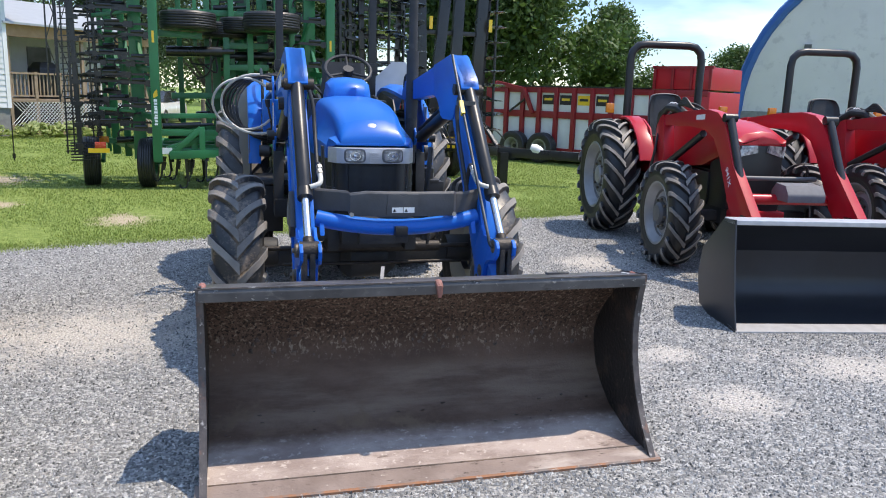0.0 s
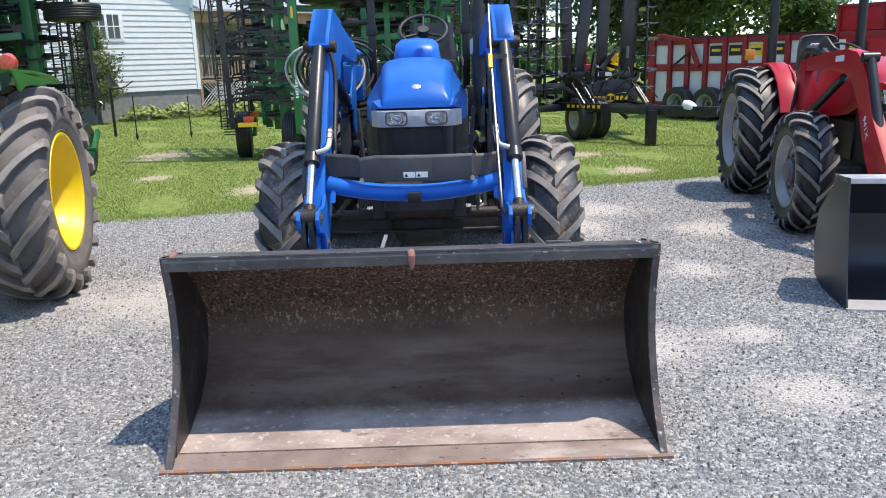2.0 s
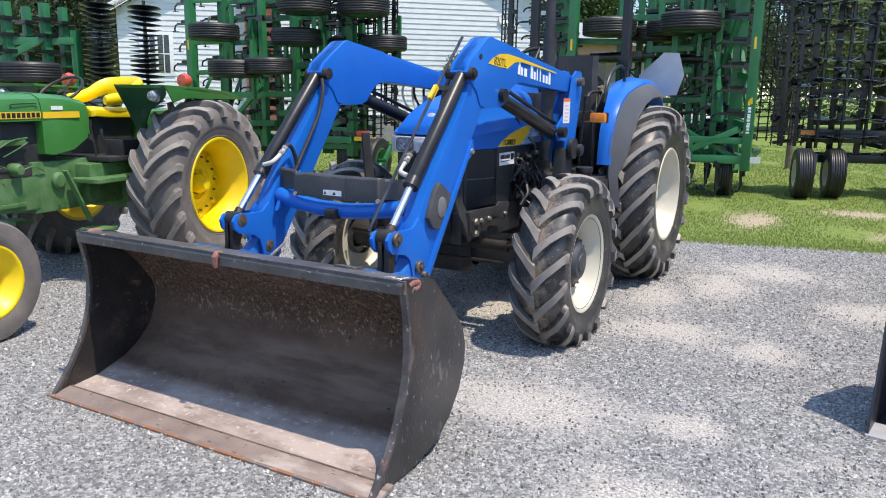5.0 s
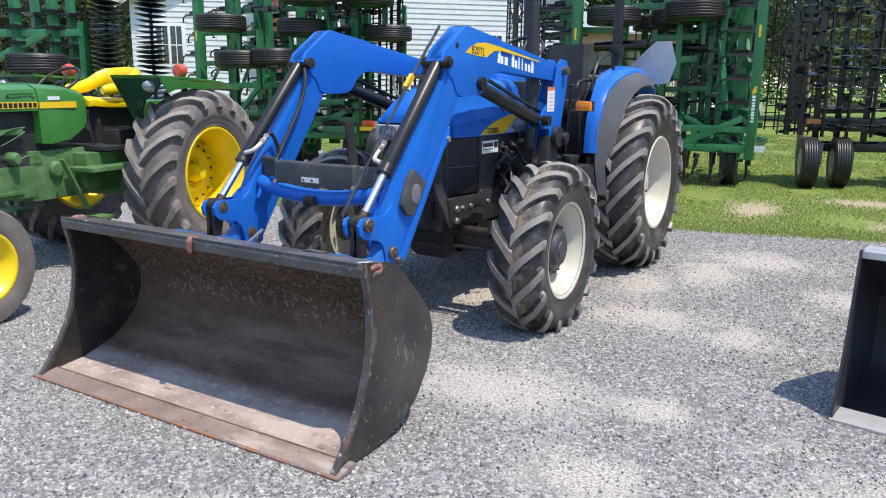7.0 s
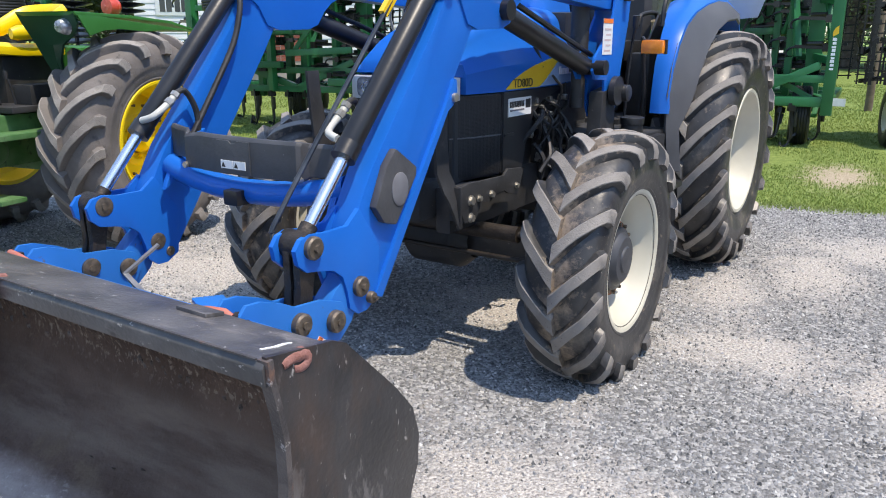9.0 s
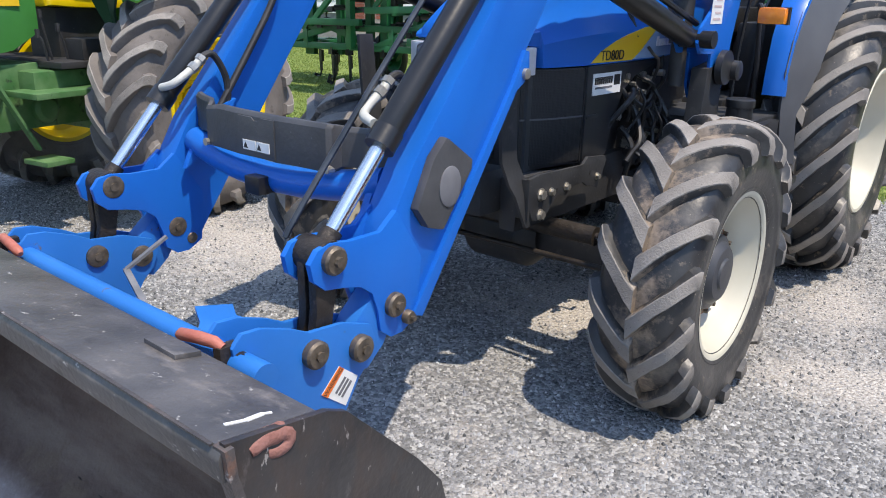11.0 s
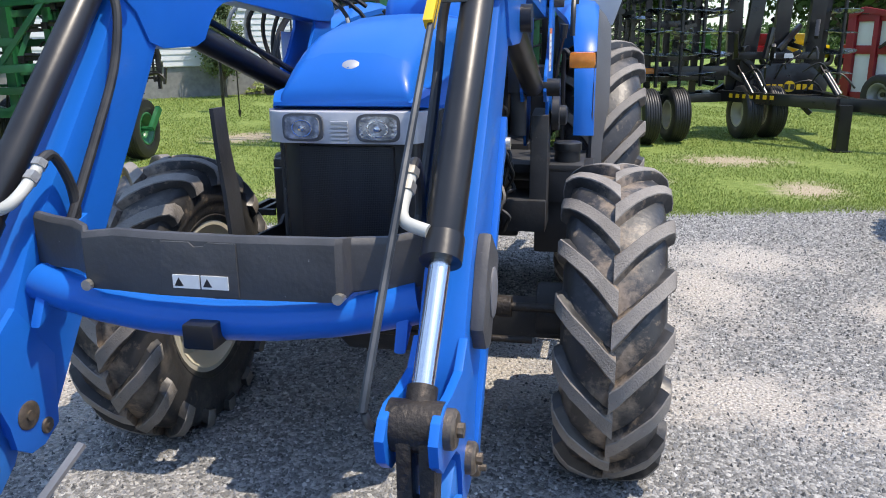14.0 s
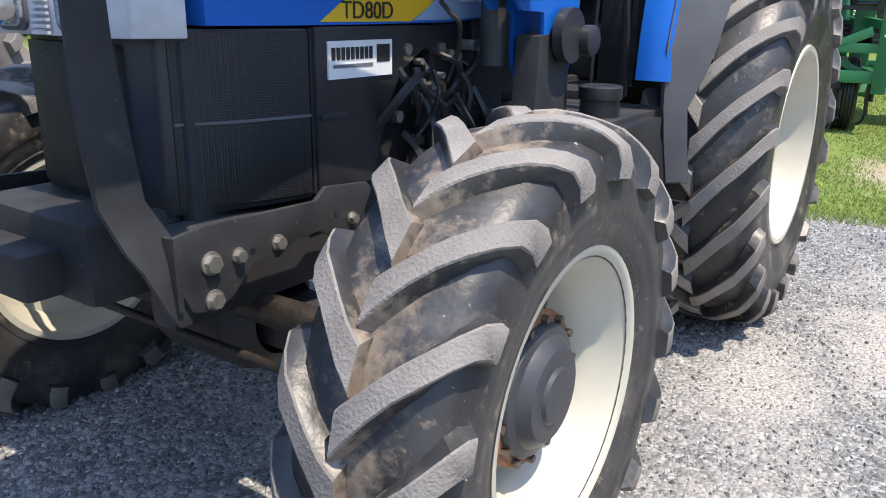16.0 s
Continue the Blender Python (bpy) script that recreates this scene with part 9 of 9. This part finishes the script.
for k in range(40):
    piece("baluster", BAL, porch, Matrix.Translation((0.3 + 0.15 * k, 0.26, 0)))
lat = Shape()
for k in range(52):
    x = 0.1 + 0.14 * k
    for d in (-1, 1):
        a, b = Vector((x, 0.20, 0.04)), Vector((x + d * 0.88, 0.20, 0.92))
        if 0.1 <= b.x <= PW + 0.3 and a.x <= PW + 0.3:
            lat.beam(a, b, 0.012, 0.035, up=(0, 1, 0))
# added dark panel stands in for the shade behind the lattice
part("crawl_space_wall", Shape().span((0.1, 0.45, -0.2), (PW, 0.6, 0.9)), DECK_SHADE, porch, "added dark panel for the shade under the deck")
tagged(part("lattice", lat, TRIM_W, porch, "white lattice skirt", smooth=0), kind="stuff")
part("beam", Shape().span((0.0, 0.1, 3.3), (PW + 0.1, 0.35, 3.75)), WOOD_NEW, porch, "bare wooden porch beam")
part("porch_roof", Shape().plate([(-0.15, 3.72), (4.0, 4.9), (4.0, 4.98), (-0.15, 3.80)], -0.1, PW + 0.4), ROOF, porch, "pale metal porch roof")
part("back_wall", Shape().span((0.1, 3.1, 1.0), (PW, 3.3, 4.6)), SIDING, porch)
part("door", Shape().span((2.6, 3.02, 1.04), (3.6, 3.1, 3.1)), PANE, porch, "dark glazed door")
grill = part("grill_cover", Shape().loft([[Vector((2.0 + x * w, 1.0 + y * w, z)) for x, y in ((-1, -1), (1, -1), (1, 1), (-1, 1))] for z, w in ((1.04, 0.42), (1.6, 0.45), (2.2, 0.42), (2.45, 0.25))]), VINYL, porch, "dark covered grill on the deck", bevel=0.05)

# hostas, posts and small garden things
def clump(name, at, n, r, h, mat, label, category, seed):
    rng = np.random.default_rng(seed)
    a, d = rng.uniform(0, 6.28, n), rng.random(n) ** 0.6 * r
    x, y = np.cos(a) * d + at[0], np.sin(a) * d + at[1]
    z = h * (1 - (d / r) ** 2 * 0.7) * rng.uniform(0.5, 1.0, n)
    w, ln = 0.07, 0.16
    ca, sa = np.cos(a), np.sin(a)
    v = np.stack([np.stack([x, y, z * 0.6], -1), np.stack([x + ca * ln * 0.5 - sa * w, y + sa * ln * 0.5 + ca * w, z], -1), np.stack([x + ca * ln, y + sa * ln, z * 0.8], -1), np.stack([x + ca * ln * 0.5 + sa * w, y + sa * ln * 0.5 - ca * w, z], -1)], 1).reshape(-1, 3)
    f = np.arange(4 * n).reshape(-1, 4)
    me = bpy.data.meshes.new(name)
    me.from_pydata(v, [], f)
    me.materials.append(mat)
    return tagged(new(name, me), label, category, "hostas along the house" if name == "hosta" else "")


for k, (x, y) in enumerate(((-6.75, 24.75), (-5.9, 25.6), (-4.7, 26.2), (-3.9, 26.9), (-2.8, 27.6))):
    clump("hosta", (x, y), 220, 0.66, 0.52, HOSTA, "variegated green and cream hosta by the house wall", "plant", 40 + k)

for x, y, h in ((-4.83, 17.85, 1.0), (-3.72, 18.2, 0.95)):
    tagged(part("metal_stake", Shape().beam((x, y, 0), (x, y, h), 0.022, 0.022, up=(0, 1, 0)).span((x - 0.03, y - 0.006, 0.06), (x + 0.03, y + 0.006, 0.16)), BLACK_STEEL), "thin dark metal stake in the lawn", "stake", "stakes in the lawn")
sol = thing("yard_light", "small solar yard light on a dark post in the lawn", "yard light", pose(-5.7, 19.0, 0))
part("pole", Shape().tube((0, 0, 0), (0, 0, 1.15), 0.035), BLACK_STEEL, sol)
part("solar_panel", Shape().box((0.05, 0, 1.32), (0.34, 0.3, 0.03), pose(0, 0, 0, 0, 52, 0).to_3x3()), PANE, sol)
part("bracket", Shape().pipe([(0.0, 0, 1.12), (0.3, 0, 1.15), (0.55, 0, 1.3)], 0.015, 6), BLACK_STEEL, sol)
tagged(part("fence_post", Shape().lathe([(0, 0.0), (0, 0.075), (2.1, 0.07), (2.14, 0.0)], 14, (2.5, 19.88, 0), "z"), POST), "weathered round wooden fence post in the lawn", "fence post", "fence posts")
tagged(part("fence_post", Shape().lathe([(0, 0.0), (0, 0.075), (1.25, 0.068), (1.28, 0.0)], 14, (0.2, 27.0, 0), "z"), POST), "weathered round wooden fence post in the lawn", "fence post", "fence posts")
pole = Shape().pipe([(0.95, 44.0, 0), (0.95, 44.0, 4.5), (1.05, 44.0, 10.0)], [0.16, 0.14, 0.11], 12)
tagged(part("utility_pole", pole, POST), "leaning grey wooden utility pole", "pole")
car = thing("car", "white car parked far behind the machines", "car", pose(-1.8, 38.0, 0, 0, 0, 75))
part("body", Shape().loft([[Vector((x, y * 0.85, z)) for y, z in ((-1, 0.35), (1, 0.35), (1, zt * 0.75), (0.9, zt), (-0.9, zt), (-1, zt * 0.75))] for x, zt in ((-2.1, 0.6), (-2.0, 0.85), (-1.0, 0.95), (1.4, 1.0), (2.0, 0.95), (2.1, 0.6))]), WHITE_CAR, car, bevel=0.05)
part("cabin", Shape().loft([[Vector((x, y * w, z)) for y, z in ((-1, 0.93), (1, 0.93), (0.85, zt), (-0.85, zt))] for x, w, zt in ((-1.15, 0.78, 0.96), (-0.5, 0.78, 1.42), (0.9, 0.78, 1.45), (1.6, 0.78, 1.0))]), PANE, car, bevel=0.03)
CW = plain_tyre_mesh("car_tyre", 0.32, 0.2, 0.2, 3, RUBBER_NEW, 24)
for x in (-1.3, 1.3):
    for y in (-0.78, 0.78):
        piece("wheel", CW, car, Matrix.Translation((x, y, 0.325)) @ pose(0, 0, 0, 0, 0, 90))
# machines far across the yard
for k, (x, y, mat, col) in enumerate(((11.5, 44.0, RED, "red"), (14.0, 45.0, YELLOW, "yellow"), (16.8, 45.5, RED, "red"), (19.5, 46, RED, "red"), (9.0, 46, GREEN, "green"))):
    far = thing("farm_machine", col + " farm machine parked far across the yard", "farm machine", pose(x, y, 0, 0, 0, 20 * k) @ Matrix.Scale(0.72, 4), "far machines")
    part("body", Shape().span((-1.3, -0.8, 0.6), (1.3, 0.8, 1.5)).span((-0.5, -0.7, 1.5), (0.6, 0.7, 2.3)), mat, far, bevel=0.12)
    for s in (-1, 1):
        for xx, sc in ((-0.9, 1.1), (0.9, 1.5)):
            piece("wheel", GAUGE, far, Matrix.Translation((xx, s * 0.95, 0.405 * sc)) @ pose(0, 0, 0, 0, 0, 90) @ Matrix.Diagonal((sc, sc, sc, 1)))

# ---- white hoop building ----
hoop = thing("hoop_building", "white fabric hoop building with blue edge trim", "building", pose(35.3, 29.5, 0, 0, 0, -40))
arc = [(-9.5, 0.0), (-9.5, 1.2)] + [(-9.5 * math.cos(a * math.pi / 24) ** 0.9 if a <= 12 else 9.5 * (-math.cos(a * math.pi / 24)) ** 0.9, 1.2 + 8.6 * math.sin(a * math.pi / 24)) for a in range(1, 24)] + [(9.5, 1.2), (9.5, 0.0)]
part("end_wall", Shape().plate(arc, 0.0, 0.15, "y"), FABRIC, hoop, "white fabric end wall")
shell = Shape()
n = len(arc)
shell.add([(x * 1.0, y, z) for y in (0.15, 22) for x, z in arc], [(i, i + 1, i + 1 + n, i + n) for i in range(n - 1)])
part("roof", shell, FABRIC, hoop, "white fabric roof")
part("edge_trim", Shape().pipe([(x, 0.0, z) for x, z in arc], 0.28, 8), FABRIC_BLUE, hoop, "blue fabric edge")
part("kerb_wall", Shape().span((-9.7, -0.1, 0), (9.7, 0.1, 1.3)), CONCRETE, hoop)
for x in (-6.5,):
    part("wall_lamp", Shape().span((x, -0.2, 4.6), (x + 0.35, 0.0, 4.8)), GREY_FENDER, hoop)


# ---- trees ----
def tree(at, height, spread, leaves, leaf, mat, seed, name="tree", label="tall leafy green tree beyond the lawn", low=0.16, category="tree"):
    rng = np.random.default_rng(seed)
    ob = thing(name, label, category, pose(*at, 0))
    h0 = height * low
    sh = Shape().pipe([(0, 0, 0), (0.05 * spread * rng.normal() * 0.3, 0, h0), (0.1, 0.1, height * 0.5), (0.0, 0.2, height * 0.8)], [0.026 * height, 0.020 * height, 0.012 * height, 0.005 * height], 10)
    hubs = []
    for k in range(46):
        a, t = rng.uniform(0, 6.28), rng.uniform(0.12, 1.0)
        z = h0 + (height - h0) * t
        r = spread * math.sqrt(max(0.03, 1 - (2 * t - 0.85) ** 2 * 0.85)) * rng.uniform(0.45, 1.0)
        tip = Vector((r * math.cos(a), r * math.sin(a), z))
        root = Vector((0, 0, max(h0 * 0.8, z - r * 0.7 - 0.1 * height)))
        sh.pipe([root, (root + tip) / 2 + Vector((0, 0, 0.06 * height)), tip], [0.006 * height, 0.004 * height, 0.0015 * height], 6)
        hubs += [tip, (root + tip * 2) / 3 + Vector((0, 0, 0.05 * height)), (root + tip) / 2 + Vector((0, 0, 0.02 * height))]
    hubs = np.array([tuple(p) for p in hubs])
    part("trunk", sh, BARK, ob, "grey-brown trunk and limbs")
    c = hubs[rng.integers(0, len(hubs), leaves)] + rng.normal(0, 1, (leaves, 3)) * np.array([0.135, 0.135, 0.10]) * spread
    c[:, 2] = np.maximum(c[:, 2], h0 * 0.55)
    u = rng.normal(0, 1, (leaves, 3))
    u /= np.linalg.norm(u, axis=1)[:, None]
    w = np.cross(u, rng.normal(0, 1, (leaves, 3)))
    w /= np.linalg.norm(w, axis=1)[:, None]
    s = leaf * rng.uniform(0.6, 1.3, (leaves, 1))
    v = np.stack([c - u * s, c + w * s * 0.55, c + u * s, c - w * s * 0.55], 1).reshape(-1, 3)
    me = bpy.data.meshes.new("crown")
    me.from_pydata(v, [], np.arange(4 * leaves).reshape(-1, 4))
    me.materials.append(mat)
    cr = new("crown", me)
    cr.parent = ob
    return ob


tree((-7.7, 23.6), 2.75, 0.75, 9000, 0.045, LEAF_PALE, 60, name="shrub", label="loose leafy shrub against the house wall", low=0.2, category="shrub")
tree((12.5, 33.0), 15, 5.2, 105000, 0.15, LEAF, 1, low=0.05)
tree((23.4, 41.5), 6.6, 3.0, 26000, 0.11, LEAF, 14, label="lower leafy green tree beyond the lawn", low=0.08)
tree((14.8, 40.0), 15, 3.8, 60000, 0.085, LEAF_DARK, 2, low=0.05)
tree((7.3, 42.0), 14, 3.4, 50000, 0.085, LEAF, 3)
tree((40.6, 52.0), 5.6, 3.0, 22000, 0.10, LEAF, 4, low=0.08)
tree((0.8, 42.0), 14, 5.0, 60000, 0.08, LEAF_PALE, 5, label="tall pale willow-like tree beyond the fence", low=0.12)
tree((5.2, 46.0), 13, 4.6, 36000, 0.10, LEAF, 6)
tree((-3.2, 47.0), 13, 4.6, 36000, 0.10, LEAF_DARK, 7)
tree((-27.0, 22.0), 15, 4.4, 40000, 0.09, LEAF_DARK, 8, label="dark evergreen tree behind the machines", low=0.06)
tree((-24.0, 17.0), 14, 4.0, 40000, 0.085, LEAF_DARK, 9, label="dark evergreen tree behind the machines", low=0.06)
tree((-31.0, 28.0), 16, 4.8, 36000, 0.12, LEAF_DARK, 10, label="dark evergreen tree behind the house", low=0.06)
tree((-20.0, 37.0), 15, 5.0, 36000, 0.12, LEAF, 12, label="leafy tree behind the house")
tree((-9.0, 46.0), 15, 5.0, 36000, 0.12, LEAF, 13, label="leafy tree behind the house")
rngt = random.Random(5)
woods_v, woods_f = [], []
wrng = np.random.default_rng(17)
for k in range(60):
    a = radians(-75 + 165 * k / 59 + rngt.uniform(-1, 1))
    d = rngt.uniform(75, 110)
    hh = rngt.uniform(6, 11)
    if 8 < math.degrees(a) < 50:
        hh *= 0.36
    cen = np.array([d * math.sin(a), d * math.cos(a), hh * 0.5])
    m = 4000
    c = cen + wrng.normal(0, 1, (m, 3)) * np.array([3.0, 3.0, hh * 0.24])
    c[:, 2] = np.clip(c[:, 2], 0.3, hh)
    u = wrng.normal(0, 1, (m, 3))
    u /= np.linalg.norm(u, axis=1)[:, None]
    w = np.cross(u, wrng.normal(0, 1, (m, 3)))
    w /= np.linalg.norm(w, axis=1)[:, None]
    s = 0.19 * wrng.uniform(0.6, 1.3, (m, 1))
    woods_v.append(np.stack([c - u * s, c + w * s * 0.7, c + u * s, c - w * s * 0.7], 1).reshape(-1, 3))
v = np.concatenate(woods_v)
bulk("woods", v, np.arange(len(v)).reshape(-1, 4), LEAF, "far line of green woods behind the yard", "woods")
